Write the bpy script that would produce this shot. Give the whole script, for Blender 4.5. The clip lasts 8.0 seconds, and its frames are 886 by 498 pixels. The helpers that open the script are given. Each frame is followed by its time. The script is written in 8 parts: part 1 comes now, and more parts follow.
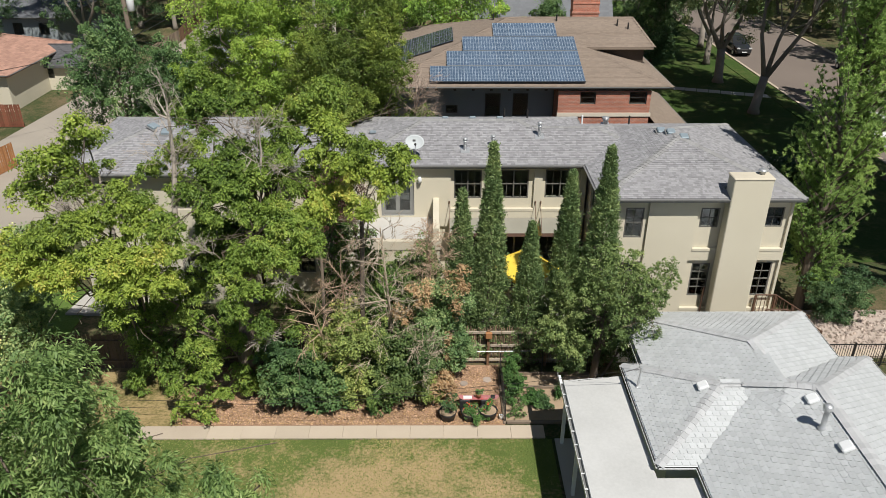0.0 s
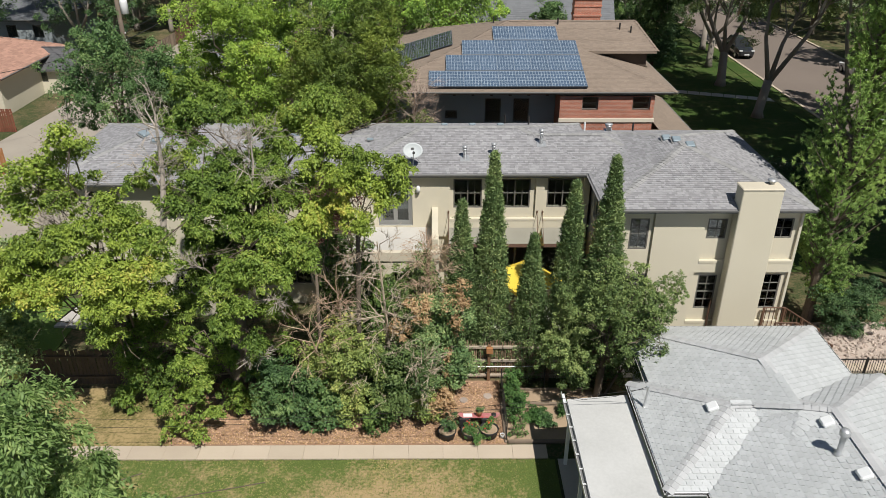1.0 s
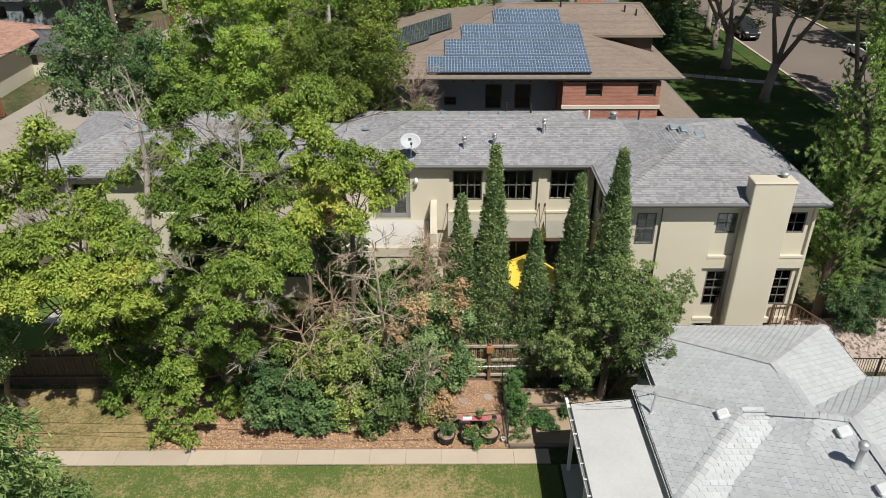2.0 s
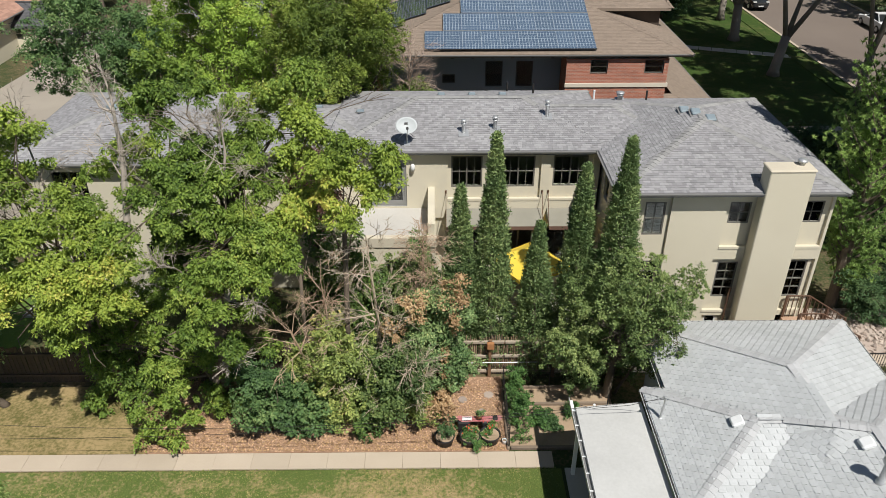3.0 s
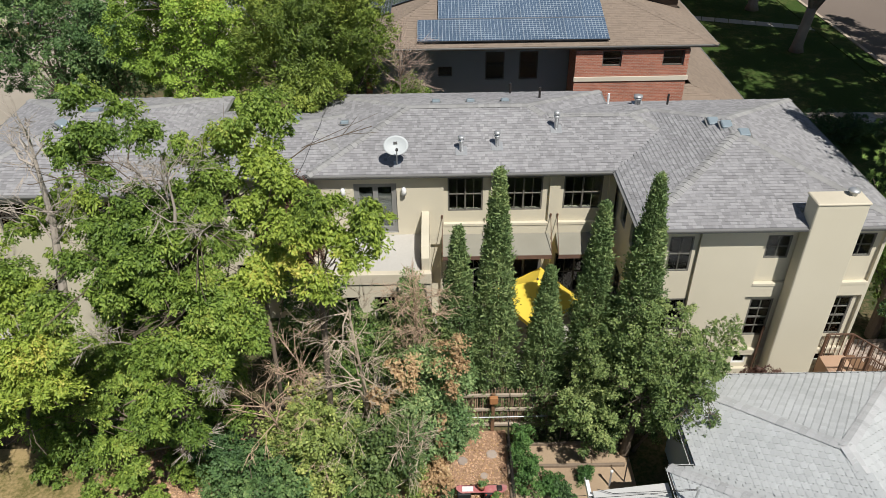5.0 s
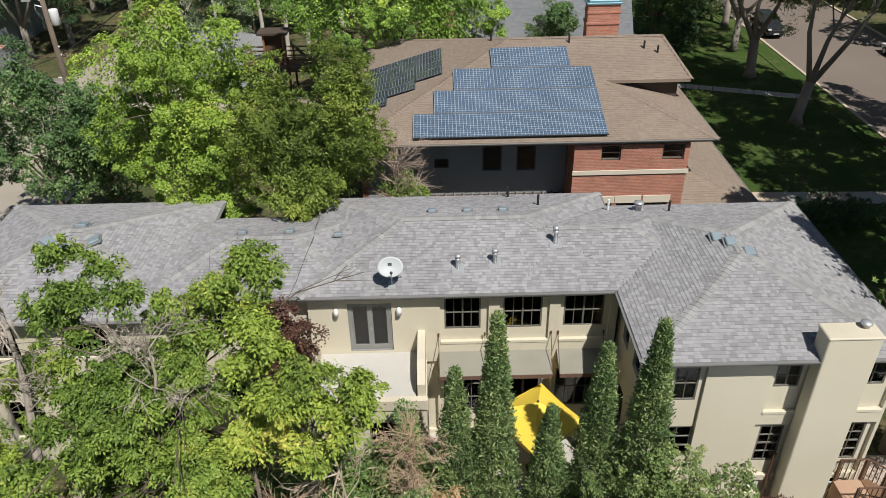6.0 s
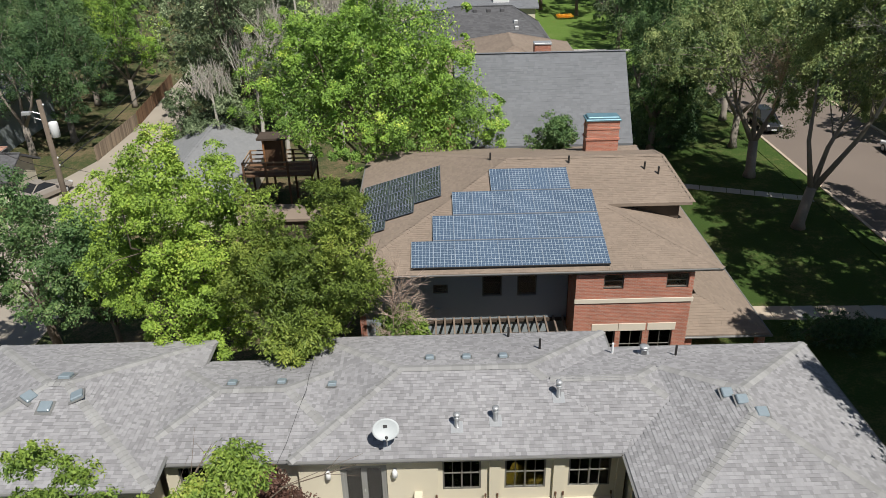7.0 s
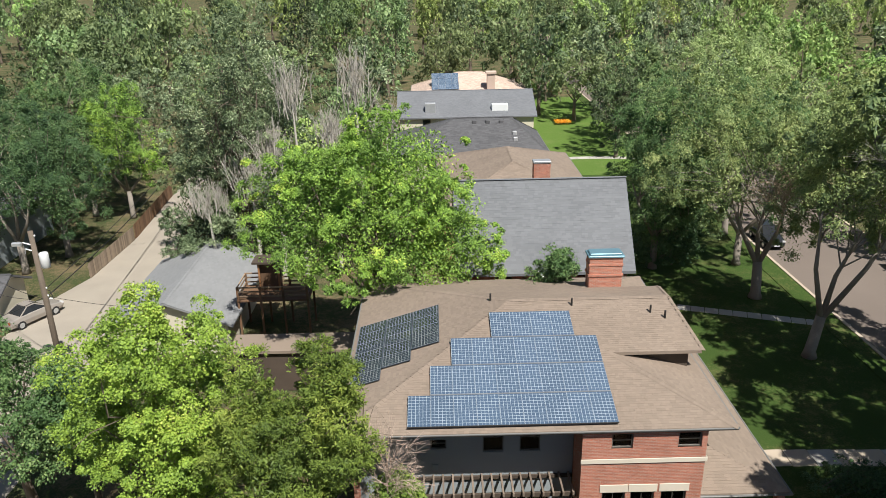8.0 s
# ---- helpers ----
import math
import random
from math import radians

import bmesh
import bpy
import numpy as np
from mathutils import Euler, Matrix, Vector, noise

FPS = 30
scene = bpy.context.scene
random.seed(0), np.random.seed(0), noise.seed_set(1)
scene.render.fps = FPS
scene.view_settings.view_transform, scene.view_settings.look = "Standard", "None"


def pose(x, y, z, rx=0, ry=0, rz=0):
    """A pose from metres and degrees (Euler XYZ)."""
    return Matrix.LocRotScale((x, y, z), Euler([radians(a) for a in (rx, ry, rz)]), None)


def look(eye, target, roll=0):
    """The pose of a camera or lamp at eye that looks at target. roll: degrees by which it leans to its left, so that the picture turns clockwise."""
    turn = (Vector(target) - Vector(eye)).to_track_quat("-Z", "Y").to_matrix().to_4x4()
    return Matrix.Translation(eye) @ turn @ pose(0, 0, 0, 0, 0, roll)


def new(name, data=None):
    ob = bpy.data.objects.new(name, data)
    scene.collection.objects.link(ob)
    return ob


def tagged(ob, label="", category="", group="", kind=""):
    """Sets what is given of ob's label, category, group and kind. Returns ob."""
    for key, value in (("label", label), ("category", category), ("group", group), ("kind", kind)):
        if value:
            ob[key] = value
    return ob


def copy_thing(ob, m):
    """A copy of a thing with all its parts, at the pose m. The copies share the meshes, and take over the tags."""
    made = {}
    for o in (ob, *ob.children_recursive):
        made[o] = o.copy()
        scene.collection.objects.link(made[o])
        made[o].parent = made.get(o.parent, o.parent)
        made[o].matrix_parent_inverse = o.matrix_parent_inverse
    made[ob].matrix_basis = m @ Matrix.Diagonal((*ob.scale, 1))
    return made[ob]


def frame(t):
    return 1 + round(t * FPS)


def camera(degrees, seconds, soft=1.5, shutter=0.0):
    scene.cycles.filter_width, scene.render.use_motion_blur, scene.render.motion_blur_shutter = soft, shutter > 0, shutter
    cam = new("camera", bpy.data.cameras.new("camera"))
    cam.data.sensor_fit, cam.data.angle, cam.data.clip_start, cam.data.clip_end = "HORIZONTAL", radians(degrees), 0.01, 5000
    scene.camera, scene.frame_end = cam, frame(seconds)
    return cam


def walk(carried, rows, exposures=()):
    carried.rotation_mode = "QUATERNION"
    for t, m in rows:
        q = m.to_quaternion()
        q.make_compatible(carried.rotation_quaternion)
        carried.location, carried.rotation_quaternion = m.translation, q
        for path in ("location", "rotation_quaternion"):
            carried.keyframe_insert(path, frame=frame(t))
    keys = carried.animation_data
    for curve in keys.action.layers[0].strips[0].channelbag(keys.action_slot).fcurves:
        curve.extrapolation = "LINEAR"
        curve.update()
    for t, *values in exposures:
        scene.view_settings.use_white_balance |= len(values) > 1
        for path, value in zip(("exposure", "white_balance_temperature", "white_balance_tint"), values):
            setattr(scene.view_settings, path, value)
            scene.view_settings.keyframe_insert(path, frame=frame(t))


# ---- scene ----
cam = camera(61.5, 8.0, soft=0.55)
PATH = [
    (0, (-0.127, -0.409, 18.396), (-0.115, 1.36, 17.464), 0.1),
    (0.5, (-0.116, 0.021, 18.388), (-0.104, 1.791, 17.456), 0.1),
    (1, (-0.117, 0.603, 18.375), (-0.103, 2.373, 17.444), 0.1),
    (1.5, (-0.078, 1.177, 18.379), (-0.064, 2.944, 17.443), 0.1),
    (1.7, (-0.074, 1.427, 18.37), (-0.06, 3.186, 17.419), 0.1),
    (3, (0.011, 3.418, 18.387), (0.025, 5.122, 17.339), -0.1),
    (3.5, (0.086, 4.297, 18.427), (0.097, 5.978, 17.343), -0.2),
    (4, (0.136, 5.327, 18.419), (0.146, 6.983, 17.298), -0.3),
    (4.2, (0.138, 5.74, 18.394), (0.15, 7.388, 17.26), -0.3),
    (5.3, (0.298, 8.478, 19.383), (0.307, 10.115, 18.234), -1.0),
    (5.5, (0.332, 8.914, 19.753), (0.342, 10.56, 18.617), -1.1),
    (6, (0.415, 10.058, 20.892), (0.427, 11.745, 19.818), -1.1),
    (6.5, (0.494, 11.126, 21.939), (0.507, 12.854, 20.932), -1.1),
    (7, (0.592, 12.304, 23.018), (0.605, 14.075, 22.091), -1.2),
    (7.5, (0.686, 13.457, 23.99), (0.701, 15.274, 23.154), -1.2),
    (8, (0.753, 14.751, 25.085), (0.771, 16.616, 24.364), -1.1),
]
walk(cam, [(t, look(eye, target, roll)) for t, eye, target, roll in PATH],
     exposures=[(0.0, 0.06), (6.5, 0.06), (7.0, 0.12), (7.5, 0.27), (8.0, 0.45)])

# ---- world, sun, exposure ----
SUN = Vector((0.30, -0.58, 1.0)).normalized()
world = bpy.data.worlds.new("sky")
scene.world = world
world.use_nodes = True
sky = world.node_tree.nodes.new("ShaderNodeTexSky")
sky.sky_type, sky.sun_disc = "NISHITA", False
sky.sun_elevation, sky.sun_rotation = math.asin(SUN.z), math.atan2(SUN.x, SUN.y)
sky.air_density, sky.dust_density = 1.0, 0.6
world.node_tree.links.new(sky.outputs[0], world.node_tree.nodes["Background"].inputs[0])
world.node_tree.nodes["Background"].inputs[1].default_value = 0.05
sun = new("sun", bpy.data.lights.new("sun", "SUN"))
sun.data.energy, sun.data.angle, sun.data.color = 5.0, radians(0.53), (1.0, 0.965, 0.90)
sun.matrix_world = look(SUN * 80, (0, 0, 0))

# ---- materials ----


def nodes_of(name):
    m = bpy.data.materials.new(name)
    m.use_nodes = True
    t = m.node_tree
    return m, t, t.nodes["Principled BSDF"], (lambda kind: t.nodes.new("ShaderNode" + kind)), t.links.new


def ramp_of(t, stops, interpolation="LINEAR"):
    r = t.nodes.new("ShaderNodeValToRGB")
    r.color_ramp.interpolation = interpolation
    while len(r.color_ramp.elements) < len(stops):
        r.color_ramp.elements.new(0.5)
    for e, (p, c) in zip(r.color_ramp.elements, stops):
        e.position, e.color = p, (*c, 1)
    return r


def surface(name, a, b, grain=30.0, patch=0.6, rough=0.85, bump=0.15, metal=0.0, pieces=0.0, wear=0.25, size=1.0, stretch=(1, 1, 1)):
    """Two colours mixed by a fine and a broad noise; pieces: how much each loose piece differs."""
    m, t, p, node, link = nodes_of(name)
    pos, mapping = node("NewGeometry"), node("Mapping")
    mapping.inputs["Scale"].default_value = stretch
    link(pos.outputs["Position"], mapping.inputs["Vector"])
    fine, broad = node("TexNoise"), node("TexNoise")
    fine.inputs["Scale"].default_value, fine.inputs["Detail"].default_value = grain, 4
    broad.inputs["Scale"].default_value, broad.inputs["Detail"].default_value = patch, 5
    for n in (fine, broad):
        link(mapping.outputs[0], n.inputs["Vector"])
    mix = node("Mix")
    mix.data_type = "RGBA"
    mix.inputs["A"].default_value, mix.inputs["B"].default_value = (*a, 1), (*b, 1)
    add = node("Math")
    add.operation = "MULTIPLY_ADD"
    add.inputs[1].default_value = 0.6
    half = node("Math")
    half.operation = "MULTIPLY_ADD"
    half.inputs[1].default_value, half.inputs[2].default_value = 2.2, -0.9
    link(fine.outputs["Fac"], add.inputs[0])
    link(broad.outputs["Fac"], half.inputs[0])
    scaled = node("Math")
    scaled.operation, scaled.inputs[1].default_value = "MULTIPLY", 0.5
    link(half.outputs[0], scaled.inputs[0])
    link(scaled.outputs[0], add.inputs[2])
    add.use_clamp = True
    link(add.outputs[0], mix.inputs["Factor"])
    last = mix.outputs["Result"]
    if pieces:
        ob = node("ObjectInfo")
        s = node("Math")
        s.operation = "ADD"
        link(pos.outputs["Random Per Island"], s.inputs[0])
        link(ob.outputs["Random"], s.inputs[1])
        fr = node("Math")
        fr.operation = "FRACT"
        link(s.outputs[0], fr.inputs[0])
        val = node("MapRange")
        val.inputs["To Min"].default_value, val.inputs["To Max"].default_value = 1 - pieces, 1 + pieces
        link(fr.outputs[0], val.inputs["Value"])
        hsv = node("HueSaturation")
        link(val.outputs[0], hsv.inputs["Value"])
        link(last, hsv.inputs["Color"])
        last = hsv.outputs[0]
    link(last, p.inputs["Base Color"])
    rr = node("MapRange")
    rr.inputs["To Min"].default_value, rr.inputs["To Max"].default_value = max(0.02, rough - wear * 0.4), min(1, rough + wear * 0.4)
    link(broad.outputs["Fac"], rr.inputs["Value"])
    link(rr.outputs[0], p.inputs["Roughness"])
    p.inputs["Metallic"].default_value = metal
    p.inputs["Specular IOR Level"].default_value = 0.35
    if bump:
        bp = node("Bump")
        bp.inputs["Strength"].default_value, bp.inputs["Distance"].default_value = bump, 0.02 * size
        link(fine.outputs["Fac"], bp.inputs["Height"])
        link(bp.outputs[0], p.inputs["Normal"])
    return m


def leaf_material(name, stops, translucent=0.16, patch=0.35, gain=1.55, vary=0.0):
    """Leaves: each takes its own colour from the ramp, shifted by a broad noise; thin, so light comes through."""
    m, t, p, node, link = nodes_of(name)
    pos, broad, mid = node("NewGeometry"), node("TexNoise"), node("TexNoise")
    for n, scale, detail in ((broad, patch, 3), (mid, patch * 5.0, 2)):
        n.inputs["Scale"].default_value, n.inputs["Detail"].default_value = scale, detail
        link(pos.outputs["Position"], n.inputs["Vector"])
    b = None
    for out, weight in ((broad.outputs["Fac"], 1.7), (mid.outputs["Fac"], 0.9), (pos.outputs["Random Per Island"], 0.55)):
        a = node("Math")
        a.operation, a.inputs[1].default_value, a.inputs[2].default_value = "MULTIPLY_ADD", weight, 0.46 - weight / 2 if b is None else 0.0
        link(out, a.inputs[0])
        if b is not None:
            shift = node("Math")
            shift.operation, shift.inputs[1].default_value = "SUBTRACT", weight / 2
            link(b.outputs[0], shift.inputs[0])
            link(shift.outputs[0], a.inputs[2])
        b = a
    b.use_clamp = True
    ramp = ramp_of(t, [(q, tuple(min(0.8, v * gain) for v in c)) for q, c in stops])
    link(b.outputs[0], ramp.inputs[0])
    colour = ramp.outputs[0]
    if vary:
        ob, val, hue, tint = node("ObjectInfo"), node("MapRange"), node("MapRange"), node("HueSaturation")
        twist, part_ = node("Math"), node("Math")
        twist.operation, twist.inputs[1].default_value, part_.operation = "MULTIPLY", 7.3, "FRACT"
        link(ob.outputs["Random"], twist.inputs[0])
        link(twist.outputs[0], part_.inputs[0])
        val.inputs["To Min"].default_value, val.inputs["To Max"].default_value = 1 - vary, 1 + vary
        hue.inputs["To Min"].default_value, hue.inputs["To Max"].default_value = 0.475, 0.515
        link(ob.outputs["Random"], val.inputs["Value"])
        link(part_.outputs[0], hue.inputs["Value"])
        link(val.outputs[0], tint.inputs["Value"])
        link(hue.outputs[0], tint.inputs["Hue"])
        link(colour, tint.inputs["Color"])
        colour = tint.outputs[0]
    link(colour, p.inputs["Base Color"])
    p.inputs["Roughness"].default_value, p.inputs["Specular IOR Level"].default_value = 0.55, 0.3
    tr, mx = node("BsdfTranslucent"), node("MixShader")
    warm = node("HueSaturation")
    warm.inputs["Value"].default_value, warm.inputs["Saturation"].default_value = 1.35, 1.0
    link(colour, warm.inputs["Color"])
    link(warm.outputs[0], tr.inputs["Color"])
    mx.inputs[0].default_value = translucent
    link(p.outputs[0], mx.inputs[1])
    link(tr.outputs[0], mx.inputs[2])
    link(mx.outputs[0], t.nodes["Material Output"].inputs["Surface"])
    return m


def glass_material():
    m, t, p, node, link = nodes_of("window_glass")
    p.inputs["Base Color"].default_value = (0.02, 0.025, 0.03, 1)
    gl, tr, mx, fr = node("BsdfGlossy"), node("BsdfTransparent"), node("MixShader"), node("Fresnel")
    gl.inputs["Roughness"].default_value = 0.02
    tr.inputs["Color"].default_value = (0.75, 0.8, 0.8, 1)
    fr.inputs["IOR"].default_value = 1.75
    noise_ = node("TexNoise")
    noise_.inputs["Scale"].default_value = 1.3
    bp = node("Bump")
    bp.inputs["Strength"].default_value, bp.inputs["Distance"].default_value = 0.04, 0.05
    link(noise_.outputs[0], bp.inputs["Height"])
    link(bp.outputs[0], gl.inputs["Normal"])
    link(fr.outputs[0], mx.inputs[0])
    link(tr.outputs[0], mx.inputs[1])
    link(gl.outputs[0], mx.inputs[2])
    link(mx.outputs[0], t.nodes["Material Output"].inputs["Surface"])
    return m


def brick_material(name, c1, c2, mortar):
    m, t, p, node, link = nodes_of(name)
    pos, sep, comb = node("NewGeometry"), node("SeparateXYZ"), node("CombineXYZ")
    link(pos.outputs["Position"], sep.inputs[0])
    s = node("Math")
    s.operation = "ADD"
    link(sep.outputs[0], s.inputs[0])
    link(sep.outputs[1], s.inputs[1])
    link(s.outputs[0], comb.inputs[0])
    link(sep.outputs[2], comb.inputs[1])
    br = node("TexBrick")
    br.inputs["Color1"].default_value, br.inputs["Color2"].default_value, br.inputs["Mortar"].default_value = (*c1, 1), (*c2, 1), (*mortar, 1)
    br.inputs["Scale"].default_value, br.inputs["Brick Width"].default_value, br.inputs["Row Height"].default_value = 1.0, 0.21, 0.075
    br.inputs["Mortar Size"].default_value, br.inputs["Mortar Smooth"].default_value = 0.006, 0.2
    link(comb.outputs[0], br.inputs["Vector"])
    n = node("TexNoise")
    n.inputs["Scale"].default_value, n.inputs["Detail"].default_value = 1.2, 5
    link(pos.outputs["Position"], n.inputs["Vector"])
    val = node("MapRange")
    val.inputs["To Min"].default_value, val.inputs["To Max"].default_value = 0.75, 1.25
    link(n.outputs["Fac"], val.inputs["Value"])
    hsv = node("HueSaturation")
    link(val.outputs[0], hsv.inputs["Value"])
    link(br.outputs["Color"], hsv.inputs["Color"])
    link(hsv.outputs[0], p.inputs["Base Color"])
    p.inputs["Roughness"].default_value = 0.9
    bp = node("Bump")
    bp.inputs["Strength"].default_value, bp.inputs["Distance"].default_value, bp.invert = 0.5, 0.008, True
    link(br.outputs["Fac"], bp.inputs["Height"])
    link(bp.outputs[0], p.inputs["Normal"])
    return m


def cell_material(name, cell, line, step=0.157, gloss=0.12, gap=0.09):
    """Solar cells: a grid of dark blue squares with pale joints, along the mesh's own u and v."""
    m, t, p, node, link = nodes_of(name)
    uv, sep = node("UVMap"), node("SeparateXYZ")
    link(uv.outputs[0], sep.inputs[0])
    marks = []
    for k in (0, 1):
        d, fr, c = node("Math"), node("Math"), node("Math")
        d.operation, d.inputs[1].default_value = "DIVIDE", step
        fr.operation = "FRACT"
        c.operation, c.inputs[1].default_value = "LESS_THAN", gap
        link(sep.outputs[k], d.inputs[0])
        link(d.outputs[0], fr.inputs[0])
        link(fr.outputs[0], c.inputs[0])
        marks.append(c)
    mx = node("Math")
    mx.operation = "MAXIMUM"
    link(marks[0].outputs[0], mx.inputs[0])
    link(marks[1].outputs[0], mx.inputs[1])
    ob, val, hsv = node("ObjectInfo"), node("MapRange"), node("HueSaturation")
    val.inputs["To Min"].default_value, val.inputs["To Max"].default_value = 0.92, 1.1
    link(ob.outputs["Random"], val.inputs["Value"])
    link(val.outputs[0], hsv.inputs["Value"])
    hsv.inputs["Color"].default_value = (*cell, 1)
    mix = node("Mix")
    mix.data_type = "RGBA"
    mix.inputs["B"].default_value = (*line, 1)
    link(hsv.outputs[0], mix.inputs["A"])
    link(mx.outputs[0], mix.inputs["Factor"])
    link(mix.outputs["Result"], p.inputs["Base Color"])
    p.inputs["Roughness"].default_value = gloss
    return m


STUCCO = surface("cream_stucco", (0.63, 0.58, 0.46), (0.56, 0.51, 0.395), 60, 0.35, 0.92, 0.25)
STUCCO_TOP = surface("weathered_stucco_cap", (0.64, 0.58, 0.46), (0.46, 0.41, 0.32), 30, 0.9, 0.92, 0.2)
SHINGLE = surface("grey_asphalt_shingle", (0.335, 0.33, 0.338), (0.215, 0.212, 0.22), 90, 0.25, 0.93, 0.4, pieces=0.2)
SHINGLE_CAP = surface("pale_shingle_cap", (0.32, 0.318, 0.312), (0.25, 0.247, 0.244), 70, 0.5, 0.93, 0.3, pieces=0.15)
SHINGLE_WHITE = surface("pale_interlocking_shingle", (0.52, 0.535, 0.54), (0.40, 0.415, 0.42), 60, 0.4, 0.9, 0.3, pieces=0.07)
SHINGLE_BROWN = surface("brown_asphalt_shingle", (0.275, 0.218, 0.172), (0.20, 0.158, 0.125), 80, 0.3, 0.93, 0.3, pieces=0.08)
SHINGLE_SLATE = surface("slate_grey_shingle", (0.182, 0.19, 0.203), (0.14, 0.146, 0.157), 60, 0.3, 0.93, 0.3, pieces=0.08)
SHINGLE_GARAGE = surface("worn_garage_shingle", (0.26, 0.265, 0.27), (0.20, 0.205, 0.21), 60, 0.3, 0.93, 0.3, pieces=0.05)
SHINGLE_DARK = surface("charcoal_shingle", (0.115, 0.115, 0.12), (0.075, 0.075, 0.08), 60, 0.3, 0.93, 0.3, pieces=0.15)
TILE_PINK = surface("pink_clay_tile", (0.58, 0.45, 0.37), (0.46, 0.34, 0.275), 20, 0.5, 0.85, 0.2, pieces=0.15)
TILE_RED = surface("red_clay_tile", (0.44, 0.26, 0.195), (0.33, 0.19, 0.145), 20, 0.5, 0.85, 0.2, pieces=0.15)
SHINGLE_WHITE_CAP = surface("grey_white_cap", (0.47, 0.475, 0.48), (0.38, 0.385, 0.39), 40, 0.8, 0.9, 0.3, pieces=0.1)
GUTTER = surface("weathered_grey_gutter", (0.20, 0.20, 0.195), (0.14, 0.14, 0.135), 20, 1.0, 0.5, 0.1)
WHITE_PAINT = surface("white_paint", (0.78, 0.79, 0.79), (0.66, 0.67, 0.67), 20, 0.7, 0.6, 0.08)
PALE_SIDING = surface("pale_blue_siding", (0.55, 0.60, 0.62), (0.46, 0.50, 0.52), 20, 0.6, 0.7, 0.1)
FLAT_ROOF = surface("white_roll_roofing", (0.56, 0.56, 0.545), (0.40, 0.40, 0.385), 12, 0.8, 0.8, 0.12)
FRAME = surface("bronze_window_frame", (0.15, 0.142, 0.125), (0.11, 0.104, 0.092), 30, 1.0, 0.5, 0.05)
FRAME_GREY = surface("grey_door_frame", (0.27, 0.27, 0.26), (0.21, 0.21, 0.20), 30, 1.0, 0.5, 0.05)
GLASS = glass_material()
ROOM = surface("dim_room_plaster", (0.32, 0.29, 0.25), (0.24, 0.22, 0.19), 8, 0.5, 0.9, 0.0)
GALV = surface("galvanised_metal", (0.58, 0.59, 0.60), (0.42, 0.43, 0.44), 20, 1.5, 0.42, 0.05, metal=0.55)
DARK_METAL = surface("dark_metal", (0.045, 0.043, 0.042), (0.03, 0.028, 0.027), 30, 1.0, 0.5, 0.05, metal=0.3)
RUSTY = surface("rust_brown_metal", (0.14, 0.075, 0.045), (0.085, 0.05, 0.035), 25, 1.5, 0.7, 0.1)
CONCRETE = surface("sunlit_concrete", (0.52, 0.44, 0.345), (0.40, 0.33, 0.255), 25, 0.7, 0.92, 0.2, pieces=0.05)
ALLEY = surface("worn_alley_concrete", (0.38, 0.335, 0.275), (0.27, 0.24, 0.20), 18, 0.35, 0.92, 0.2)
CONCRETE_GREY = surface("pale_grey_concrete", (0.50, 0.475, 0.435), (0.36, 0.34, 0.31), 18, 0.4, 0.92, 0.2, pieces=0.06)
DECK_FLOOR = surface("pale_deck_coating", (0.52, 0.50, 0.465), (0.42, 0.405, 0.375), 10, 0.9, 0.75, 0.1)
ASPHALT = surface("worn_asphalt", (0.20, 0.163, 0.138), (0.145, 0.117, 0.10), 30, 0.12, 0.9, 0.2)
AWNING = surface("olive_grey_canvas", (0.27, 0.26, 0.215), (0.21, 0.20, 0.165), 40, 1.2, 0.85, 0.1)
AWNING_TRIM = surface("brown_red_valance", (0.16, 0.095, 0.075), (0.11, 0.065, 0.05), 40, 1.2, 0.85, 0.1)
YELLOW = surface("yellow_canvas", (0.90, 0.68, 0.09), (0.84, 0.60, 0.07), 40, 1.0, 0.7, 0.1)
BRICK_RED = brick_material("red_brick", (0.47, 0.185, 0.12), (0.35, 0.13, 0.085), (0.46, 0.39, 0.33))
SANDSTONE = surface("reddish_sandstone", (0.46, 0.31, 0.215), (0.36, 0.23, 0.155), 18, 0.8, 0.92, 0.2)
LIMESTONE = surface("cream_limestone", (0.68, 0.62, 0.52), (0.56, 0.50, 0.41), 30, 1.0, 0.9, 0.15)
GREY_STUCCO = surface("slate_painted_wall", (0.30, 0.335, 0.35), (0.25, 0.28, 0.295), 30, 0.5, 0.85, 0.15)
DARK_WOOD = surface("dark_stained_timber", (0.10, 0.075, 0.058), (0.06, 0.045, 0.035), 20, 1.0, 0.8, 0.2, pieces=0.15)
WOOD_GREY = surface("weathered_fence_wood", (0.30, 0.235, 0.175), (0.19, 0.145, 0.105), 24, 1.5, 0.9, 0.25, pieces=0.3, stretch=(1, 1, 0.2))
WOOD_PALE = surface("pale_weathered_rail", (0.46, 0.39, 0.31), (0.32, 0.26, 0.20), 24, 1.5, 0.9, 0.2, pieces=0.15)
WOOD_BROWN = surface("brown_fence_wood", (0.20, 0.115, 0.065), (0.12, 0.07, 0.042), 24, 1.5, 0.88, 0.25, pieces=0.3, stretch=(1, 1, 0.2))
WOOD_POLE = surface("sunbleached_pole_wood", (0.34, 0.245, 0.165), (0.19, 0.13, 0.085), 24, 1.5, 0.9, 0.25, pieces=0.35, stretch=(1, 1, 0.2))
WOOD_RAFTER = surface("worn_rafter_timber", (0.24, 0.19, 0.15), (0.15, 0.115, 0.09), 20, 1.0, 0.8, 0.2, pieces=0.2)
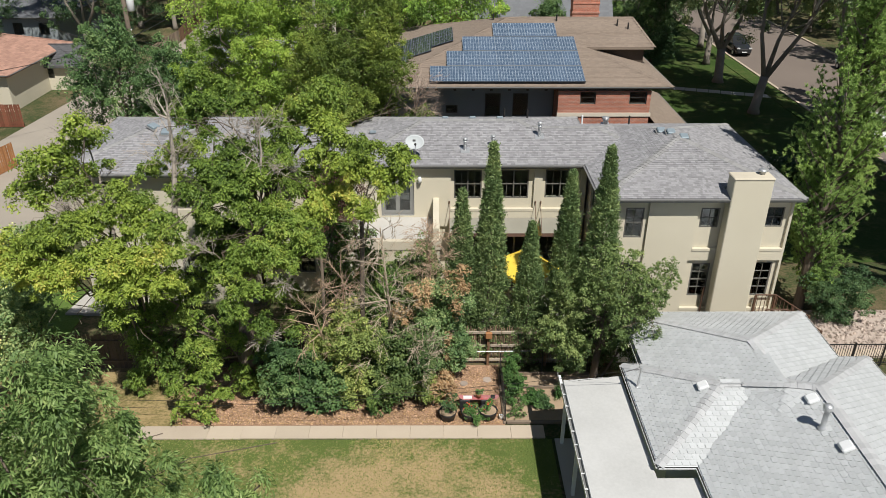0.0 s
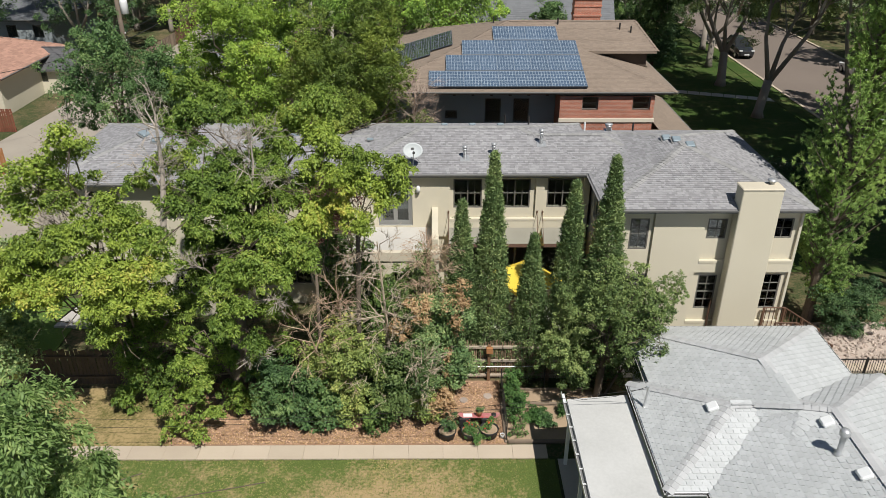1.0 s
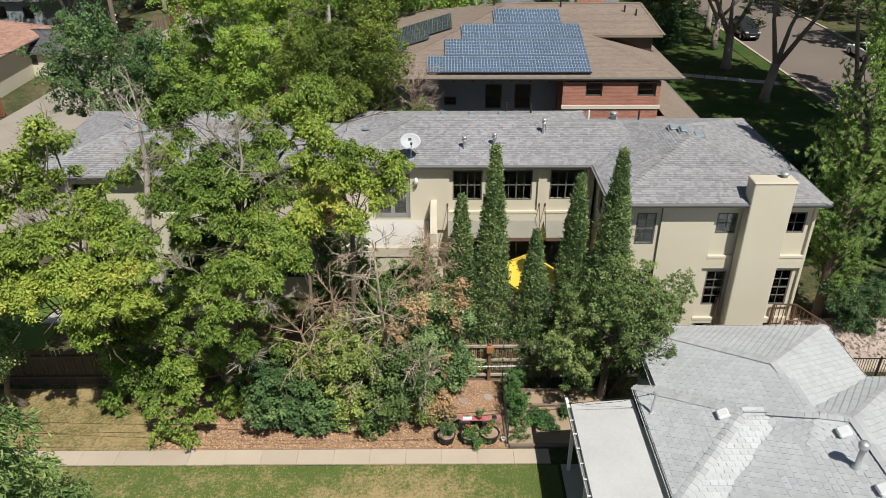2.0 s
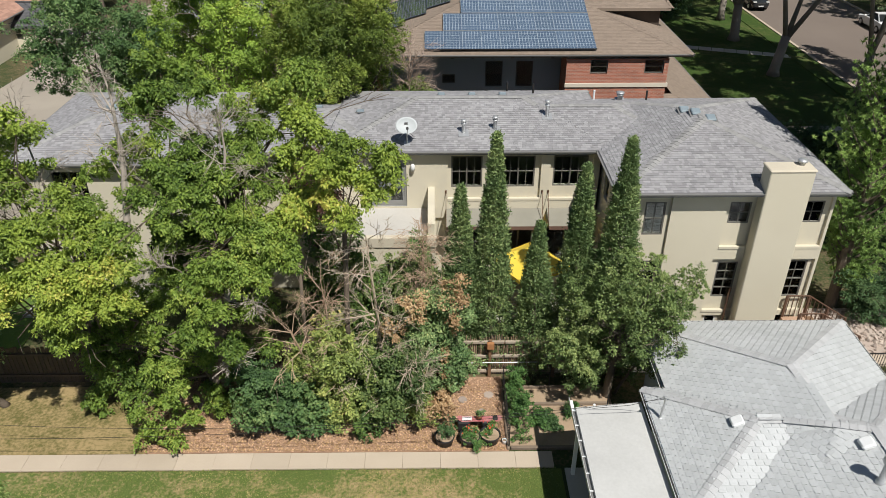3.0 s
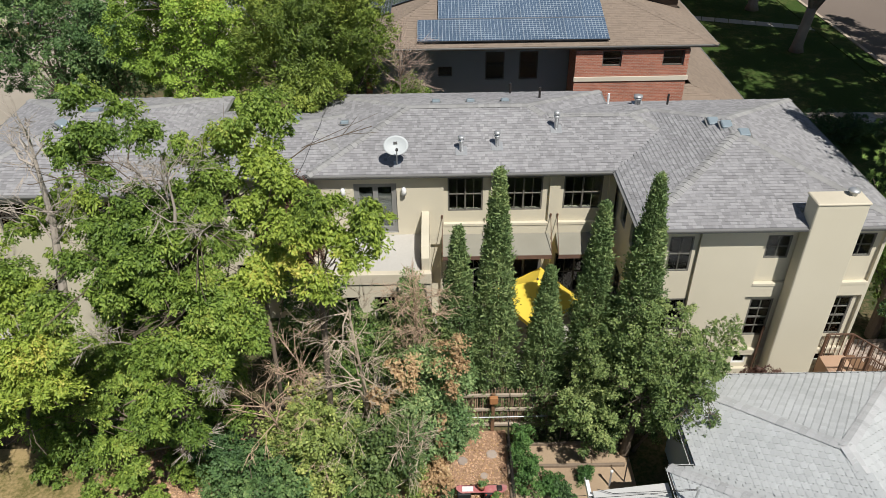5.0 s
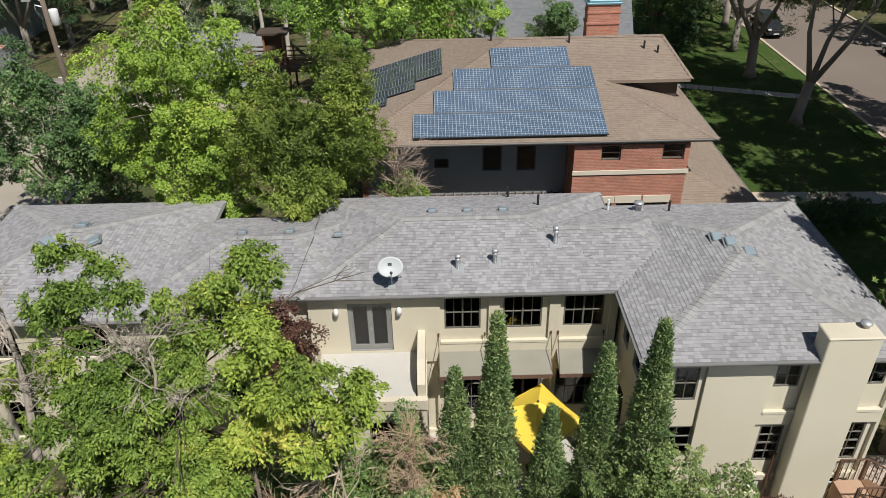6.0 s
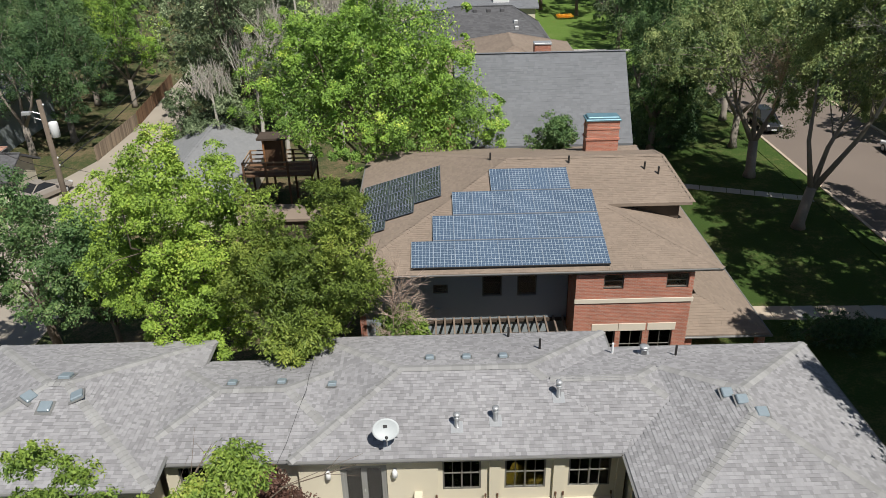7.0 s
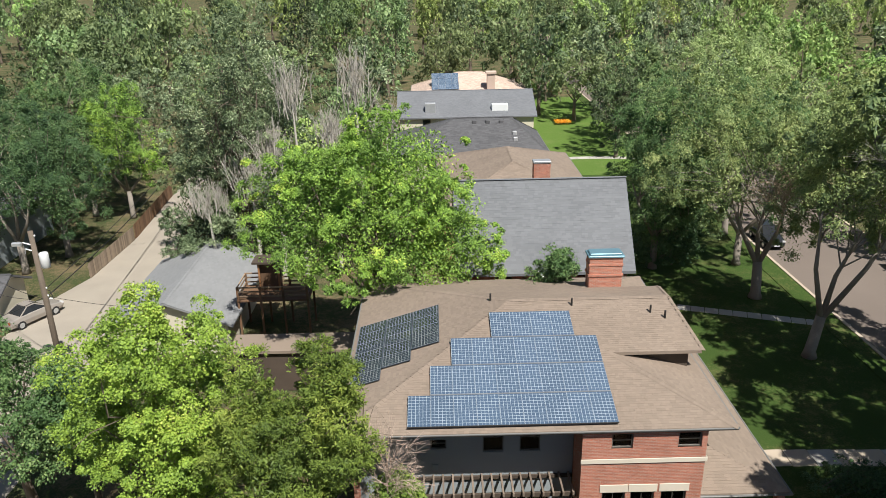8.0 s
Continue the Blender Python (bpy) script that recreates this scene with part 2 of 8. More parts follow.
WOOD_RED = surface("red_stained_boards", (0.24, 0.088, 0.052), (0.16, 0.06, 0.036), 24, 1.5, 0.85, 0.2, pieces=0.2)
WOOD_ORANGE = surface("orange_cedar", (0.42, 0.20, 0.085), (0.30, 0.135, 0.055), 24, 1.5, 0.85, 0.2, pieces=0.2)
BARK = surface("grey_brown_bark", (0.19, 0.15, 0.115), (0.10, 0.08, 0.062), 14, 1.2, 0.95, 0.6, size=2)
BARK_ELM = surface("grey_elm_bark", (0.30, 0.265, 0.225), (0.17, 0.148, 0.125), 12, 1.2, 0.95, 0.6, size=2)
BARK_PALE = surface("bleached_dead_wood", (0.44, 0.385, 0.33), (0.30, 0.255, 0.215), 14, 1.2, 0.95, 0.4)
BARK_TAN = surface("dry_tan_twigs", (0.54, 0.45, 0.35), (0.40, 0.32, 0.24), 14, 1.2, 0.95, 0.3)
BARK_PINK = surface("pale_pinkish_dead_twigs", (0.50, 0.39, 0.32), (0.36, 0.27, 0.22), 14, 1.2, 0.95, 0.3)
BARK_SILVER = surface("silvery_dead_wood", (0.52, 0.485, 0.43), (0.40, 0.365, 0.315), 14, 1.2, 0.95, 0.3)
BARK_RED = surface("reddish_dry_twigs", (0.53, 0.39, 0.28), (0.38, 0.26, 0.18), 14, 1.2, 0.95, 0.3)
CELL_BLUE = cell_material("blue_solar_cells", (0.07, 0.108, 0.165), (0.38, 0.44, 0.50), gap=0.095)
CELL_DARK = cell_material("dark_solar_cells", (0.03, 0.04, 0.055), (0.33, 0.35, 0.37))
PV_FRAME = surface("dark_panel_frame", (0.10, 0.13, 0.17), (0.08, 0.10, 0.13), 20, 1.5, 0.4, 0.0, metal=0.3)
ALU = surface("aluminium_rail", (0.55, 0.56, 0.57), (0.42, 0.43, 0.44), 20, 1.5, 0.35, 0.03, metal=0.7)
PLASTIC_BLACK = surface("black_plastic", (0.02, 0.02, 0.021), (0.03, 0.03, 0.03), 20, 1.5, 0.55, 0.05)
TERRACOTTA = surface("terracotta", (0.42, 0.19, 0.10), (0.33, 0.14, 0.075), 30, 3, 0.85, 0.1)
CAR_WHITE = surface("white_car_paint", (0.75, 0.75, 0.76), (0.70, 0.70, 0.71), 5, 1, 0.2, 0.0)
CAR_SILVER = surface("champagne_car_paint", (0.42, 0.38, 0.34), (0.38, 0.345, 0.31), 5, 1, 0.22, 0.0, metal=0.3)
CAR_DARK = surface("dark_car_paint", (0.02, 0.022, 0.025), (0.03, 0.032, 0.035), 5, 1, 0.15, 0.0)
TYRE = surface("tyre_rubber", (0.02, 0.02, 0.02), (0.03, 0.03, 0.03), 40, 2, 0.85, 0.1)
LIGHT_CLEAR = surface("clear_lamp_lens", (0.6, 0.6, 0.6), (0.5, 0.5, 0.5), 8, 2, 0.15, 0.0)
LIGHT_RED = surface("red_lamp_lens", (0.4, 0.02, 0.02), (0.3, 0.015, 0.015), 8, 2, 0.2, 0.0)
SKYLIGHT_PANE = surface("vent_hood_grey_blue", (0.30, 0.36, 0.40), (0.22, 0.27, 0.30), 20, 2.0, 0.4, 0.05, metal=0.2)
TEAL_METAL = surface("teal_chimney_cap", (0.17, 0.30, 0.36), (0.12, 0.23, 0.28), 20, 2.0, 0.45, 0.05, metal=0.3)
SOIL = surface("dry_garden_soil", (0.44, 0.33, 0.225), (0.24, 0.17, 0.11), 20, 1.0, 0.95, 0.5)
MULCH = surface("bark_mulch", (0.46, 0.29, 0.185), (0.27, 0.165, 0.105), 45, 1.2, 0.95, 0.8, size=2)
CHIP = surface("bark_chip", (0.54, 0.36, 0.235), (0.36, 0.225, 0.14), 30, 2.0, 0.95, 0.2, pieces=0.45)
LEAF_LITTER = surface("dry_leaf_litter", (0.50, 0.33, 0.17), (0.34, 0.20, 0.10), 30, 2.0, 0.9, 0.1, pieces=0.35)
STONE = surface("river_stone", (0.50, 0.42, 0.36), (0.34, 0.275, 0.235), 12, 1.0, 0.85, 0.2, pieces=0.35)


def lawn_material(name, green, deep, dry, dryness, bare=None):
    m, t, p, node, link = nodes_of(name)
    pos, a, b, c = node("NewGeometry"), node("TexNoise"), node("TexNoise"), node("TexNoise")
    tuft = node("TexNoise")
    for n, s, d in ((a, 0.33, 5), (b, 2.2, 5), (c, 60, 3), (tuft, 9, 5)):
        n.inputs["Scale"].default_value, n.inputs["Detail"].default_value = s, d
        link(pos.outputs["Position"], n.inputs["Vector"])
    s = node("Math")
    s.operation, s.inputs[1].default_value = "MULTIPLY_ADD", 0.55
    link(b.outputs["Fac"], s.inputs[0])
    link(a.outputs["Fac"], s.inputs[2])
    tufted = node("Math")
    tufted.operation, tufted.inputs[1].default_value = "MULTIPLY_ADD", 0.8
    link(tuft.outputs["Fac"], tufted.inputs[0])
    link(s.outputs[0], tufted.inputs[2])
    s = tufted
    if bare:
        # a worn, sun-dried oval
        x, y, rx, ry = bare
        off, fall = node("VectorMath"), node("MapRange")
        place = node("Mapping")
        place.inputs["Location"].default_value = (-x / rx, -y / ry, 0)
        place.inputs["Scale"].default_value = (1 / rx, 1 / ry, 0)
        off.operation = "LENGTH"
        link(pos.outputs["Position"], place.inputs["Vector"])
        link(place.outputs[0], off.inputs[0])
        fall.inputs["From Min"].default_value, fall.inputs["From Max"].default_value = 0.5, 1.4
        fall.inputs["To Min"].default_value, fall.inputs["To Max"].default_value = 0.24, -0.13
        link(off.outputs["Value"], fall.inputs["Value"])
        more = node("Math")
        link(s.outputs[0], more.inputs[0])
        link(fall.outputs[0], more.inputs[1])
        s = more
    r = node("MapRange")
    r.inputs["From Min"].default_value, r.inputs["From Max"].default_value = 1.20 - dryness * 0.3, 1.50 - dryness * 0.3
    link(s.outputs[0], r.inputs["Value"])
    g = ramp_of(t, [(0.3, deep), (0.7, green)])
    link(c.outputs["Fac"], g.inputs[0])
    mix = node("Mix")
    mix.data_type = "RGBA"
    mix.inputs["B"].default_value = (*dry, 1)
    link(g.outputs[0], mix.inputs["A"])
    link(r.outputs[0], mix.inputs["Factor"])
    link(mix.outputs["Result"], p.inputs["Base Color"])
    p.inputs["Roughness"].default_value, p.inputs["Specular IOR Level"].default_value = 0.95, 0.15
    bp = node("Bump")
    bp.inputs["Strength"].default_value, bp.inputs["Distance"].default_value = 0.7, 0.04
    link(c.outputs["Fac"], bp.inputs["Height"])
    link(bp.outputs[0], p.inputs["Normal"])
    return m


LAWN_DRY = lawn_material("patchy_lawn", (0.155, 0.20, 0.052), (0.085, 0.125, 0.034), (0.42, 0.31, 0.165), 0.42, (-1.9, 17.0, 3.6, 2.3))
LAWN_STRAW = lawn_material("straw_lawn", (0.20, 0.175, 0.065), (0.11, 0.105, 0.035), (0.38, 0.285, 0.14), 0.75)
# Darkened grass: part of the street trees' shade is put into this colour.
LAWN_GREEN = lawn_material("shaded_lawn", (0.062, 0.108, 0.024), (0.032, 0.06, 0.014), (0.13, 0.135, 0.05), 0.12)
GROUND = lawn_material("rough_ground", (0.075, 0.095, 0.035), (0.04, 0.055, 0.022), (0.17, 0.13, 0.075), 0.45)
TURF = lawn_material("bright_turf", (0.12, 0.20, 0.04), (0.08, 0.14, 0.028), (0.15, 0.2, 0.06), 0.0)

LEAF_ELDER = leaf_material("box_elder_leaf", [(0.0, (0.056, 0.100, 0.021)), (0.35, (0.110, 0.170, 0.031)), (0.7, (0.170, 0.240, 0.043)), (1.0, (0.275, 0.308, 0.065))], gain=1.42)
LEAF_ELDER_LIGHT = leaf_material("yellow_green_leaf", [(0.0, (0.085, 0.13, 0.026)), (0.4, (0.175, 0.238, 0.038)), (0.8, (0.27, 0.325, 0.058)), (1.0, (0.40, 0.37, 0.085))], gain=1.45)
LEAF_MAPLE = leaf_material("maple_leaf", [(0.0, (0.042, 0.075, 0.018)), (0.4, (0.092, 0.155, 0.03)), (0.8, (0.15, 0.23, 0.038)), (1.0, (0.27, 0.31, 0.06))], gain=2.15)
LEAF_MAPLE_SUN = leaf_material("sunny_maple_leaf", [(0.0, (0.065, 0.11, 0.022)), (0.4, (0.14, 0.21, 0.033)), (0.8, (0.20, 0.275, 0.043)), (1.0, (0.30, 0.33, 0.07))], gain=1.75)
# Darker copy of the box elder leaf; low shade is put into the colour.
LEAF_ELDER_DEEP = leaf_material("deep_elder_leaf", [(0.0, (0.027, 0.055, 0.018)), (0.5, (0.065, 0.115, 0.029)), (0.85, (0.119, 0.18, 0.044)), (1.0, (0.216, 0.25, 0.073))], gain=1.5)
LEAF_LOCUST = leaf_material("olive_leaf", [(0.0, (0.040, 0.062, 0.014)), (0.5, (0.086, 0.12, 0.022)), (1.0, (0.155, 0.18, 0.036))], gain=2.15)
LEAF_DARK = leaf_material("dark_green_leaf", [(0.0, (0.022, 0.045, 0.021)), (0.5, (0.045, 0.085, 0.033)), (1.0, (0.09, 0.14, 0.052))], gain=1.7)
LEAF_CRAB = leaf_material("crabapple_leaf", [(0.0, (0.03, 0.06, 0.023)), (0.5, (0.065, 0.115, 0.039)), (1.0, (0.14, 0.19, 0.07))], gain=1.85)
LEAF_SHRUB = leaf_material("dull_shrub_leaf", [(0.0, (0.03, 0.055, 0.02)), (0.5, (0.08, 0.115, 0.045)), (0.85, (0.16, 0.175, 0.075)), (1.0, (0.36, 0.27, 0.10))], gain=3.0)
LEAF_BRIGHT = leaf_material("fresh_vine_leaf", [(0.0, (0.03, 0.07, 0.02)), (0.5, (0.07, 0.14, 0.038)), (1.0, (0.14, 0.21, 0.055))], gain=1.6)
LEAF_BROWN = leaf_material("withered_leaf", [(0.0, (0.25, 0.16, 0.085)), (0.5, (0.39, 0.265, 0.145)), (1.0, (0.51, 0.39, 0.225))], 0.2, gain=1.3)
LEAF_PLUM = leaf_material("purple_plum_leaf", [(0.0, (0.05, 0.026, 0.02)), (0.6, (0.11, 0.058, 0.042)), (1.0, (0.20, 0.13, 0.085))], 0.25)
LEAF_PEACH = leaf_material("peach_leaf", [(0.0, (0.04, 0.07, 0.022)), (0.5, (0.095, 0.145, 0.045)), (1.0, (0.19, 0.235, 0.085))], 0.3, 0.9, gain=2.1)
LEAF_PINE = leaf_material("pine_needle", [(0.0, (0.05, 0.085, 0.025)), (0.5, (0.105, 0.155, 0.042)), (1.0, (0.18, 0.235, 0.065))], 0.25, gain=2.5)
LEAF_OLIVE = leaf_material("olive_shrub_leaf", [(0.0, (0.04, 0.06, 0.016)), (0.5, (0.115, 0.145, 0.04)), (0.9, (0.21, 0.22, 0.07)), (1.0, (0.36, 0.27, 0.10))], gain=2.5)
LEAF_APPLE = leaf_material("apple_leaf", [(0.0, (0.035, 0.058, 0.02)), (0.5, (0.08, 0.115, 0.036)), (1.0, (0.175, 0.205, 0.075))], gain=2.05)
LEAF_CYPRESS = leaf_material("juniper_scale", [(0.0, (0.032, 0.052, 0.02)), (0.5, (0.062, 0.09, 0.034)), (1.0, (0.125, 0.15, 0.06))], 0.15, 0.8, gain=3.0)
LEAF_ELM = leaf_material("elm_leaf", [(0.0, (0.045, 0.072, 0.033)), (0.5, (0.112, 0.148, 0.052)), (1.0, (0.225, 0.25, 0.10))], gain=2.0)
LEAF_FAR = leaf_material("muted_olive_leaf", [(0.0, (0.035, 0.052, 0.024)), (0.5, (0.07, 0.095, 0.04)), (1.0, (0.135, 0.165, 0.075))], 0.25, gain=2.2, vary=0.42)
LEAF_COTTON = leaf_material("pale_cottonwood_leaf", [(0.0, (0.07, 0.105, 0.04)), (0.5, (0.15, 0.195, 0.075)), (1.0, (0.25, 0.29, 0.13))], gain=2.2)
# Leaves of far trees: the lightening by distant haze is put into the colours.
FAR_GREEN = leaf_material("hazy_green_leaf", [(0.0, (0.05, 0.078, 0.034)), (0.5, (0.105, 0.145, 0.06)), (1.0, (0.19, 0.235, 0.10))], gain=1.7, vary=0.42)
FAR_DEEP = leaf_material("hazy_deep_leaf", [(0.0, (0.04, 0.062, 0.032)), (0.5, (0.08, 0.112, 0.052)), (1.0, (0.14, 0.175, 0.08))], gain=1.3, vary=0.42)
FAR_BRIGHT = leaf_material("hazy_bright_leaf", [(0.0, (0.07, 0.11, 0.035)), (0.5, (0.14, 0.20, 0.06)), (1.0, (0.23, 0.28, 0.10))], gain=1.9, vary=0.38)
LEAF_ASH = leaf_material("silver_green_leaf", [(0.0, (0.03, 0.045, 0.022)), (0.5, (0.075, 0.10, 0.052)), (1.0, (0.19, 0.22, 0.13))], gain=2.5)
GRASS_BLADE = leaf_material("grass_blade", [(0.0, (0.05, 0.075, 0.02)), (0.5, (0.11, 0.14, 0.035)), (1.0, (0.30, 0.24, 0.10))], 0.2, gain=1.9)
FLOWER_RED = leaf_material("red_flower", [(0.0, (0.5, 0.02, 0.02)), (1.0, (0.7, 0.08, 0.04))], 0.2)
FLOWER_ORANGE = leaf_material("orange_flower", [(0.0, (0.7, 0.2, 0.02)), (1.0, (0.8, 0.42, 0.05))], 0.2)


# ---- mesh helpers ----
class Shape:
    """Vertices and faces gathered in world metres."""

    def __init__(self):
        self.v, self.f, self.uv = [], [], []

    def face(self, points):
        n = len(self.v)
        self.v += [tuple(p) for p in points]
        self.f.append(tuple(range(n, n + len(points))))
        return self

    def mesh_part(self, verts, faces):
        n = len(self.v)
        self.v += [tuple(p) for p in verts]
        self.f += [tuple(n + i for i in q) for q in faces]
        return self

    def box(self, x0, y0, z0, x1, y1, z1, m=None):
        p = [Vector((x, y, z)) for x in (x0, x1) for y in (y0, y1) for z in (z0, z1)]
        if m is not None:
            p = [m @ q for q in p]
        return self.mesh_part(p, [(0, 1, 3, 2), (4, 6, 7, 5), (0, 4, 5, 1), (2, 3, 7, 6), (0, 2, 6, 4), (1, 5, 7, 3)])

    def soft_box(self, x0, y0, z0, x1, y1, z1, b=0.02, m=None):
        """A box with chamfered upright and top edges."""
        rings = []
        for z, i in ((z0, 0), (z1 - b, 0), (z1, b)):
            a, c, d, e = x0 + i, y0 + i, x1 - i, y1 - i
            rings.append([(a + b, c, z), (d - b, c, z), (d, c + b, z), (d, e - b, z), (d - b, e, z), (a + b, e, z), (a, e - b, z), (a, c + b, z)])
        pts = [Vector(p) for r in rings for p in r]
        if m is not None:
            pts = [m @ p for p in pts]
        faces = [tuple(reversed(range(8))), tuple(range(16, 24))]
        for k in (0, 8):
            faces += [(k + i, k + (i + 1) % 8, k + 8 + (i + 1) % 8, k + 8 + i) for i in range(8)]
        return self.mesh_part(pts, faces)

    def tube(self, path, radii, n=6, cap=True):
        path = [Vector(p) for p in path]
        pts, faces = [], []
        side = None
        for i, p in enumerate(path):
            d = (path[min(i + 1, len(path) - 1)] - path[max(i - 1, 0)]).normalized()
            if side is None:
                side = d.orthogonal().normalized()
            side = (side - d * side.dot(d)).normalized()
            up = d.cross(side)
            r = radii[i] if isinstance(radii, (list, tuple)) else radii
            pts += [p + (side * math.cos(2 * math.pi * k / n) + up * math.sin(2 * math.pi * k / n)) * r for k in range(n)]
        for i in range(len(path) - 1):
            faces += [(i * n + k, i * n + (k + 1) % n, (i + 1) * n + (k + 1) % n, (i + 1) * n + k) for k in range(n)]
        if cap:
            faces += [tuple(reversed(range(n))), tuple(range((len(path) - 1) * n, len(path) * n))]
        return self.mesh_part(pts, faces)

    def lathe(self, profile, m, n=16):
        pts, faces = [], []
        for r, z in profile:
            pts += [m @ Vector((r * math.cos(2 * math.pi * k / n), r * math.sin(2 * math.pi * k / n), z)) for k in range(n)]
        for i in range(len(profile) - 1):
            faces += [(i * n + k, i * n + (k + 1) % n, (i + 1) * n + (k + 1) % n, (i + 1) * n + k) for k in range(n)]
        faces += [tuple(reversed(range(n))), tuple(range((len(profile) - 1) * n, len(profile) * n))]
        return self.mesh_part(pts, faces)

    def prism(self, outline, z0, z1):
        """An upright solid over a plan outline (counter-clockwise)."""
        n = len(outline)
        pts = [(x, y, z0) for x, y in outline] + [(x, y, z1) for x, y in outline]
        return self.mesh_part(pts, [tuple(reversed(range(n))), tuple(range(n, 2 * n))] + [(i, (i + 1) % n, n + (i + 1) % n, n + i) for i in range(n)])

    def mesh(self, name):
        me = bpy.data.meshes.new(name)
        me.from_pydata(self.v, [], self.f)
        return me


def thing(name, label, category, base=(0, 0, 0), group="", kind=""):
    ob = new(name)
    ob.location = base
    return tagged(ob, label, category, group, kind)


def part(name, shape, material, parent, label="", kind="", smooth=False):
    """One mesh under a thing (an Empty) or under a part; the mesh is given in world metres."""
    me = shape.mesh(name) if isinstance(shape, Shape) else shape
    if not me.materials:
        me.materials.append(material)
    if smooth:
        me.shade_smooth()
    ob = new(name, me)
    ob.parent = parent
    if parent.type == "EMPTY":
        ob.matrix_parent_inverse = Matrix.Translation(parent.location).inverted()
    return tagged(ob, label, kind=kind)


def solid(name, shape, material, label, category, base=(0, 0, 0), group="", kind="", smooth=False):
    """A thing that is one mesh, given in metres round its base."""
    me = shape.mesh(name) if isinstance(shape, Shape) else shape
    if not me.materials:
        me.materials.append(material)
    if smooth:
        me.shade_smooth()
    ob = new(name, me)
    ob.location = base
    return tagged(ob, label, category, group, kind)


def fast_mesh(name, verts, faces, material):
    """A mesh of equal polygons from arrays."""
    verts, faces = np.asarray(verts, np.float32), np.asarray(faces, np.int32)
    k = faces.shape[1]
    me = bpy.data.meshes.new(name)
    me.vertices.add(len(verts))
    me.vertices.foreach_set("co", verts.ravel())
    me.loops.add(faces.size)
    me.loops.foreach_set("vertex_index", faces.ravel())
    me.polygons.add(len(faces))
    me.polygons.foreach_set("loop_start", np.arange(0, faces.size, k, dtype=np.int32))
    me.update(calc_edges=True)
    me.materials.append(material)
    return me


def wall_shape(m, width, height, thick, holes):
    """A wall in the plane of m (x along, z up, y inwards), with openings (x0, z0, x1, z1) that go through it."""
    s = Shape()
    xs = sorted({0, width, *(h[0] for h in holes), *(h[2] for h in holes)})
    zs = sorted({0, height, *(h[1] for h in holes), *(h[3] for h in holes)})

    def full(i, k):
        if not (0 <= i < len(xs) - 1 and 0 <= k < len(zs) - 1):
            return False
        cx, cz = (xs[i] + xs[i + 1]) / 2, (zs[k] + zs[k + 1]) / 2
        return not any(h[0] < cx < h[2] and h[1] < cz < h[3] for h in holes)

    for i in range(len(xs) - 1):
        for k in range(len(zs) - 1):
            if not full(i, k):
                continue
            a, b, c, d = xs[i], xs[i + 1], zs[k], zs[k + 1]
            quads = [[(a, 0, c), (b, 0, c), (b, 0, d), (a, 0, d)], [(b, thick, c), (a, thick, c), (a, thick, d), (b, thick, d)]]
            if not full(i - 1, k):
                quads.append([(a, 0, c), (a, 0, d), (a, thick, d), (a, thick, c)])
            if not full(i + 1, k):
                quads.append([(b, 0, d), (b, 0, c), (b, thick, c), (b, thick, d)])
            if not full(i, k - 1):
                quads.append([(a, 0, c), (a, thick, c), (b, thick, c), (b, 0, c)])
            if not full(i, k + 1):
                quads.append([(a, 0, d), (b, 0, d), (b, thick, d), (a, thick, d)])
            for q in quads:
                s.face([m @ Vector(p) for p in q])
    return s


def window(parent, m, w, h, leaves=2, cols=2, rows=2, frame=FRAME, f=0.055, name="window", sill=None, meeting=False):
    """A window whose lower left outer corner is at m; sashes with glazing bars and panes."""
    fr = Shape()
    fr.box(0, 0, 0, w, 0.07, f, m).box(0, 0, h - f, w, 0.07, h, m)
    for i in range(leaves + 1):
        x = f / 2 + (w - f) * i / leaves
        fr.box(x - f / 2, -0.004, f, x + f / 2, 0.066, h - f, m)
    win = part(name, fr, frame, parent)
    bars = Shape()
    for i in range(leaves):
        a, b = f + (w - f) * i / leaves, (w - f) * (i + 1) / leaves
        for c in range(1, cols):
            x = a + (b - a) * c / cols
            bars.box(x - 0.013, 0.012, f, x + 0.013, 0.05, h - f, m)
        for r in range(1, rows):
            z = f + (h - 2 * f) * r / rows
            t = 0.026 if meeting and r == rows // 2 else 0.013
            bars.box(a, 0.008, z - t, b, 0.054, z + t, m)
    if cols > 1 or rows > 1:
        part("glazing_grid", bars, frame, win)
    for i in range(leaves):
        a, b = f + (w - f) * i / leaves, (w - f) * (i + 1) / leaves
        pane = part("pane", Shape().box(a, 0.03, f, b, 0.036, h - f, m), GLASS, win)
        pane.visible_shadow = False
    if sill:
        part("sill", Shape().box(-0.06, -0.06, -0.07, w + 0.06, 0.05, 0.0, m), sill, win)
    return win


def hip_faces(x0, x1, y0, y1, z, ridge, zr):
    """The four slopes of a hipped roof: eave corner, eave corner, then the ridge end or ends."""
    (xa, ya), (xb, yb) = ridge
    a, b = (xa, ya, zr), (xb, yb, zr)
    if abs(ya - yb) < abs(xa - xb):
        return [[(x0, y0, z), (x1, y0, z), b, a], [(x1, y0, z), (x1, y1, z), b], [(x1, y1, z), (x0, y1, z), a, b], [(x0, y1, z), (x0, y0, z), a]]
    return [[(x0, y0, z), (x1, y0, z), a], [(x1, y0, z), (x1, y1, z), b, a], [(x1, y1, z), (x0, y1, z), b], [(x0, y1, z), (x0, y0, z), a, b]]


def inside(poly, x, y):
    hit = False
    for (ax, ay, *_), (bx, by, *_) in zip(poly, poly[1:] + poly[:1]):
        if (ay > y) != (by > y) and x < (bx - ax) * (y - ay) / (by - ay) + ax:
            hit = not hit
    return hit


